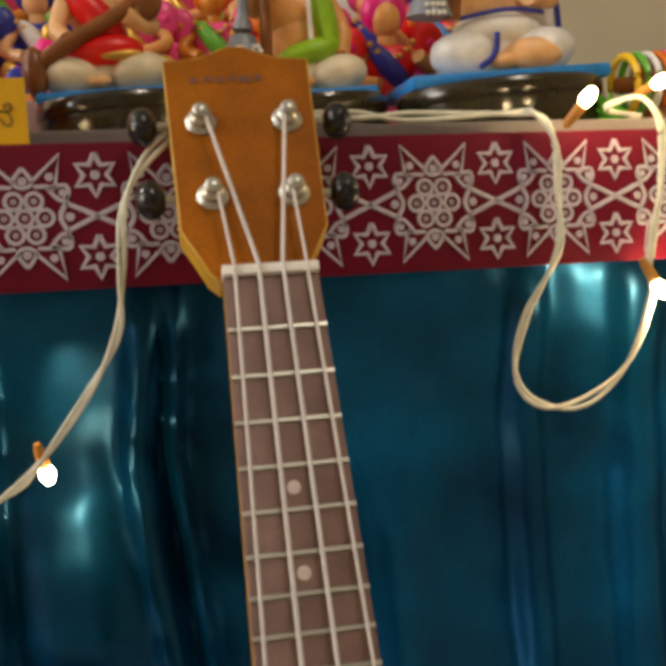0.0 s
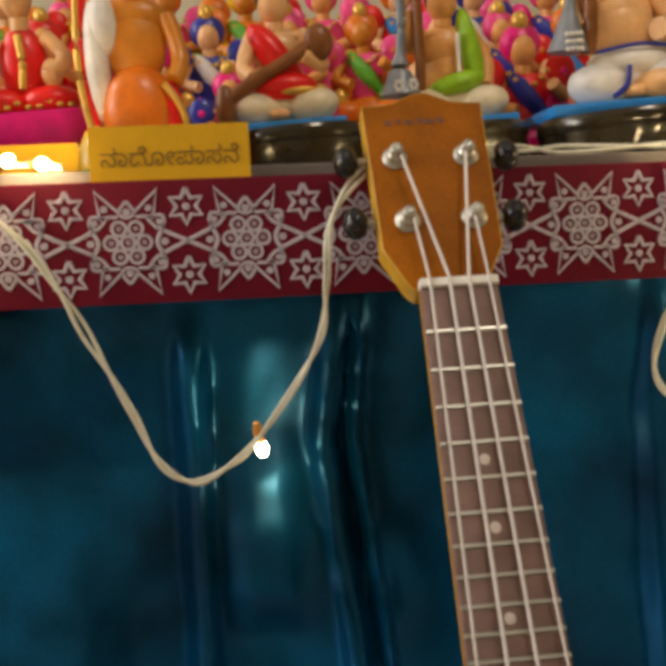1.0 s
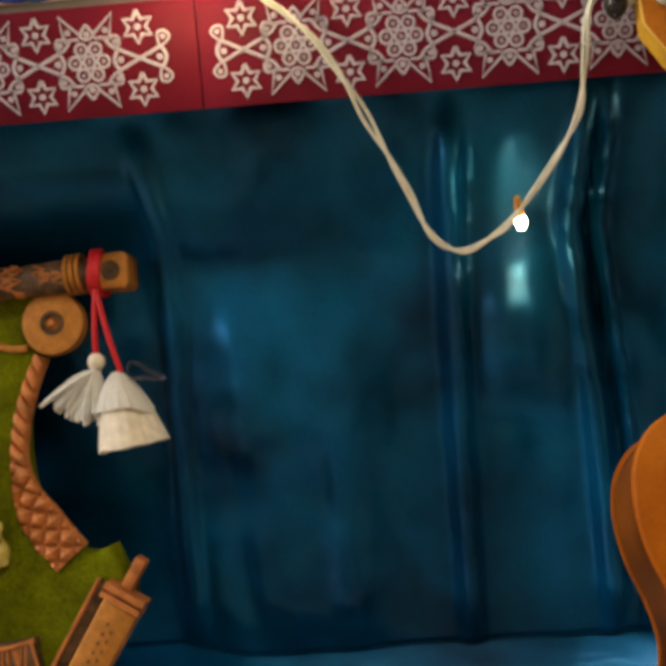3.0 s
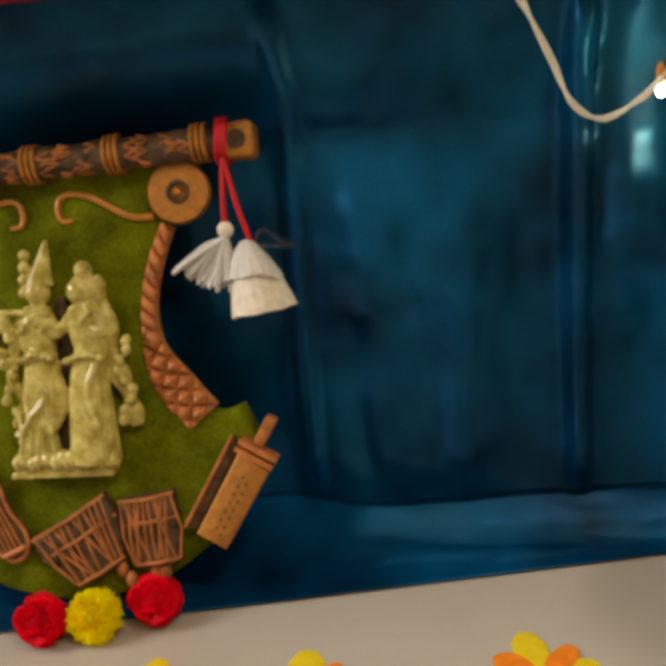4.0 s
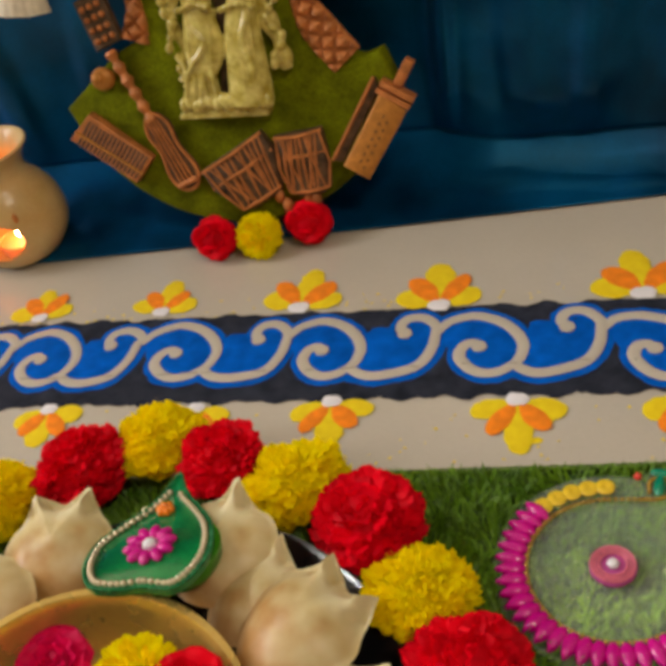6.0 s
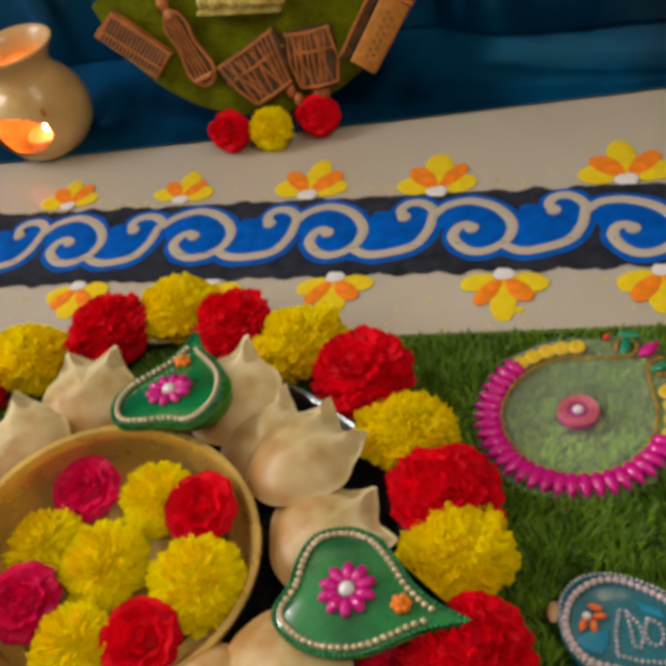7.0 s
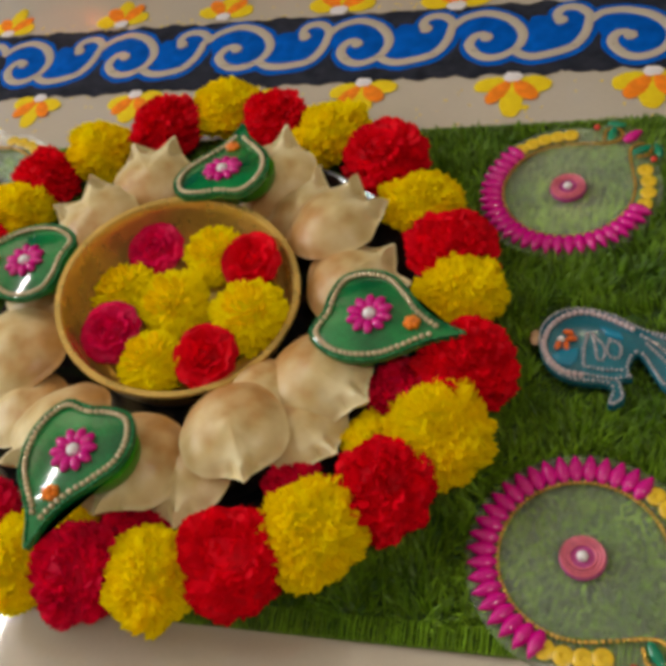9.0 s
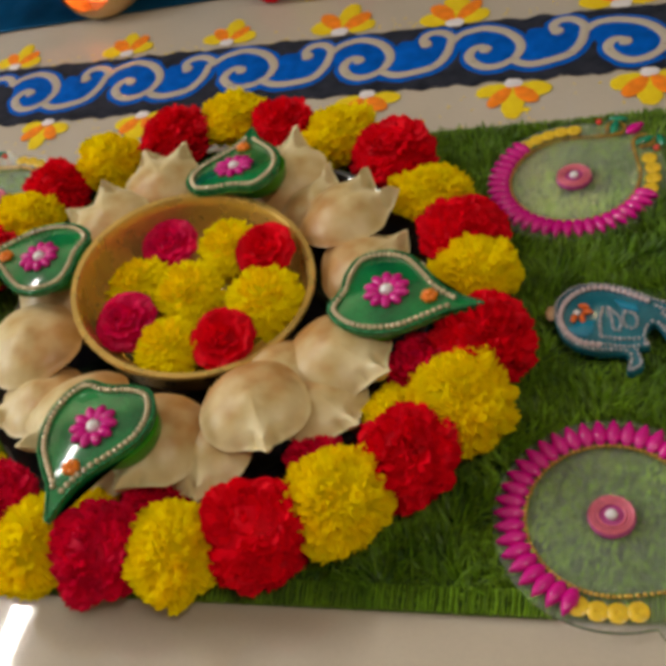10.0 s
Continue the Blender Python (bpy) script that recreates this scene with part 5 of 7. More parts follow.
# ---- flowers ----
RED_PETAL = material("red_petal", (0.80, 0.0005, 0.014), 0.5, spec=0.10, vary=0.12, size=70, bump=0.05, per_piece=0.2, leaf=0.35)
CRIMSON = material("crimson_petal", (0.76, 0.0008, 0.045), 0.5, spec=0.10, vary=0.15, size=70, bump=0.05, per_piece=0.22, leaf=0.35)
PINK_PETAL = material("pink_rose_petal", (0.78, 0.002, 0.10), 0.5, spec=0.2, vary=0.2, size=70, bump=0.05, per_piece=0.18, leaf=0.35)
YELLOW_PETAL = material("marigold_petal", (1.0, 0.90, 0.001), 0.7, spec=0.05, vary=0.02, size=34, bump=0.05, per_piece=0.06, second=(1.0, 0.79, 0.001), leaf=0.55)
LEMON_PETAL = material("lemon_petal", (1.0, 0.89, 0.001), 0.7, spec=0.05, vary=0.02, size=60, bump=0.05, per_piece=0.04, second=(1.0, 0.90, 0.001), leaf=0.55)
AMBER_PETAL = material("amber_petal", (1.0, 0.74, 0.001), 0.7, spec=0.05, vary=0.06, size=60, bump=0.05, per_piece=0.12, leaf=0.45)


def add_petal(bm, m, length, width, cup, frill, rnd, mat=0, rows=4, cols=4):
    grid = []
    ph = rnd.uniform(0, 6)
    for i in range(rows + 1):
        u = i / rows
        w = width * (0.25 + 0.75 * math.sin(math.pi * min(1.0, 0.18 + u * 0.62)))
        row = []
        for j in range(cols + 1):
            v = 2 * j / cols - 1
            z = cup * u * u + 0.18 * width * v * v * (1 - 0.3 * u) + frill * u * math.sin(ph + v * 5.0)
            y = length * u * (1 - 0.16 * v * v * u)
            row.append(bm.verts.new(m @ Vector((w * v, y, z))))
        grid.append(row)
    for a, b in zip(grid, grid[1:]):
        for j in range(cols):
            bm.faces.new((a[j], a[j + 1], b[j + 1], b[j])).material_index = mat


def pompom_meshes(mt, seed, r, petals, length, width, frill, flat=0.85, inner=None, lumps=0.13, spread=1.25, core=0.30):
    """Ball of many overlapping petals: outer and heart part."""
    rnd = random.Random(seed)
    made = []
    for k, (lo, hi) in enumerate(((0.0, core), (core, 1.0))):
        bm = bmesh.new()
        n0, n1 = int(petals * lo), int(petals * hi)
        for i in range(n0, n1):
            f = (i + 0.5) / petals
            pol = math.acos(1 - 1.72 * f)
            az = i * 2.39996 + rnd.uniform(-0.25, 0.25)
            d = Vector((math.sin(pol) * math.cos(az), math.sin(pol) * math.sin(az), math.cos(pol)))
            side = Vector((-math.sin(az), math.cos(az), 0))
            tang = d.cross(side).normalized()
            lean = spread * rnd.uniform(0.6, 1.3)
            yv = (d + tang * -lean * (0.25 + 0.55 * math.sin(pol))).normalized()
            zv = side.cross(yv).normalized()
            m = Matrix((side, yv, zv)).transposed().to_4x4()
            lump = 1 + lumps * noise.noise(Vector((d.x * 1.9, d.y * 1.9, d.z * 1.9 + seed * 7.3)))
            start = d * (r * 0.80 * lump)
            m.translation = (start.x, start.y, start.z * flat)
            add_petal(bm, m, length * rnd.uniform(0.8, 1.15), width * rnd.uniform(0.8, 1.2), -0.25 * length * rnd.uniform(-0.5, 1.2), frill * rnd.uniform(0.5, 1.3), rnd, rows=3, cols=4)
        if k == 1:
            add_ball(bm, (r * 0.88, r * 0.88, r * 0.88 * flat), u=14, v=9)
        made.append(mesh_from("petals", bm, (inner or mt) if k == 0 else mt))
    return made


def rose_meshes(mt, seed, r):
    rnd = random.Random(seed)
    made = []
    for rings in (((3, 0.16, 0.46, 2), (4, 0.30, 0.52, 18)), ((5, 0.46, 0.58, 38), (5, 0.60, 0.60, 58), (6, 0.72, 0.54, 74))):
        bm = bmesh.new()
        for k, (n, off, ln, open_deg) in enumerate(rings):
            for i in range(n):
                a = 2 * math.pi * (i + 0.5 * (k % 2)) / n + rnd.uniform(-0.28, 0.28)
                m = Matrix.Rotation(a, 4, "Z") @ Matrix.Translation((0, off * r * 0.75, -0.12 * r)) @ Matrix.Rotation(radians(90 - open_deg + rnd.uniform(-9, 9)), 4, "X")
                add_petal(bm, m, ln * r, 0.48 * r * (0.55 + off * 1.25), -0.15 * r * (open_deg / 50), 0.075 * r, rnd, rows=4, cols=6)
        if len(rings) == 3:
            add_ball(bm, (0.74 * r, 0.74 * r, 0.34 * r), Matrix.Translation((0, 0, -0.22 * r)), u=16, v=8)
        made.append(mesh_from("petals", bm, mt))
    return made


POM_Y = [pompom_meshes(YELLOW_PETAL, s, 0.0310, 420, 0.0100, 0.0046, 0.0028, 0.85, None, 0.30, 0.9) for s in (1, 2, 3)]
POM_R = [pompom_meshes(RED_PETAL, s, 0.0315, 260, 0.0092, 0.0068, 0.0026, 0.85, None, 0.34, 0.85) for s in (4, 5, 6)]
POM_C = [pompom_meshes(CRIMSON, s, 0.0315, 260, 0.0092, 0.0068, 0.0026, 0.85, None, 0.34, 0.85) for s in (7, 8)]
MARI = [pompom_meshes(LEMON_PETAL, s, 0.0235, 330, 0.0085, 0.0027, 0.0010, 0.66, AMBER_PETAL, 0.16, 0.8, 0.12) for s in (11, 12)]
ROSE_R = [rose_meshes(RED_PETAL, s, 0.0220) for s in (21, 22)]
ROSE_P = [rose_meshes(PINK_PETAL, s, 0.0220) for s in (23, 24)]
BUTTON_ROSE = pompom_meshes(RED_PETAL, 41, 0.0190, 70, 0.0075, 0.0080, 0.0006, 0.8)


def flower(meshes, m, name, label, group):
    t = thing(name, m, label, "flower", group)
    tagged(piece("heart", meshes[0], t, Matrix.Identity(4)), kind="stuff")
    tagged(piece("ruffle", meshes[1], t, Matrix.Identity(4)), kind="stuff")
    return t


rnd = random.Random(31)
# garland: angle and distance from the tray's centre, radius, how flat the head lies
BACK_YEL = [(129, 0.209, 0.0275, 0.85), (100, 0.211, 0.0290, 0.8), (71, 0.183, 0.0310, 0.85), (37, 0.172, 0.0290, 0.7), (8, 0.176, 0.0300, 0.85), (151, 0.206, 0.0290, 0.75), (175, 0.200, 0.0290, 0.8)]
BACK_RED = [(114, 0.201, 0.0318, 0.85), (87, 0.191, 0.0285, 0.85), (55, 0.180, 0.0318, 0.85), (20, 0.176, 0.0312, 0.7), (141, 0.215, 0.0270, 0.8), (163, 0.204, 0.0290, 0.8)]
FRONT_YEL = [(-23, 0.192, 0.0318, 0.9), (-50, 0.184, 0.0312, 0.9), (-79, 0.180, 0.0285, 0.95), (-106, 0.188, 0.0290, 0.9), (-132, 0.186, 0.0300, 0.9), (-158, 0.192, 0.0300, 0.9)]
FRONT_RED = [(-9, 0.189, 0.0300, 0.9), (-36, 0.189, 0.0305, 0.9), (-64, 0.179, 0.0315, 0.95), (-93, 0.180, 0.0295, 0.95), (-120, 0.178, 0.0290, 0.9), (-145, 0.190, 0.0300, 0.9), (-171, 0.196, 0.0300, 0.9)]
TUCKED_RED = [(-17, 0.158, 0.0235, 0.9), (-85, 0.150, 0.0230, 0.8), (-48, 0.150, 0.0190, 0.8)]
TUCKED_YEL = [(-30, 0.160, 0.0180, 0.9), (-99, 0.155, 0.0190, 0.9)]


def garland(rows, z, meshes, name, label):
    for i, (a, r, size, flat) in enumerate(rows):
        x, y = CX + r * math.cos(radians(a)), CY + r * math.sin(radians(a))
        m = Matrix.Translation((x, y, z)) @ Matrix.Diagonal((1, 1, flat, 1)) @ Matrix.Rotation(radians(a), 4, "Z") @ pose(0, 0, 0, rnd.uniform(-14, 14), rnd.uniform(0, 26), rnd.uniform(0, 360)) @ Matrix.Scale(size / 0.0345, 4)
        flower(meshes[i % len(meshes)], m, name, label, "garland flowers")


garland(BACK_YEL, 0.033, POM_Y, "yellow_pompom_flower", "bright yellow ruffled pompom flower in the garland round the tray")
garland(FRONT_YEL, 0.036, POM_Y, "yellow_pompom_flower", "bright yellow ruffled pompom flower in the garland round the tray")
garland(BACK_RED, 0.033, POM_R, "red_pompom_flower", "bright red ruffled pompom flower in the garland round the tray")
garland(FRONT_RED, 0.036, POM_R + POM_C, "red_pompom_flower", "bright red ruffled pompom flower in the garland round the tray")
garland(TUCKED_RED, 0.029, POM_C, "red_pompom_flower", "deep red ruffled flower tucked under the tray's rim")
garland(TUCKED_YEL, 0.029, POM_Y, "yellow_pompom_flower", "small yellow ruffled flower tucked under the tray's rim")

FLOATING = [(-0.1605, 0.190, 0.0195, "P"), (-0.0885, 0.181, 0.0200, "R"), (-0.1680, 0.120, 0.0205, "P"), (-0.0970, 0.105, 0.0205, "R"),
            (-0.1180, 0.186, 0.0205, "M"), (-0.1740, 0.153, 0.0218, "M"), (-0.1345, 0.144, 0.0228, "M"), (-0.0800, 0.137, 0.0234, "M"), (-0.1345, 0.0985, 0.0212, "M")]
for i, (x, y, size, kind) in enumerate(FLOATING):
    if kind == "M":
        m = Matrix.Translation((x, y, 0.0470)) @ pose(0, 0, 0, rnd.uniform(4, 14), rnd.uniform(-8, 8), rnd.uniform(0, 360)) @ Matrix.Scale(size / 0.0250, 4)
        flower(MARI[i % 2], m, "marigold", "yellow marigold head floating in the brass bowl", "flowers in the bowl")
    else:
        m = Matrix.Translation((x, y - 0.004, 0.0550)) @ Matrix.Rotation(radians(16), 4, "X") @ Matrix.Rotation(1.3 * i, 4, "Z") @ Matrix.Scale(size / 0.0238, 4)
        flower((ROSE_R if kind == "R" else ROSE_P)[i % 2], m, "rose", "open red rose floating in the brass bowl" if kind == "R" else "open deep pink rose floating in the brass bowl", "flowers in the bowl")
# three small ones at the plaque's foot
for x, y, z, kind in ((-0.199, 0.592, 0.0175, "R"), (-0.161, 0.592, 0.0170, "M"), (-0.120, 0.605, 0.0185, "R")):
    m = Matrix.Translation((x, y, z)) @ pose(0, 0, 0, 58, 0, 20 * x) @ Matrix.Scale(0.88 if kind == "R" else 0.74, 4)
    flower(BUTTON_ROSE if kind == "R" else MARI[0], m, "rose" if kind == "R" else "marigold", "small red rose leaning at the plaque's foot" if kind == "R" else "small yellow marigold leaning at the plaque's foot", "flowers before the plaque")

# ---- crisp fried shells round the bowl ----
CRISP = material("fried_dough", (0.56, 0.38, 0.15), 0.36, vary=0.46, size=42, bump=1.0, fine=70, second=(0.78, 0.71, 0.48), per_piece=0.16, scatter=0.05, spec=0.4)


def browned_end(mt):
    """Deeper browned at the inner end, pale at the pinched tip."""
    nt = mt.node_tree
    bs = nt.nodes["Principled BSDF"]
    old = bs.inputs["Base Color"].links[0].from_socket
    co = nt.nodes.new("ShaderNodeTexCoord")
    ax = nt.nodes.new("ShaderNodeSeparateXYZ")
    nt.links.new(co.outputs["Object"], ax.inputs["Vector"])
    wob = nt.nodes.new("ShaderNodeTexNoise")
    wob.inputs["Scale"].default_value = 45
    nt.links.new(co.outputs["Object"], wob.inputs["Vector"])
    add = nt.nodes.new("ShaderNodeMath")
    add.operation = "MULTIPLY_ADD"
    add.inputs[1].default_value = 0.07
    nt.links.new(wob.outputs["Fac"], add.inputs[0])
    nt.links.new(ax.outputs["Y"], add.inputs[2])
    rng = nt.nodes.new("ShaderNodeMapRange")
    rng.inputs["From Min"].default_value, rng.inputs["From Max"].default_value = 0.014, 0.074
    nt.links.new(add.outputs[0], rng.inputs["Value"])
    ramp = nt.nodes.new("ShaderNodeValToRGB")
    ramp.color_ramp.elements[0].color = (0.50, 0.21, 0.035, 1)
    ramp.color_ramp.elements[1].color = (0.72, 0.62, 0.36, 1)
    mid = ramp.color_ramp.elements.new(0.45)
    mid.color = (0.62, 0.46, 0.20, 1)
    nt.links.new(rng.outputs["Result"], ramp.inputs["Fac"])
    mix = nt.nodes.new("ShaderNodeMix")
    mix.data_type = "RGBA"
    mix.inputs["Factor"].default_value = 0.66
    nt.links.new(old, mix.inputs["A"])
    nt.links.new(ramp.outputs["Color"], mix.inputs["B"])
    nt.links.new(mix.outputs["Result"], bs.inputs["Base Color"])


browned_end(CRISP)


def shell_mesh(seed, tips):
    """Puffed shell: two domes meeting in a thin lip, the outer end pinched into one or two sharp tips with creased facets between them."""
    rnd = random.Random(seed)
    bm = bmesh.new()
    U, V = 96, 18
    R = 0.0315
    lean = rnd.uniform(-0.15, 0.15)
    fold = rnd.uniform(0.9, 1.3)
    places = [lean] if tips == 1 else [lean - 0.52, lean + 0.46]

    def point(a, q, top):
        d = (a - math.pi / 2 + math.pi) % (2 * math.pi) - math.pi
        near = min((d - p for p in places), key=abs)
        reach = 1 + (0.26 if tips == 1 else 0.17) * math.exp(-abs(near / 0.115) ** 1.15) - 0.06 * math.exp(-((abs(near) - 0.45) / 0.20) ** 2)
        if tips == 2:
            reach -= 0.10 * math.exp(-((d - lean + 0.03) / 0.22) ** 2)
        reach *= 1 + 0.025 * math.sin(3 * a + seed)
        r = R * reach * q
        body = min(1.0, q / 0.965)
        z = R * (0.47 if top else -0.44) * (1 - body ** 2.3)
        outer = max(0.0, (q - 0.66) / 0.34)
        crease = math.sin(math.pi * min(1.0, outer * 0.94)) if outer > 0 else 0.0
        if top:
            z += 0.0048 * fold * math.exp(-abs(near / 0.060) ** 1.2) * crease ** 0.7
            z -= 0.0040 * fold * math.exp(-((abs(near) - 0.21) / 0.11) ** 2) * crease
            z -= 0.0022 * math.exp(-((q - 0.36) / 0.30) ** 2) * (0.5 + 0.5 * math.sin(seed * 2.0))
        z += (0.011 if tips == 1 else 0.007) * max(0.0, q) ** 5 * math.exp(-abs(near / 0.30) ** 2) + 0.0012 * q ** 3 * math.sin(2 * a + seed * 1.3)
        p = Vector((r * math.cos(a), r * math.sin(a), z))
        return p * (1 + 0.035 * noise.noise(Vector((math.cos(a) * q * 1.9, math.sin(a) * q * 1.9, seed * 3.0))))

    rim = [bm.verts.new(point(2 * math.pi * i / U, 1.0, True)) for i in range(U)]
    for top in (True, False):
        prev = rim
        for j in range(1, V):
            q = 1 - j / V
            ring = [bm.verts.new(point(2 * math.pi * i / U, q, top)) for i in range(U)]
            for i in range(U):
                bm.faces.new((prev[i], prev[(i + 1) % U], ring[(i + 1) % U], ring[i]))
            prev = ring
        bm.faces.new(prev)
    return mesh_from("crisp_shell", bm, CRISP)


ONE_TIP = [shell_mesh(s, 1) for s in range(4)]
TWO_TIPS = [shell_mesh(s + 10, 2) for s in range(3)]
# angle and distance from the tray's centre, height, size, heading of the tip, rise of the tip, number of tips
SHELLS_BACK = [(119, 0.136, 0.042, 1.04, 100, 14, 2), (76, 0.124, 0.042, 1.04, 86, 14, 1), (42, 0.113, 0.043, 1.12, 45, 2, 2), (16, 0.111, 0.035, 1.08, 26, -4, 2), (141, 0.125, 0.042, 1.08, 141, 8, 2), (100, 0.114, 0.034, 0.92, 100, 8, 1), (61, 0.110, 0.033, 0.92, 62, 6, 1)]
SHELLS_FRONT = [(-25, 0.114, 0.043, 1.10, -24, -2, 1), (-39, 0.124, 0.036, 0.95, -40, -4, 1), (-55, 0.113, 0.052, 1.06, -56, -6, 1), (-72, 0.122, 0.038, 0.98, -84, -4, 1), (-85, 0.116, 0.050, 1.06, -100, -4, 1)]
SHELLS_SIDE = [(-118, 0.108, 0.048, 1.14, -124, 0, 1), (-158, 0.114, 0.048, 1.12, -152, 0, 1), (172, 0.116, 0.038, 1.0, 172, 4, 1), (-103, 0.124, 0.035, 0.95, -106, 0, 1), (-41, 0.092, 0.042, 0.85, -50, 0, 1), (-140, 0.120, 0.035, 1.0, -140, 0, 1)]
for i, (a, r, z, s, head, rise, tips) in enumerate(SHELLS_BACK + SHELLS_FRONT + SHELLS_SIDE):
    ob = new("crisp_shell", ONE_TIP[i % 4] if tips == 1 else TWO_TIPS[i % 3])
    ob.matrix_world = Matrix.Translation((CX + r * math.cos(radians(a)), CY + r * math.sin(radians(a)), z)) @ Matrix.Rotation(radians(head - 90), 4, "Z") @ Matrix.Rotation(radians(rise), 4, "X") @ Matrix.Rotation(radians(8 * math.sin(i * 2.7 + 0.5)), 4, "Y") @ Matrix.Scale(s * 0.95, 4)
    tagged(ob, "puffed pale golden fried shell with one pinched tip on the tray" if tips == 1 else "puffed pale golden fried shell pinched into two tips on the tray", "snack", "fried shells round the bowl")

# ---- leaf-shaped jewelled lamps ----
GREEN_LACQ = material("green_lacquer", (0.002, 0.105, 0.036), 0.08, vary=0.35, size=30, bump=0.0, coat=0.7, second=(0.008, 0.24, 0.06))
# light green that stands for light falling through the lamp plates
GREEN_TINT = material("green_tinted_glow", (0.05, 0.34, 0.006), 0.35, vary=0.15, size=60, bump=0.05, scatter=0.1, through_light=0.2)
PEARL = material("pearl", (0.66, 0.57, 0.38), 0.18, 0.45, vary=0.08, size=300, bump=0.0, coat=0.6)
GREEN_BEAD = material("green_bead_chain", (0.015, 0.20, 0.07), 0.25, 0.3, vary=0.2, size=200)
MAGENTA = material("magenta_stone", (0.60, 0.0008, 0.25), 0.16, vary=0.12, size=120, bump=0.0, coat=0.25)
CRYSTAL = material("white_stone", (0.75, 0.74, 0.78), 0.12, vary=0.08, size=200, bump=0.05, coat=0.8)
ORANGE_BEAD = material("orange_bead", (0.85, 0.22, 0.004), 0.3, vary=0.15, size=200, coat=0.4)


def bead_mesh(name, r, mt, squash=1.0):
    bm = bmesh.new()
    add_ball(bm, (r, r, r * squash), u=8, v=6)
    return mesh_from(name, bm, mt)


PEARL_ME = bead_mesh("pearl", 0.0018, PEARL)
SMALL_GREEN = bead_mesh("small_bead", 0.0010, GREEN_BEAD)
bm = bmesh.new()
add_ball(bm, (0.0032, 0.0052, 0.0026), u=10, v=6)
STONE_ME = mesh_from("stone", bm, MAGENTA)
CRYSTAL_ME = bead_mesh("white_stone", 0.0042, CRYSTAL, 0.7)
ORANGE_ME = bead_mesh("orange_bead", 0.0023, ORANGE_BEAD)


def leaf_outline(scale=1.0):
    """Heart-of-betel leaf: round lobe with a drawn-out, bent tip at +y."""
    half_r = [(0.0040, -0.0285), (0.0200, -0.0305), (0.0300, -0.0190), (0.0330, -0.0020), (0.0285, 0.0160), (0.0190, 0.0290), (0.0095, 0.0400), (0.0030, 0.0530)]
    half_l = [(-0.0005, 0.0585), (-0.0040, 0.0430), (-0.0110, 0.0290), (-0.0215, 0.0170), (-0.0310, 0.0030), (-0.0320, -0.0130), (-0.0240, -0.0270), (-0.0090, -0.0300)]
    return [(p.x * scale, p.y * scale) for p in smooth_path([(x, y, 0) for x, y in half_r + half_l], 4, closed=True)]


def leaf_lamp(m, turn, label, shift):
    t = thing("leaf_lamp", m, label, "lamp", "leaf-shaped lamps round the bowl")
    bm = bmesh.new()
    add_slab(bm, leaf_outline(), 0.0, 0.004, 0.0008)
    part("plate", bm, GREEN_LACQ, t)
    # added cup whose colour imitates green-tinted light beneath the plate
    bm = bmesh.new()
    side = Matrix.Rotation(-radians(turn), 4, "Z") @ Vector(shift)
    add_lathe(bm, [(0.004, -0.014), (0.019, -0.0135), (0.0230, -0.008), (0.0240, -0.0005)], 32, Matrix.Translation((side.x, side.y, 0)))
    part("tinted_glow_cup", bm, GREEN_TINT, t, "light green cup standing for light tinted by the plate")
    ol = [Vector((x, y, 0)) for x, y in leaf_outline()]
    for me, gap, inset, z, name in ((PEARL_ME, 0.0037, 0.0036, 0.0050, "pearl"), (SMALL_GREEN, 0.0025, 0.0002, 0.0042, "small_bead")):
        d, acc = 0.0, 0.0
        small = []
        n = len(ol)
        for i in range(n):
            a, b = ol[i], ol[(i + 1) % n]
            seg = (b - a).length
            nrm = Vector((b.y - a.y, a.x - b.x, 0)).normalized()
            while acc < seg:
                p = a.lerp(b, acc / seg) - nrm * inset
                small.append((p.x, p.y))
                acc += gap
            acc -= seg
        if name == "pearl":
            for x, y in small:
                if y < 0.042:
                    piece(name, me, t, Matrix.Translation((x, y, z)))
        else:
            bm = bmesh.new()
            for x, y in small:
                add_ball(bm, (0.0013, 0.0013, 0.0013), Matrix.Translation((x, y, z)), u=6, v=4)
            part("bead_edge", bm, GREEN_BEAD, t)["kind"] = "stuff"
    for k in range(10):
        a = 2 * math.pi * k / 10
        piece("stone", STONE_ME, t, Matrix.Rotation(a, 4, "Z") @ Matrix.Translation((0, 0.0092, 0.0055)))
    piece("white_stone", CRYSTAL_ME, t, Matrix.Translation((0, 0, 0.0060)))
    for k in range(6):
        a = 2 * math.pi * k / 6
        piece("orange_bead", ORANGE_ME, t, Matrix.Translation((0.0005 + 0.0030 * math.cos(a), 0.0270 + 0.0030 * math.sin(a), 0.0055)))
    piece("orange_bead", ORANGE_ME, t, Matrix.Translation((0.0005, 0.0270, 0.0072)))


for x, y, z, a, rx, ry in ((-0.1250, 0.2470, 0.062, 4.5, -10, 0), (0.0025, 0.1310, 0.056, -100.7, 0, 0), (-0.1425, 0.0190, 0.071, 174.7, 0, 0), (-0.2415, 0.1590, 0.067, 88, 0, 0)):
    leaf_lamp(Matrix.Translation((x, y, z)) @ Matrix.Rotation(radians(a), 4, "Z") @ pose(0, 0, 0, rx, ry, 0), a, "green lacquered leaf lamp with pearl edge and magenta stone flower", (-0.005, -0.006, 0) if x > 0 else (0.011, 0.0035, 0))

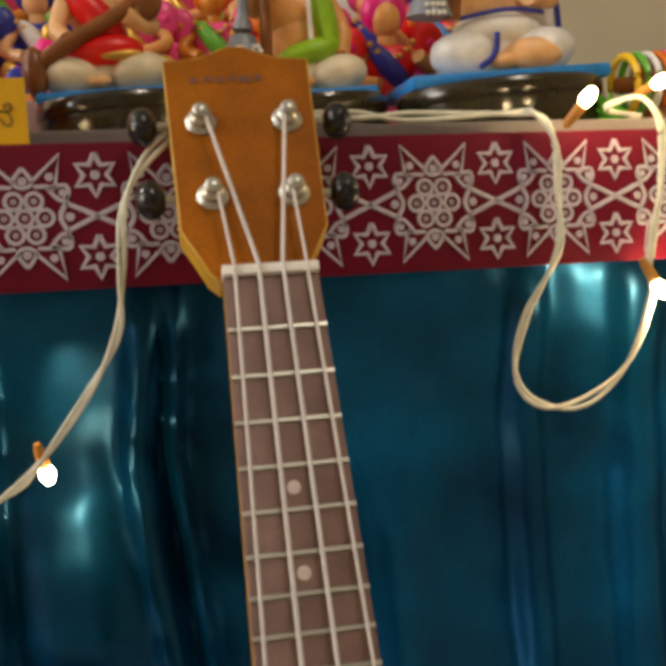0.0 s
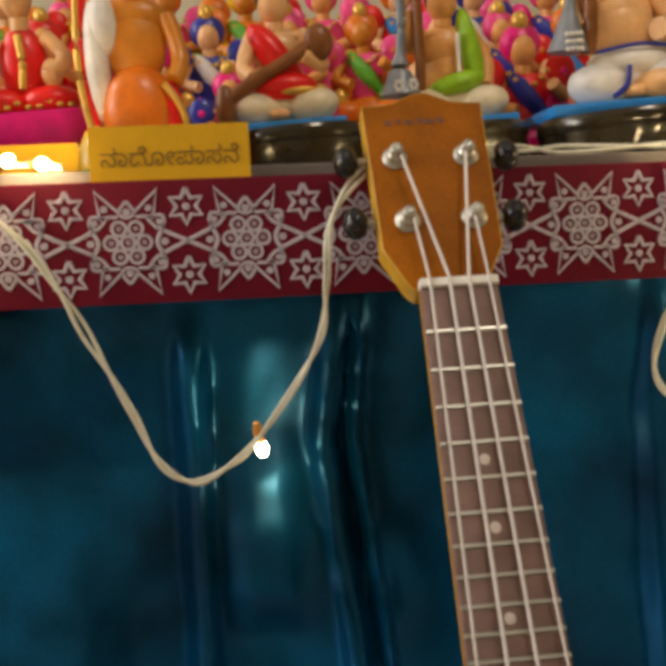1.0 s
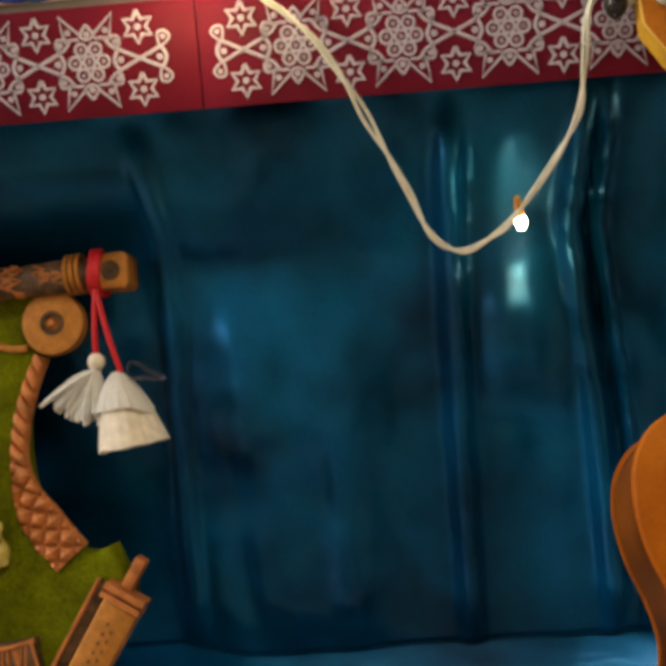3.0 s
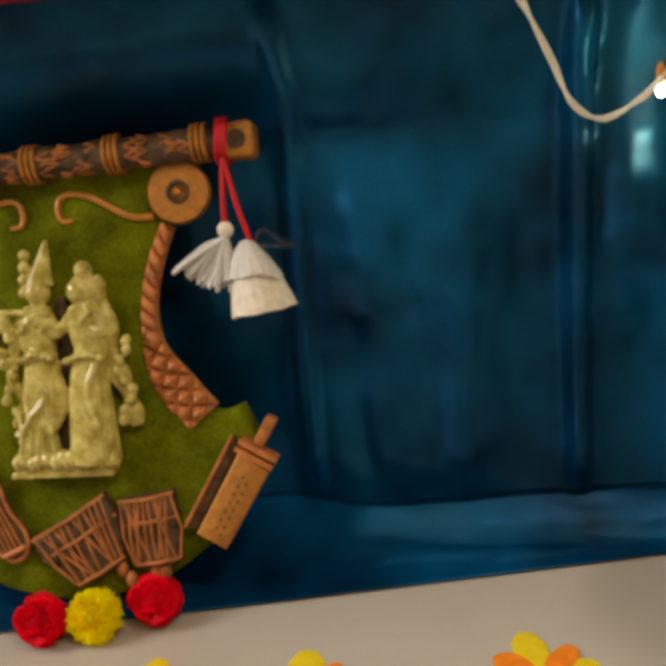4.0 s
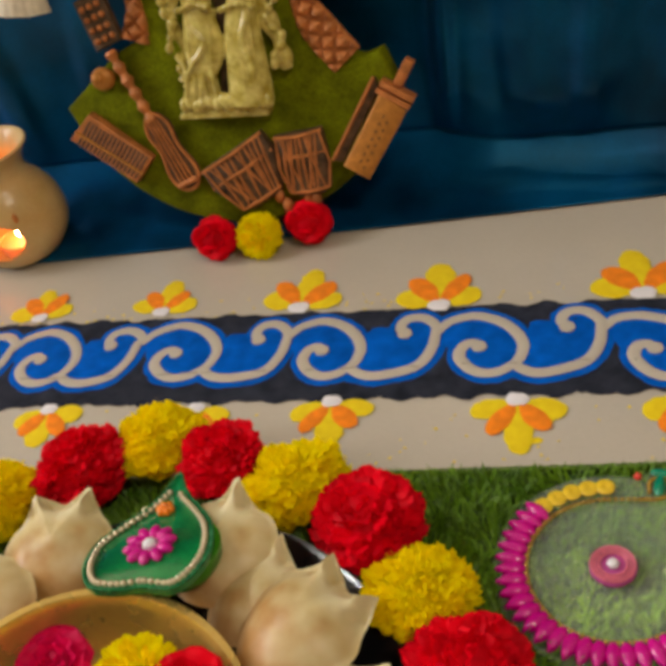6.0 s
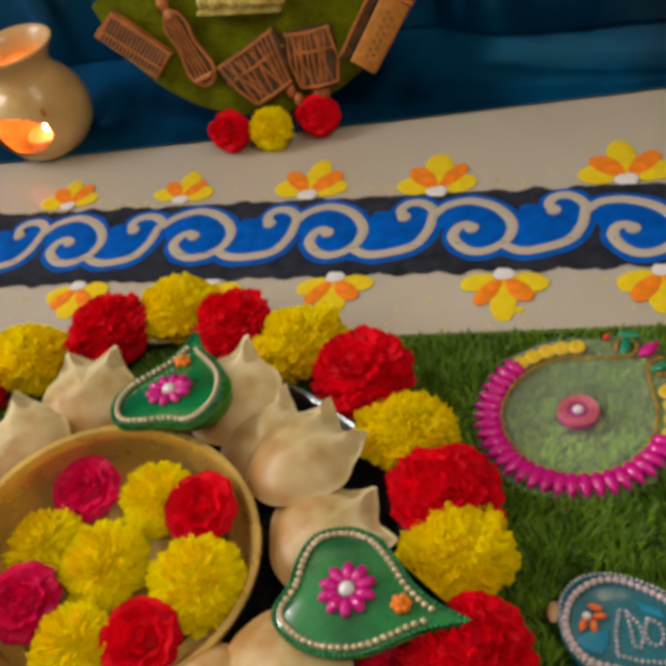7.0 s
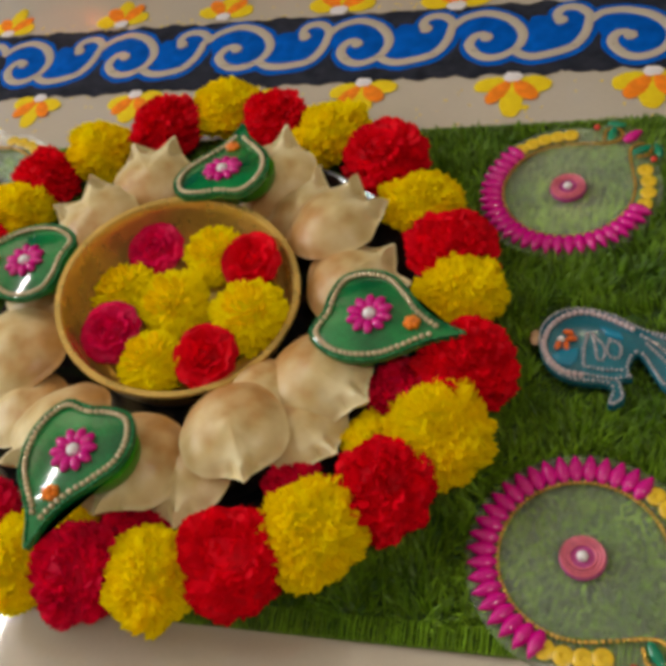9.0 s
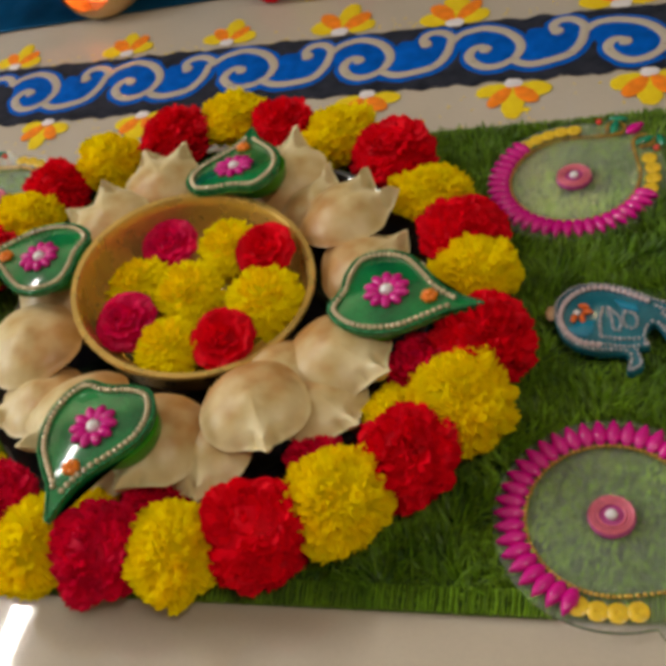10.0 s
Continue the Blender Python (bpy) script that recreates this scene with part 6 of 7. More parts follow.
# ---- jewelled acrylic coasters ----
ACRYL = material("clear_acrylic", (0.92, 0.94, 0.91), 0.14, vary=0.01, bump=0.0, through_light=0.95, ior=1.38)
GOLD_BEAD = material("gold_bead", (0.70, 0.42, 0.08), 0.28, 0.85, vary=0.1, size=200, bump=0.0)
YELLOW_DISC = material("yellow_sequin", (0.72, 0.48, 0.02), 0.35, vary=0.15, size=200, coat=0.4)
TEAL_STONE = material("emerald_stone", (0.003, 0.22, 0.12), 0.12, vary=0.15, size=150, coat=0.8)
RED_BEAD = material("red_bead", (0.7, 0.05, 0.03), 0.25, coat=0.5)
VIOLET = material("violet_thread", (0.45, 0.06, 0.26), 0.5)
ROSE_GOLD = material("pink_thread_coil", (0.70, 0.17, 0.25), 0.40, 0.25, vary=0.15, size=300)
bm = bmesh.new()
add_ball(bm, (0.0043, 0.0086, 0.0034), u=10, v=8)
for v in bm.verts:
    v.co.x *= 1 - 0.75 * max(0.0, v.co.y / 0.0086) ** 1.4
DROP_ME = mesh_from("drop_stone", bm, MAGENTA)
bm = bmesh.new()
add_lathe(bm, [(0.0052, 0.0), (0.0054, 0.0012), (0.0040, 0.0020), (0.0014, 0.0018), (0.0010, 0.0012), (0.0003, 0.0012)], 16)
SEQUIN_ME = mesh_from("sequin", bm, YELLOW_DISC)
bm = bmesh.new()
add_ball(bm, (0.0100, 0.0042, 0.0028), u=12, v=7)
LEAF_ME = mesh_from("leaf_stone", bm, TEAL_STONE)
RED_ME = bead_mesh("red_bead", 0.0030, RED_BEAD)


def coaster(m, label, spans):
    """Round clear plate with a leafy corner at +y; spans: angle ranges of drop stones and of sequins."""
    t = thing("jewelled_coaster", m, label, "coaster", "jewelled coasters on the grass mat")
    bm = bmesh.new()
    ol = [(0.0610 * math.cos(radians(a)), 0.0610 * math.sin(radians(a))) for a in range(118, 423, 6)]
    ol += [(0.034, 0.058), (0.027, 0.067), (0.014, 0.0725), (-0.010, 0.0725), (-0.022, 0.066)]
    add_slab(bm, ol, 0.0, 0.0028, 0.0005)
    p = part("plate", bm, ACRYL, t)
    p.visible_shadow = False
    for a0, a1, n, kind in spans:
        for i in range(n):
            a = radians(a0 + (a1 - a0) * i / max(1, n - 1))
            if kind == "drop":
                piece("drop_stone", DROP_ME, t, Matrix.Rotation(a - math.pi / 2, 4, "Z") @ Matrix.Translation((0, 0.0518, 0.0045)))
            else:
                piece("sequin", SEQUIN_ME, t, Matrix.Rotation(a, 4, "Z") @ Matrix.Translation((0.0520, 0, 0.0030)))
    bm = bmesh.new()
    chain = [(0.0435 * math.cos(radians(a)), 0.0435 * math.sin(radians(a))) for a in np.arange(130, 410.1, 3.6)]
    for sx in (-1, 1):
        flank = smooth_path([(sx * 0.0280, 0.0334, 0), (sx * 0.0180, 0.0420, 0), (sx * 0.0105, 0.0485, 0), (sx * 0.0060, 0.0550, 0), (sx * 0.0085, 0.0620, 0), (sx * 0.0160, 0.0630, 0), (sx * 0.0190, 0.0570, 0), (sx * 0.0150, 0.0510, 0)], 4)
        chain += [(p.x, p.y) for p in flank]
    for x, y in chain:
        add_ball(bm, (0.00135, 0.00135, 0.00135), Matrix.Translation((x, y, 0.0036)), u=6, v=4)
    part("bead_chain", bm, GOLD_BEAD, t, "fine gold bead chain")["kind"] = "stuff"
    for x, y, a, s in ((0.0130, 0.0570, 70, 0.75), (-0.0130, 0.0570, -60, 0.75), (0.0220, 0.0630, -35, 0.7), (-0.0170, 0.0655, 30, 0.7)):
        piece("leaf_stone", LEAF_ME, t, Matrix.Translation((x, y, 0.0045)) @ Matrix.Rotation(radians(a), 4, "Z") @ Matrix.Scale(s, 4))
    piece("drop_stone", DROP_ME, t, Matrix.Translation((0.000, 0.0630, 0.0052)) @ Matrix.Rotation(radians(-10), 4, "Z") @ Matrix.Scale(0.95, 4))
    for x, y in ((0.0255, 0.0545), (-0.0255, 0.0550)):
        piece("red_bead", RED_ME, t, Matrix.Translation((x, y, 0.0050)) @ Matrix.Scale(0.8, 4))
    # coiled centre
    bm = bmesh.new()
    add_lathe(bm, [(0.0120, 0.0030), (0.0120, 0.0046), (0.0100, 0.0052), (0.0005, 0.0052)], 28)
    part("centre_backing", bm, VIOLET, t)
    for r in (0.0108, 0.0090, 0.0070):
        bm = bmesh.new()
        add_tube(bm, [(r * math.cos(2 * math.pi * i / 28), r * math.sin(2 * math.pi * i / 28), 0.0058 + 0.0005 * (i % 2)) for i in range(28)], 0.00085, 5, closed=True)
        part("centre_coil", bm, ROSE_GOLD, t)
    piece("white_stone", CRYSTAL_ME, t, Matrix.Translation((0, 0, 0.0065)) @ Matrix.Scale(0.8, 4))


coaster(Matrix.Translation((0.1025, 0.2795, 0.0085)) @ Matrix.Rotation(radians(-40), 4, "Z"), "clear acrylic coaster edged with magenta stones and gold beads", ((178, 376, 27, "drop"), (132, 172, 5, "disc"), (383, 418, 4, "disc")))
coaster(Matrix.Translation((0.1295, 0.0150, 0.0080)) @ Matrix.Rotation(radians(-128), 4, "Z"), "clear acrylic coaster edged with magenta stones at the mat's corner", ((184, 376, 24, "drop"), (132, 176, 5, "disc"), (15 + 6, 52, 4, "disc")))
coaster(Matrix.Translation((-0.378, 0.293, 0.0085)) @ Matrix.Rotation(radians(40), 4, "Z"), "clear acrylic coaster edged with magenta stones beside the garland", ((165, 355, 26, "drop"), (120, 158, 5, "disc"), (10, 45, 4, "disc")))

# ---- peacock-shaped ornament ----
PEACOCK_BLUE = material("peacock_acrylic", (0.010, 0.125, 0.180), 0.15, vary=0.25, size=40, bump=0.0, coat=0.6)
BRIGHT_BLUE = material("bright_blue_acrylic", (0.004, 0.20, 0.36), 0.15, vary=0.15, size=40, coat=0.6)
SILVER_BEAD = material("silver_bead", (0.60, 0.60, 0.66), 0.25, 0.5, vary=0.1, size=300)
PINK_BEAD = material("pale_pink_pearl", (0.62, 0.50, 0.54), 0.3, vary=0.12, size=300, coat=0.5)
SKIN_BEAK = material("pale_wood_beak", (0.55, 0.35, 0.20), 0.5)


def peacock():
    t = thing("peacock_ornament", Matrix.Translation((0, 0, 0.0125)), "teal peacock-shaped acrylic ornament edged with silver beads on the mat", "ornament")
    body = [(0.0945, 0.1530), (0.0985, 0.1645), (0.1085, 0.1722), (0.1215, 0.1735), (0.1380, 0.1690), (0.1560, 0.1590), (0.1720, 0.1545), (0.2020, 0.1400), (0.2150, 0.1180), (0.2040, 0.1080), (0.1820, 0.1080), (0.1660, 0.1200), (0.1530, 0.1405),
            (0.1480, 0.1310), (0.1500, 0.1240), (0.1440, 0.1220), (0.1465, 0.1110), (0.1415, 0.1050), (0.1370, 0.1060), (0.1385, 0.1160), (0.1330, 0.1190), (0.1200, 0.1195), (0.1080, 0.1240), (0.0985, 0.1350)]
    ol = [(p.x, p.y) for p in smooth_path([(x, y, 0) for x, y in body], 5, closed=True)]
    bm = bmesh.new()
    add_slab(bm, ol, 0.0, 0.005, 0.0008)
    part("body", bm, PEACOCK_BLUE, t)
    bm = bmesh.new()
    add_slab(bm, [(0.1035, 0.1365), (0.1080, 0.1315), (0.1150, 0.1300), (0.1185, 0.1345), (0.1190, 0.1430), (0.1100, 0.1420)], 0.004, 0.0062, 0.0008)
    part("breast_patch", bm, BRIGHT_BLUE, t)
    bm = bmesh.new()
    add_slab(bm, [(0.1300, 0.1600), (0.1420, 0.1560), (0.1440, 0.1500), (0.1340, 0.1530)], 0.004, 0.0062, 0.0008)
    part("wing_patch", bm, BRIGHT_BLUE, t)
    bm = bmesh.new()
    add_ball(bm, (0.0035, 0.0060, 0.0025), Matrix.Translation((0.0932, 0.1515, 0.003)), u=10, v=6)
    part("beak", bm, SKIN_BEAK, t)
    # bead rows
    bm = bmesh.new()
    pts = [Vector((x, y, 0)) for x, y in ol]
    acc = 0.0
    for i in range(len(pts)):
        a, b = pts[i], pts[(i + 1) % len(pts)]
        seg = (b - a).length
        nrm = Vector((b.y - a.y, a.x - b.x, 0)).normalized()
        while acc < seg:
            p = a.lerp(b, acc / seg) + nrm * 0.0014
            add_ball(bm, (0.00105, 0.00105, 0.00105), Matrix.Translation((p.x, p.y, 0.0058)), u=6, v=4)
            acc += 0.0026
        acc -= seg
    part("bead_edge", bm, SILVER_BEAD, t, "fine silver beads along the edge")["kind"] = "stuff"
    row = smooth_path([(0.1215, 0.1240, 0), (0.1110, 0.1262, 0), (0.1025, 0.1345, 0), (0.0988, 0.1460, 0), (0.1020, 0.1585, 0), (0.1110, 0.1670, 0), (0.1215, 0.1692, 0), (0.1330, 0.1660, 0), (0.1430, 0.1610, 0), (0.1510, 0.1565, 0)], 4)
    me = bead_mesh("pink_bead", 0.0019, PINK_BEAD)
    acc = 0.0
    for a, b in zip(row, row[1:]):
        seg = (b - a).length
        while acc < seg:
            p = a.lerp(b, acc / seg)
            piece("pink_bead", me, t, Matrix.Translation((p.x, p.y, 0.0060)))
            acc += 0.0036
        acc -= seg
    bm = bmesh.new()
    add_ball(bm, (0.0020, 0.0036, 0.0018), u=8, v=6)
    fl = mesh_from("orange_stone", bm, material("orange_stone", (0.75, 0.14, 0.02), 0.15, coat=0.8))
    for x, y, a in ((0.1125, 0.1535, 75), (0.1145, 0.1490, 100), (0.1118, 0.1440, 10), (0.1070, 0.1440, -15)):
        piece("orange_stone", fl, t, Matrix.Translation((x, y, 0.0065)) @ Matrix.Rotation(radians(a), 4, "Z"))
    piece("white_stone", CRYSTAL_ME, t, Matrix.Translation((0.1085, 0.1490, 0.0060)) @ Matrix.Scale(0.55, 4))
    # inner bead loops of wing and tail
    bm = bmesh.new()
    loops = [[(0.1235, 0.1530), (0.1220, 0.1430), (0.1225, 0.1320)], [(0.1265, 0.1530), (0.1285, 0.1440), (0.1300, 0.1360), (0.1335, 0.1360), (0.1330, 0.1450), (0.1265, 0.1530)],
             [(0.1360, 0.1500), (0.1350, 0.1420), (0.1380, 0.1370), (0.1425, 0.1385), (0.1420, 0.1470), (0.1360, 0.1500)], [(0.1230, 0.1305), (0.1340, 0.1285), (0.1460, 0.1290)], [(0.1230, 0.1250), (0.1340, 0.1230), (0.1420, 0.1225)],
             [(0.1540, 0.1540), (0.1650, 0.1450), (0.1780, 0.1300), (0.1900, 0.1150)], [(0.1600, 0.1550), (0.1750, 0.1480), (0.1900, 0.1360), (0.2030, 0.1200)], [(0.1570, 0.1480), (0.1680, 0.1350), (0.1780, 0.1200)]]
    for lp in loops:
        path = smooth_path([(x, y, 0) for x, y in lp], 4)
        acc = 0.0
        for a, b in zip(path, path[1:]):
            seg = (b - a).length
            while acc < seg:
                p = a.lerp(b, acc / seg)
                add_ball(bm, (0.0011, 0.0011, 0.0011), Matrix.Translation((p.x, p.y, 0.0056)), u=6, v=4)
                acc += 0.0026
            acc -= seg
    part("bead_drawing", bm, SILVER_BEAD, t)["kind"] = "stuff"


peacock()

# ---- tea-light pot ----
POT = material("cream_glazed_clay", (0.66, 0.40, 0.13), 0.38, vary=0.12, size=25, bump=0.1, coat=0.25, second=(0.72, 0.52, 0.24), scatter=0.08)


def pot():
    m = Matrix.Translation((-0.3925, 0.6190, 0.0035)) @ Matrix.Diagonal((1.06, 1.06, 0.94, 1))
    t = thing("tea_light_pot", m, "cream glazed clay pot with a lit tea light inside", "tea light holder")
    bm = bmesh.new()
    prof = [(0.001, 0.0), (0.026, 0.0), (0.034, 0.006), (0.0425, 0.020), (0.0455, 0.036), (0.0435, 0.053), (0.0370, 0.068), (0.0300, 0.078), (0.0272, 0.086), (0.0290, 0.096), (0.0345, 0.105), (0.0370, 0.1085), (0.0355, 0.1105), (0.0315, 0.1065),
            (0.0262, 0.096), (0.0245, 0.086), (0.0270, 0.078), (0.0340, 0.066), (0.0405, 0.052), (0.0425, 0.036), (0.0395, 0.021), (0.031, 0.008), (0.001, 0.005)]
    prof = [(p.x, p.z) for p in smooth_path([(r, 0, z) for r, z in prof], 6)]
    segs = 144
    rings = []
    for r, z in prof:
        rings.append([bm.verts.new((r * math.cos(2 * math.pi * i / segs), r * math.sin(2 * math.pi * i / segs), z)) for i in range(segs)])

    def opening(i, z):
        a = math.degrees(2 * math.pi * (i + 0.5) / segs) - 262
        a = (a + 180) % 360 - 180
        return (a / 46) ** 2 + ((z - 0.0370) / 0.0215) ** 2 < 1
    for ra, rb, (r0, z0), (r1, z1) in zip(rings, rings[1:], prof, prof[1:]):
        for i in range(segs):
            if r0 > 0.025 and opening(i, (z0 + z1) / 2) and (z0 + z1) / 2 < 0.06:
                continue
            bm.faces.new((ra[i], ra[(i + 1) % segs], rb[(i + 1) % segs], rb[i]))
    bm.faces.new(rings[0])
    part("body", bm, POT, t)
    # slots are closed lumps; the candle's glow is put into their orange
    SLOT = material("slot_glow_clay", (0.62, 0.22, 0.05), 0.5)
    for a, z in ((-52, 0.058), (-28, 0.047), (-40, 0.040)):
        bm = bmesh.new()
        add_ball(bm, (0.0012, 0.0022, 0.0052), Matrix.Rotation(radians(a), 4, "Z") @ Matrix.Translation((0.0432, 0, z)), u=8, v=6)
        part("slot", bm, SLOT, t)
    bm = bmesh.new()
    add_lathe(bm, [(0.001, 0.0045), (0.0185, 0.0050), (0.0190, 0.0145), (0.0180, 0.0150), (0.0175, 0.0130), (0.001, 0.0128)], 28, Matrix.Translation((0.002, -0.006, 0.003)))
    tl = part("tea_light", bm, material("tea_light_wax", (0.75, 0.35, 0.16), 0.5, scatter=0.2), t)
    bm = bmesh.new()
    add_lathe(bm, [(0.0004, 0.015), (0.0019, 0.0185), (0.0022, 0.021), (0.0013, 0.026), (0.0003, 0.031)], 10, Matrix.Translation((0.002, -0.006, 0.003)))
    part("flame", bm, glow("flame", (1.0, 0.62, 0.28), 40.0), tl)
    bulb_light("tea_light_glow", m @ Vector((0.002, -0.004, 0.040)), 0.085, (1.0, 0.30, 0.07))


pot()

# ---- things on the table ----
def paint(name, colour, rough=0.38):
    return material(name, colour, rough, vary=0.16, size=70, bump=0.08, fine=300, coat=0.15)


SKIN = paint("skin_paint", (0.78, 0.35, 0.10))
SKIN_2 = paint("pale_skin_paint", (0.80, 0.44, 0.19))
SKIN_3 = paint("golden_skin_paint", (0.64, 0.22, 0.015))
P_WHITE = paint("white_gloss", (0.78, 0.73, 0.68))
P_CREAM = paint("cream_gloss", (0.76, 0.64, 0.44))
P_RED = paint("red_gloss", (0.78, 0.005, 0.004))
P_MAG = paint("magenta_gloss", (0.80, 0.002, 0.20))
P_PINK = paint("pink_gloss", (0.84, 0.060, 0.24))
P_ORANGE = paint("orange_gloss", (0.74, 0.17, 0.003))
P_YELLOW = paint("yellow_gloss", (0.82, 0.50, 0.01))
P_BLUE = paint("sky_blue_gloss", (0.02, 0.23, 0.62))
P_NAVY = paint("navy_gloss", (0.02, 0.03, 0.30))
P_GREEN = paint("green_gloss", (0.12, 0.42, 0.03))
P_LIME = paint("lime_gloss", (0.28, 0.50, 0.01))
P_BROWN = paint("brown_gloss", (0.22, 0.07, 0.012))
P_GREY = paint("grey_gloss", (0.20, 0.21, 0.24))
P_BLACK = paint("black_gloss", (0.015, 0.013, 0.013))
P_GOLD = material("gold_paint", (0.72, 0.42, 0.08), 0.3, 0.5, vary=0.15, size=120)
TIN = material("black_tin", (0.014, 0.012, 0.010), 0.18, 0.2, vary=0.4, size=18, bump=0.05, coat=0.4, second=(0.05, 0.035, 0.012))
CARD = material("orange_yellow_card", (0.70, 0.38, 0.002), 0.7, vary=0.05, size=50, bump=0.1)
INK = material("dark_ink", (0.26, 0.145, 0.02), 0.7)
PINK_CLOTH = material("dusty_pink_cloth", (0.52, 0.34, 0.30), 0.85, vary=0.12, size=25, bump=0.3, fine=900)


def top_z(x):
    return TOP - 0.0559 * x


def doll(name, label, place, w, slots, build, turn=0, kz=1.33):
    """One painted figure, a single mesh; build(add) adds its lumps, sized in units of its half width w."""
    bm = bmesh.new()

    def ball(x, y, z, rx, ry, rz, mat=0, ax=0, ay=0, az=0):
        add_ball(bm, (rx * w, ry * w, rz * w * (kz if rz > 0.15 else 1.0)), Matrix.Translation((x * w, y * w, z * w * kz)) @ pose(0, 0, 0, ax, ay, az), mat, 20, 12)

    def limb(pts, r, mat=0):
        add_tube(bm, smooth_path([Vector((p[0] * w, p[1] * w, p[2] * w * kz)) for p in pts], 6), (lambda s: r(s) * w * 1.12) if callable(r) else r * w * 1.12, 12, mat)

    def slab(x, y, z, sx, sy, sz, mat=0, bevel=0.15):
        add_box(bm, (sx * w, sy * w, sz * w * kz), Matrix.Translation((x * w, y * w, z * w * kz)), bevel * w, mat)

    build(ball, limb, slab)
    return solid(name, bm, slots, Matrix.Translation(place) @ Matrix.Rotation(radians(turn), 4, "Z"), label, "figurine", "painted dolls on the table")


def seated(ball, limb, slab, base, legs, skin, top, hair, head=True, wide=2.15, thin=False):
    slab(-0.05 if wide > 2.5 else 0, 0, 0.19 if thin else 0.13, wide, 1.35, 0.14 if thin else 0.26, base, 0.06 if thin else 0.09)
    ball(-0.52, -0.20, 0.46, 0.50, 0.42, 0.24, legs, 0, 8, 14)
    ball(0.52, -0.20, 0.46, 0.50, 0.42, 0.24, legs, 0, -8, -14)
    ball(0.0, 0.06, 0.50, 0.60, 0.44, 0.28, legs)
    ball(-0.12, -0.52, 0.36, 0.20, 0.12, 0.10, skin)
    ball(0.0, 0.10, 0.92, 0.43, 0.30, 0.46, top)
    ball(0.0, 0.10, 1.26, 0.52, 0.30, 0.32, top)
    ball(0.0, 0.10, 1.44, 0.60, 0.24, 0.14, top)
    if head:
        limb([(0, 0.08, 1.45), (0, 0.08, 1.7)], 0.15, skin)
        ball(0, 0.04, 1.88, 0.28, 0.28, 0.26, skin)
        ball(0, 0.12, 1.98, 0.31, 0.29, 0.24, hair)


def tin(x, y, w, d, h, label="glossy black oval tin serving as a doll stand"):
    t = thing("tin_box", Matrix.Translation((x, y, top_z(x))), label, "tin", "tins under the dolls")
    oval = Matrix.Diagonal((w / 2, d / 2, 1, 1))
    bm = bmesh.new()
    add_lathe(bm, [(0.02, 0.0), (0.93, 0.0), (0.98, 0.003), (0.98, h * 0.72), (0.02, h * 0.72)], 48, oval)
    part("tin_body", bm, TIN, t)
    bm = bmesh.new()
    add_lathe(bm, [(0.02, h * 0.725), (0.99, h * 0.725), (1.0, h * 0.75), (1.0, h - 0.003), (0.96, h), (0.02, h)], 48, oval)
    part("lid", bm, TIN, t)


# lute player in red on a tin
tin(0.283, 0.768, 0.096, 0.085, 0.0346)
S1 = [P_BLUE, P_CREAM, SKIN_2, P_RED, P_BROWN, P_BLACK, P_GOLD]


def b_lute(ball, limb, slab):
    seated(ball, limb, slab, 0, 1, 2, 2, 5, thin=True)
    ball(-0.06, 0.02, 1.18, 0.30, 0.36, 0.56, 3, 0, -34, 0)
    ball(-0.34, 0.04, 1.44, 0.24, 0.28, 0.20, 3)
    ball(0.05, -0.24, 0.74, 0.58, 0.30, 0.20, 3)
    ball(0.22, -0.38, 0.66, 0.42, 0.16, 0.09, 6)
    limb([(-1.05, -0.42, 0.55), (-0.55, -0.46, 0.80), (0.10, -0.44, 1.05), (0.62, -0.40, 1.28)], lambda s: 0.13 - 0.03 * s, 4)
    ball(-1.05, -0.40, 0.52, 0.20, 0.20, 0.30, 4)
    ball(0.72, -0.38, 1.28, 0.27, 0.16, 0.25, 4)
    limb([(-0.44, 0.05, 1.5), (-0.66, -0.15, 1.05), (-0.52, -0.42, 0.86)], 0.13, 2)
    limb([(0.44, 0.05, 1.5), (0.78, -0.16, 1.02), (0.40, -0.44, 1.12)], 0.13, 2)


doll("lute_player_doll", "painted seated doll in red sash playing a brown lute", (0.276, 0.785, top_z(0.283) + 0.029), 0.0365, S1, b_lute)

# drone player with grey gourd and green sash
tin(0.396, 0.785, 0.092, 0.085, 0.0349)
S2 = [P_BLUE, P_CREAM, SKIN, P_LIME, P_GREY, P_BLACK, P_WHITE, P_BROWN]


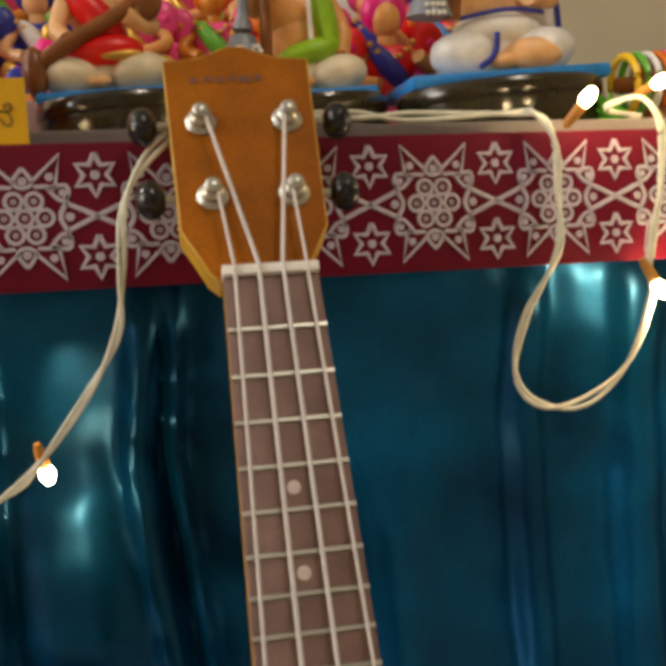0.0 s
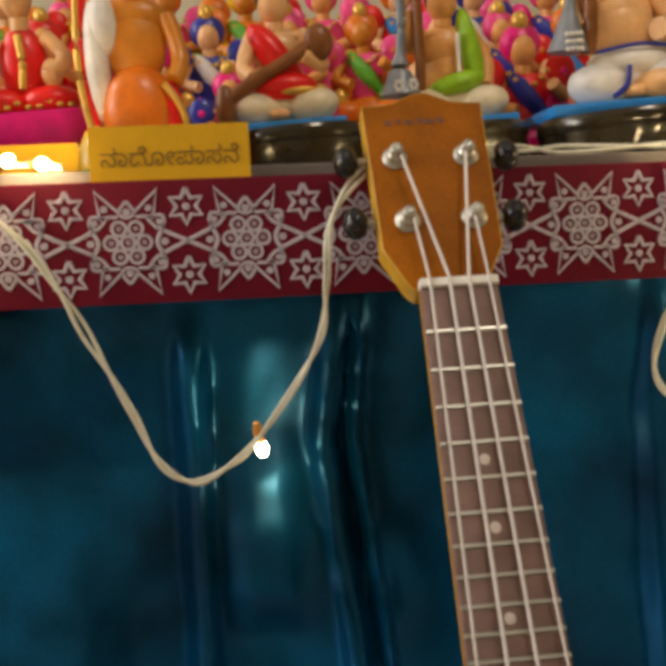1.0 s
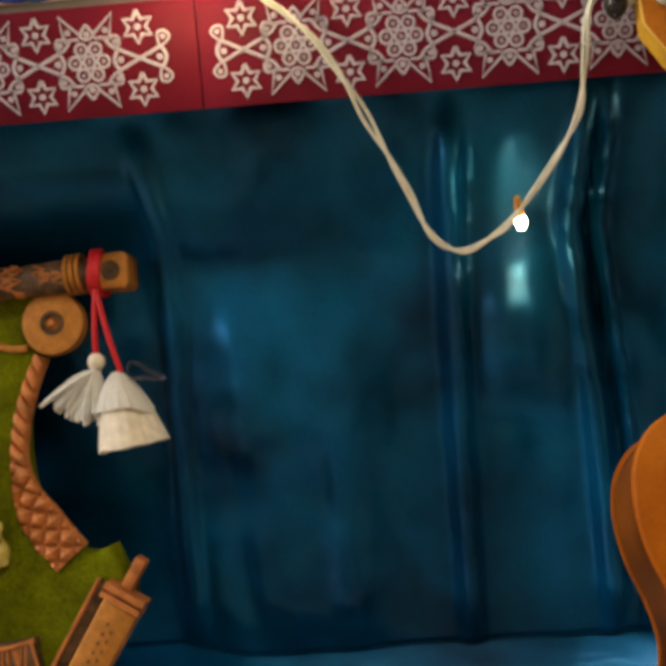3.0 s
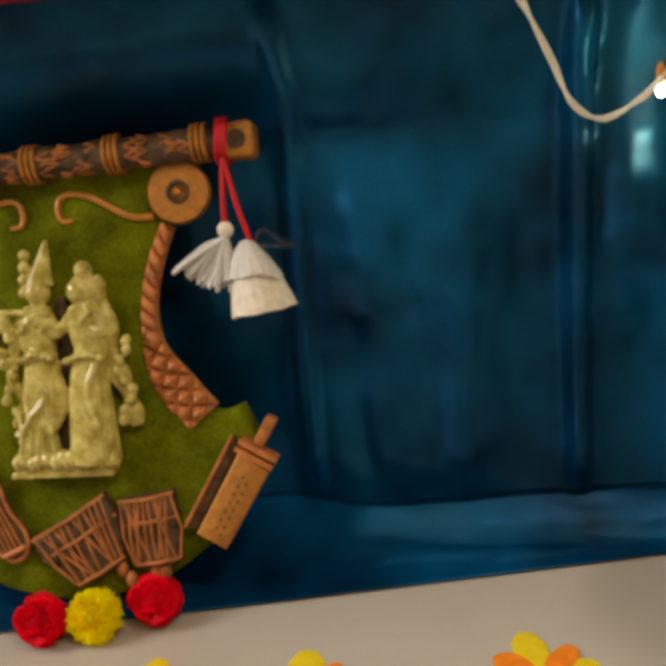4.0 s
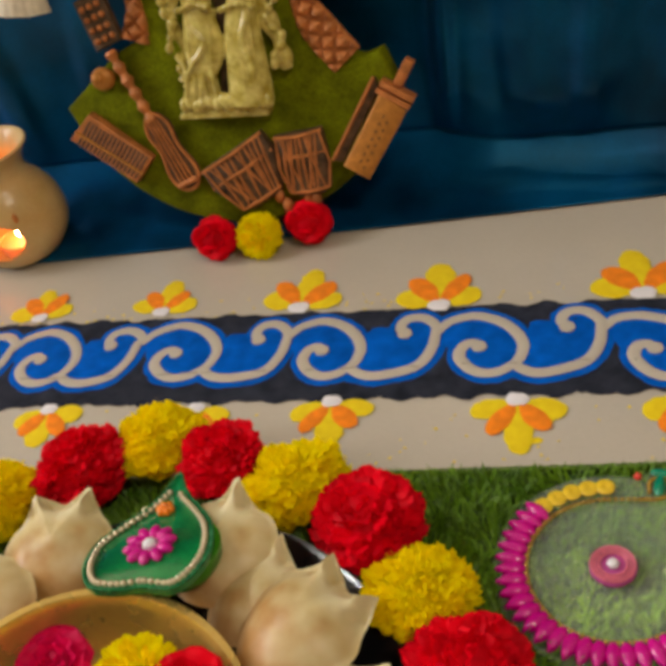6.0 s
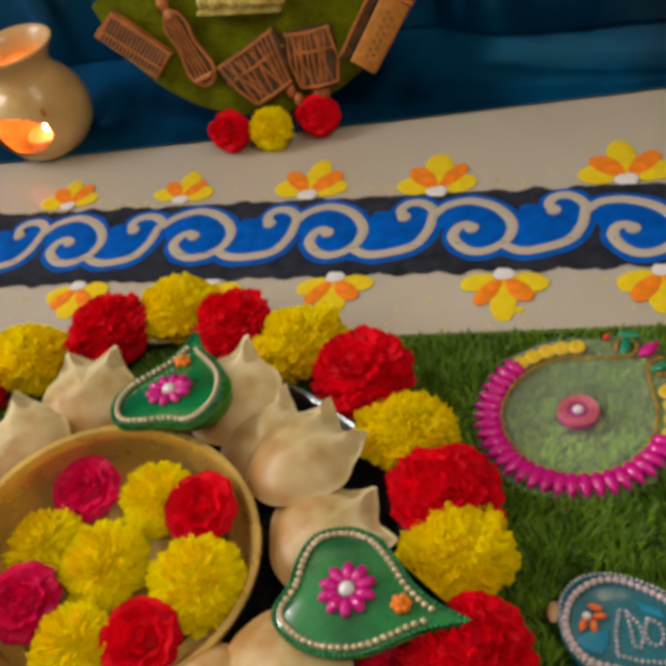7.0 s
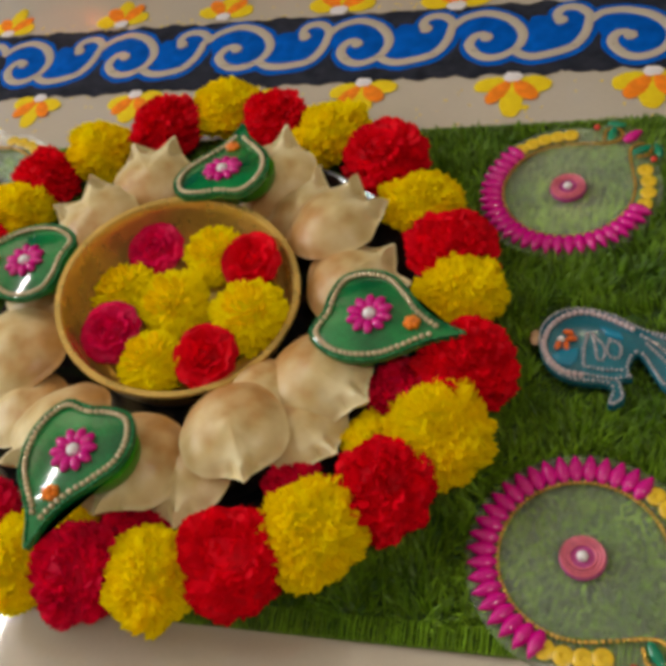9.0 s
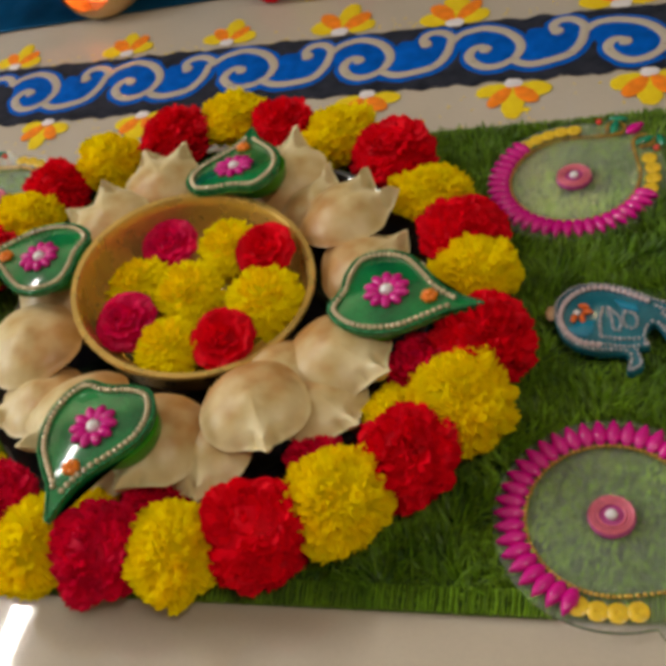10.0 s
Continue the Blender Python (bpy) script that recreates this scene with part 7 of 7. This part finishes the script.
def b_drone(ball, limb, slab):
    seated(ball, limb, slab, 0, 1, 2, 2, 5, thin=True)
    ball(0.42, -0.08, 1.15, 0.20, 0.28, 0.62, 3, 0, -8, 0)
    ball(0.10, -0.18, 0.74, 0.56, 0.34, 0.16, 3, 0, -12, 0)
    limb([(0.12, -0.32, 0.6), (0.14, -0.34, 1.4)], 0.035, 6)
    limb([(-1.0, -0.42, 0.62), (-0.97, -0.42, 1.02), (-0.88, -0.40, 1.55), (-0.82, -0.38, 2.5)], lambda s: 0.34 - 0.26 * min(1, s * 2.2), 4)
    for k in range(2):
        for j in range(6):
            a = j * math.pi / 3
            ball(-1.08 + 0.26 * k + 0.06 * math.cos(a), -0.74, 0.72 + 0.06 * math.sin(a), 0.04, 0.03, 0.04, 6)
    limb([(-0.62, -0.36, 0.62), (-0.58, -0.40, 1.3), (-0.56, -0.38, 2.5)], 0.085, 7)
    limb([(-0.42, 0.06, 1.5), (-0.72, -0.12, 1.30), (-0.76, -0.30, 1.75)], 0.12, 2)
    limb([(0.44, 0.06, 1.5), (0.70, -0.02, 1.05), (0.60, -0.25, 0.68)], 0.13, 2)
    ball(-0.84, -0.40, 1.62, 0.09, 0.08, 0.03, 6)


doll("drone_player_doll", "painted seated doll with a grey gourd and green sash", (0.396, 0.805, top_z(0.396) + 0.029), 0.0385, S2, b_drone)

# large drone player in white with blue hem
tin(0.505, 0.757, 0.126, 0.100, 0.0371)
S3 = [P_BLUE, P_WHITE, SKIN_2, P_NAVY, P_GREY, P_BLACK, P_BROWN]


def b_white(ball, limb, slab):
    seated(ball, limb, slab, 0, 1, 2, 2, 5, wide=2.75, thin=True)
    ball(0.0, 0.08, 1.0, 0.55, 0.34, 0.52, 2)
    ball(-0.02, -0.10, 0.70, 0.64, 0.36, 0.20, 1)
    limb([(-0.6, -0.30, 0.82), (0, -0.46, 0.86), (0.58, -0.30, 0.84)], 0.028, 3)
    limb([(-0.46, -0.58, 0.30), (-0.26, -0.60, 0.42), (-0.20, -0.58, 0.62)], 0.035, 3)
    ball(0.34, -0.46, 0.42, 0.44, 0.20, 0.16, 2)
    limb([(-1.02, -0.34, 0.84), (-0.98, -0.36, 1.15), (-0.92, -0.34, 1.55), (-0.88, -0.32, 2.4)], lambda s: 0.28 - 0.20 * min(1, s * 2.0), 4)
    for j in range(12):
        ball(-1.12 + 0.07 * (j % 4), -0.62, 0.84 + 0.08 * (j // 4), 0.035, 0.03, 0.035, 1)
    limb([(-0.72, -0.36, 0.80), (-0.66, -0.40, 1.3), (-0.70, -0.36, 2.4)], 0.10, 6)
    limb([(-0.5, 0.06, 1.5), (-0.80, -0.10, 1.35), (-0.72, -0.30, 1.1)], 0.13, 2)
    limb([(0.5, 0.06, 1.5), (0.78, -0.10, 1.05), (0.35, -0.40, 1.02)], 0.15, 2)
    # shawl behind with a blue edge
    ball(0.55, 0.28, 0.95, 0.48, 0.14, 0.95, 1)
    limb([(0.98, 0.20, 0.26), (1.03, 0.2, 0.9), (0.90, 0.2, 1.45), (0.55, 0.2, 1.85)], 0.035, 3)


doll("white_robed_doll", "large painted doll in white robe with blue hem playing a gourd", (0.513, 0.775, top_z(0.494) + 0.030), 0.0455, S3, b_white)

# saint in orange behind the card
S4 = [P_ORANGE, SKIN_3, P_WHITE, P_GOLD, P_RED, P_BLACK]


def b_saint(ball, limb, slab):
    slab(0, 0, 0.2, 1.9, 1.2, 0.4, 0, 0.1)
    ball(0, -0.10, 0.95, 0.78, 0.52, 0.70, 0)
    ball(-0.05, -0.35, 0.95, 0.66, 0.36, 0.62, 0)
    ball(0.62, -0.30, 0.85, 0.24, 0.24, 0.55, 4)
    limb([(0.85, -0.45, 0.30), (0.82, -0.52, 0.9), (0.50, -0.50, 1.32)], 0.07, 3)
    limb([(0.45, -0.62, 0.42), (0.70, -0.62, 0.36), (0.95, -0.5, 0.42)], 0.08, 3)
    ball(0, 0.05, 1.95, 0.62, 0.36, 0.60, 1)
    ball(0, 0.05, 2.30, 0.68, 0.32, 0.30, 1)
    limb([(-0.55, -0.2, 1.35), (0.0, -0.42, 1.30), (0.55, -0.2, 1.32)], 0.06, 4)
    ball(-0.74, -0.10, 1.70, 0.24, 0.28, 0.86, 2)
    ball(-0.56, -0.12, 2.20, 0.30, 0.30, 0.42, 2)
    limb([(-0.98, 0.0, 2.9), (-1.10, -0.12, 1.9), (-1.04, -0.22, 1.1), (-0.80, -0.34, 0.35)], 0.07, 3)
    limb([(-0.88, 0.02, 2.9), (-1.0, -0.08, 1.9), (-0.94, -0.18, 1.1), (-0.72, -0.30, 0.35)], 0.08, 4)
    limb([(0.66, 0.0, 2.3), (0.86, -0.14, 1.7), (0.70, -0.42, 1.35)], 0.16, 1)
    limb([(0, 0, 2.5), (0, 0, 2.8)], 0.2, 1)
    ball(0, -0.02, 3.05, 0.36, 0.36, 0.44, 1)
    ball(0, 0.1, 3.2, 0.40, 0.38, 0.38, 5)
    ball(-0.85, -0.40, 0.42, 0.2, 0.12, 0.08, 1)


doll("orange_robed_doll", "painted seated doll in orange robe with white shawl behind the card", (0.186, 0.735, top_z(0.186)), 0.0310, S4, b_saint, kz=1.42)

# red and magenta doll on a blue plinth
S5 = [P_BLUE, P_MAG, SKIN_2, P_RED, P_GOLD, P_BLACK, P_GREEN]


def b_red(ball, limb, slab):
    slab(0, 0, 0.16, 2.2, 1.3, 0.32, 0, 0.08)
    slab(0, 0, 0.58, 2.3, 1.3, 0.55, 1, 0.2)
    ball(-0.45, -0.2, 0.98, 0.56, 0.44, 0.22, 3)
    ball(0.45, -0.2, 0.98, 0.56, 0.44, 0.22, 3)
    ball(0, 0.1, 1.5, 0.46, 0.32, 0.6, 3)
    for k in range(10):
        ball(-0.85 + 0.19 * k, -0.58, 0.90 + 0.04 * math.sin(k * 2), 0.07, 0.05, 0.05, 4)
    ball(0.55, -0.3, 1.35, 0.2, 0.16, 0.2, 2)
    limb([(-0.46, 0, 1.9), (-0.75, -0.15, 1.5), (-0.45, -0.42, 1.25)], 0.14, 2)
    limb([(0.46, 0, 1.9), (0.78, -0.15, 1.55), (0.5, -0.42, 1.32)], 0.14, 2)
    limb([(0, -0.28, 1.9), (0.05, -0.36, 1.5), (0, -0.36, 1.15)], 0.07, 4)
    limb([(0, 0.06, 2.0), (0, 0.06, 2.3)], 0.16, 2)
    ball(0, 0.02, 2.5, 0.3, 0.3, 0.36, 2)
    ball(0, 0.12, 2.65, 0.34, 0.3, 0.34, 4)
    ball(-1.05, -0.3, 0.75, 0.22, 0.18, 0.40, 6)


doll("red_robed_doll", "painted doll in red on a magenta cushion and blue plinth", (0.113, 0.770, top_z(0.11) + 0.012), 0.0340, S5, b_red)
bm = bmesh.new()
add_box(bm, (0.085, 0.05, 0.012), Matrix.Translation((0, 0, 0.006)), 0.001)
solid("small_board", bm, BOARD, Matrix.Translation((0.113, 0.770, top_z(0.113))), "small grey board lifting the red doll", "board")


def small_doll(name, label, x, y, z, w, cols, turn=0, pose_k=0):
    slots = [cols[0], cols[1], cols[2], cols[3], cols[1], P_GOLD, cols[4]]

    def b(ball, limb, slab):
        seated(ball, limb, slab, 0, 1, 2, 3, 4)
        limb([(-0.44, 0.05, 1.5), (-0.72, -0.15, 1.1), (-0.35, -0.45, 0.95)], 0.12, 2)
        limb([(0.44, 0.05, 1.5), (0.72, -0.15, 1.15), (0.40 if pose_k else 0.2, -0.45, 1.3 if pose_k else 0.95)], 0.12, 2)
        ball(0.0, -0.04, 1.16, 0.22, 0.34, 0.50, 6, 0, -35, 0)
        ball(0.55, -0.36, 0.72, 0.28, 0.22, 0.20, 6)
        ball(-0.65, -0.34, 0.72, 0.20, 0.18, 0.20, 5 if pose_k else 6)
        for k in range(7):
            ball(-0.4 + 0.13 * k, -0.26, 1.52 - 0.2 * math.sin(math.pi * k / 6), 0.055, 0.05, 0.055, 5)
        ball(0, 0.06, 2.28, 0.18, 0.18, 0.18, 5)
        ball(0, 0.12, 1.98, 0.42, 0.28, 0.30, 4)
        for sx in (-1, 1):
            ball(0.72 * sx, -0.06, 1.52, 0.32, 0.14, 0.28, 3)
            ball(0.74 * sx, -0.18, 1.50, 0.09, 0.06, 0.09, 1)
            ball(0.74 * sx, -0.02, 1.76, 0.08, 0.07, 0.08, 6)
            ball(0.60 * sx, 0.10, 0.92, 0.34, 0.22, 0.34, 1)
    return doll(name, label, (x, y, z), w, slots, b, turn)


# step behind the first row
step = solid("rear_step", (lambda b: (add_box(b, (0.70, 0.20, 0.045), Matrix.Translation((0, 0, 0.0225)), 0.002), b)[1])(bmesh.new()), PINK_CLOTH, TABLE @ Matrix.Translation((0.235, 0.305, TOP)), "dusty pink cloth-covered step behind the front dolls", "step")
solid("upper_step", (lambda b: (add_box(b, (0.70, 0.10, 0.04), Matrix.Translation((0, 0, 0.02)), 0.002), b)[1])(bmesh.new()), PINK_CLOTH, TABLE @ Matrix.Translation((0.238, 0.355, TOP + 0.0452)), "dusty pink cloth-covered upper step behind the small dolls", "step")
small_doll("magenta_doll", "small painted doll with magenta seat and navy lap", 0.243, 0.850, top_z(0.24) + 0.0, 0.030, (P_BLUE, P_MAG, SKIN, P_NAVY, P_PINK))
small_doll("magenta_doll", "painted doll on magenta cushion with navy blue lap", 0.462, 0.838, top_z(0.46) + 0.004, 0.0375, (P_BLUE, P_MAG, SKIN, P_RED, P_NAVY), pose_k=1)
ROW = [(0.035, (P_ORANGE, P_YELLOW, SKIN_3, P_ORANGE, P_GREEN)), (0.105, (P_PINK, P_RED, SKIN, P_RED, P_YELLOW)), (0.170, (P_GREEN, P_PINK, SKIN_2, P_MAG, P_NAVY)), (0.232, (P_PINK, P_NAVY, SKIN_2, P_NAVY, P_WHITE)),
       (0.295, (P_MAG, P_PINK, SKIN, P_PINK, P_GOLD)), (0.355, (P_YELLOW, P_ORANGE, SKIN_3, P_PINK, P_GREEN)), (0.415, (P_RED, P_PINK, SKIN_2, P_ORANGE, P_GREEN)), (0.470, (P_MAG, P_PINK, SKIN, P_MAG, P_NAVY)), (0.525, (P_RED, P_ORANGE, SKIN_2, P_RED, P_BLUE))]
for i, (x, cols) in enumerate(ROW):
    small_doll("small_doll", "small brightly painted doll in the crowded rear row", x, 0.905 + 0.008 * (i % 2), top_z(x) + 0.045, 0.0335, cols, turn=8 * math.sin(i * 2.2), pose_k=i % 2)
for i in range(9):
    x, cols = -0.005 + 0.068 * i, ROW[(i * 4 + 2) % 9][1]
    small_doll("small_doll", "small brightly painted doll at the back of the step", x, 0.990, top_z(x) + 0.085, 0.036, cols, turn=-8 * math.sin(i * 1.7), pose_k=(i + 1) % 2)

solid("top_step", (lambda b: (add_box(b, (0.70, 0.09, 0.085), Matrix.Translation((0, 0, 0.0425)), 0.002), b)[1])(bmesh.new()), PINK_CLOTH, TABLE @ Matrix.Translation((0.238, 0.4515, TOP)), "dusty pink cloth-covered top step at the back", "step")
for i in range(9):
    x, cols = -0.035 + 0.069 * i, ROW[(i * 5 + 3) % 9][1]
    small_doll("small_doll", "small brightly painted doll on the top step", x, 1.072, top_z(x) + 0.086, 0.0385, cols, turn=6 * math.sin(i * 1.3), pose_k=i % 2)


# name cards
def card(x, y, w, h, label, lean, drop=0.0, text=None):
    t = thing("name_card", Matrix.Translation((x, y, top_z(x) - drop)) @ pose(0, 0, 0, 0, SLOPE * 0.9, 0), label, "name card", "name cards on the table edge")
    bm = bmesh.new()
    add_box(bm, (w, 0.0006, h), Matrix.Translation((0, 0, h / 2)))
    part("front_flap", bm, CARD, t, m=pose(0, 0, 0, -lean, 0, 0))
    bm = bmesh.new()
    add_box(bm, (w, 0.0006, h), Matrix.Translation((0, 0, h / 2)))
    part("rear_flap", bm, CARD, t, m=Matrix.Translation((0, 2 * h * math.sin(radians(lean)), 0)) @ pose(0, 0, 0, lean, 0, 0))
    if text:
        cu = bpy.data.curves.new("lettering", "FONT")
        cu.body, cu.size, cu.align_x, cu.align_y, cu.extrude = text, h * 0.40, "CENTER", "CENTER", 0.0001
        tmp = new("lettering_source", cu)
        bpy.context.view_layer.update()
        me = bpy.data.meshes.new_from_object(tmp.evaluated_get(bpy.context.evaluated_depsgraph_get()))
        bpy.data.objects.remove(tmp)
        me.materials.append(INK)
        ob = new("lettering", me)
        ob.parent = t
        ob.matrix_local = pose(0, 0, 0, -lean, 0, 0) @ Matrix.Translation((0, -0.0006, h * 0.46)) @ pose(0, 0, 0, 90, 0, 0)
    return t


card(0.2040, 0.6190, 0.0790, 0.0300, "orange-yellow folded card with handwritten dark lettering on the table edge", 2, 0.0090, "\u0ca8\u0cbe\u0ca6\u0ccb\u0caa\u0cbe\u0cb8\u0ca8\u0cc6")
card(0.1160, 0.660, 0.0760, 0.0190, "plain orange-yellow folded card behind the lit bulbs", 12)

# small green-yellow cone between the cards, rope, red cone and patterned tin
bm = bmesh.new()
add_lathe(bm, [(0.016, 0.0), (0.0155, 0.006), (0.0135, 0.0065), (0.013, 0.016), (0.007, 0.028), (0.001, 0.031)], 24)
for f in bm.faces:
    f.material_index = 0 if f.calc_center_median().z > 0.0062 else 1
solid("painted_stand", bm, [P_YELLOW, P_GREEN], Matrix.Translation((0.163, 0.690, top_z(0.163))), "small green and yellow painted stand between the cards", "stand")
ROPE_BLUE = material("blue_yarn", (0.03, 0.06, 0.45), 0.8, vary=0.2, size=300, bump=0.6)
ROPE_WHITE = material("white_yarn", (0.7, 0.7, 0.72), 0.8, vary=0.1, size=300, bump=0.6)
rope = thing("twisted_rope", Matrix.Identity(4), "blue and white twisted rope along the table edge", "rope")
for k, mt in ((0, ROPE_BLUE), (1, ROPE_WHITE), (2, ROPE_BLUE)):
    bm = bmesh.new()
    pts = []
    for i in range(160):
        x = -0.35 + 0.43 * i / 159
        a = i * 0.42 + k * 2.1
        pts.append((x, 0.628 + 0.0016 * math.cos(a), top_z(x) + 0.0036 + 0.0016 * math.sin(a)))
    add_tube(bm, pts, 0.0016, 6)
    part("strand", bm, mt, rope)
bm = bmesh.new()
add_lathe(bm, [(0.018, 0.0), (0.017, 0.006), (0.008, 0.020), (0.005, 0.034), (0.001, 0.04)], 28)
solid("red_cone", bm, P_RED, Matrix.Translation((0.030, 0.662, top_z(0.03))), "glossy red cone-shaped ornament near the rope", "ornament")
for x, y, h in ((0.000, 0.700, 0.045), (-0.075, 0.690, 0.05), (-0.16, 0.700, 0.045), (0.060, 0.705, 0.04)):
    t = thing("patterned_tin", Matrix.Translation((x, y, top_z(x))), "round gold and brown patterned tin on the table", "tin", "patterned tins")
    bm = bmesh.new()
    add_lathe(bm, [(0.001, 0.0), (0.030, 0.0), (0.031, 0.002), (0.031, h - 0.002), (0.029, h), (0.001, h)], 36)
    part("tin_body", bm, P_GOLD, t)
    for j in range(3):
        bm = bmesh.new()
        add_lathe(bm, [(0.0312, 0.008 + 0.011 * j), (0.0318, 0.009 + 0.011 * j), (0.0318, 0.012 + 0.011 * j), (0.0312, 0.013 + 0.011 * j)], 36, closed=True)
        part("ring", bm, P_BROWN if j % 2 else P_GREEN, t)
# bangle stand with leaves at the far end
t = thing("bangle_stand", Matrix.Translation((0.598, 0.740, top_z(0.598))), "bright bangles on a stand beside green plastic leaves", "bangle stand")
bm = bmesh.new()
add_lathe(bm, [(0.001, 0), (0.024, 0), (0.022, 0.006), (0.012, 0.012), (0.009, 0.03), (0.001, 0.032)], 24)
part("foot", bm, P_BROWN, t)
bm = bmesh.new()
add_tube(bm, [(-0.025, 0, 0.036), (0.035, 0, 0.036)], 0.005, 10)
part("bar", bm, P_BROWN, t)
for k, mt in enumerate((P_YELLOW, P_GREEN, P_WHITE, P_ORANGE, P_PINK, P_GREEN, P_YELLOW, P_PINK)):
    bm = bmesh.new()
    x = -0.020 + 0.0068 * k
    add_tube(bm, [(x, 0.017 * math.cos(2 * math.pi * i / 26), 0.036 + 0.017 * math.sin(2 * math.pi * i / 26)) for i in range(26)], 0.0022, 7, closed=True)
    part("bangle", bm, mt, t)
LEAF_G = paint("leaf_green_plastic", (0.14, 0.52, 0.03))
for k in range(11):
    a = radians(100 + 17 * k)
    bm = bmesh.new()
    q = Vector((-0.030 + 0.01 * math.cos(a * 1.3), -0.012, 0.0))
    e = q + Vector((0.026 * math.cos(a * 0.5 + 0.6), -0.008 * (k % 3), 0.022 + 0.010 * math.sin(k * 1.9) ** 2))
    pts = smooth_path([q, q.lerp(e, 0.5) + Vector((0, -0.004, 0.004)), e], 5)
    add_tube(bm, pts, lambda s: 0.0045 * math.sin(math.pi * min(0.97, 0.15 + 0.85 * s)) + 0.0003, 8, flat=0.3)
    part("leaf", bm, LEAF_G, t)

# ---- floor tiles ----
bm = bmesh.new()
add_box(bm, (0.7985, 0.7985, 0.006), None, 0.0006)
TILE_ME = mesh_from("tile", bm, TILE, smooth=False)
for i in range(-5, 6):
    for j in range(-5, 5):
        x, y = -0.52 + 0.8 * i + 0.4, 0.445 + 0.8 * j - 0.4
        if abs(x) < 3.3 and -3.3 < y < 2.3:
            piece("tile", TILE_ME, floor, floor.matrix_world.inverted() @ Matrix.Translation((x, y, -0.003)))
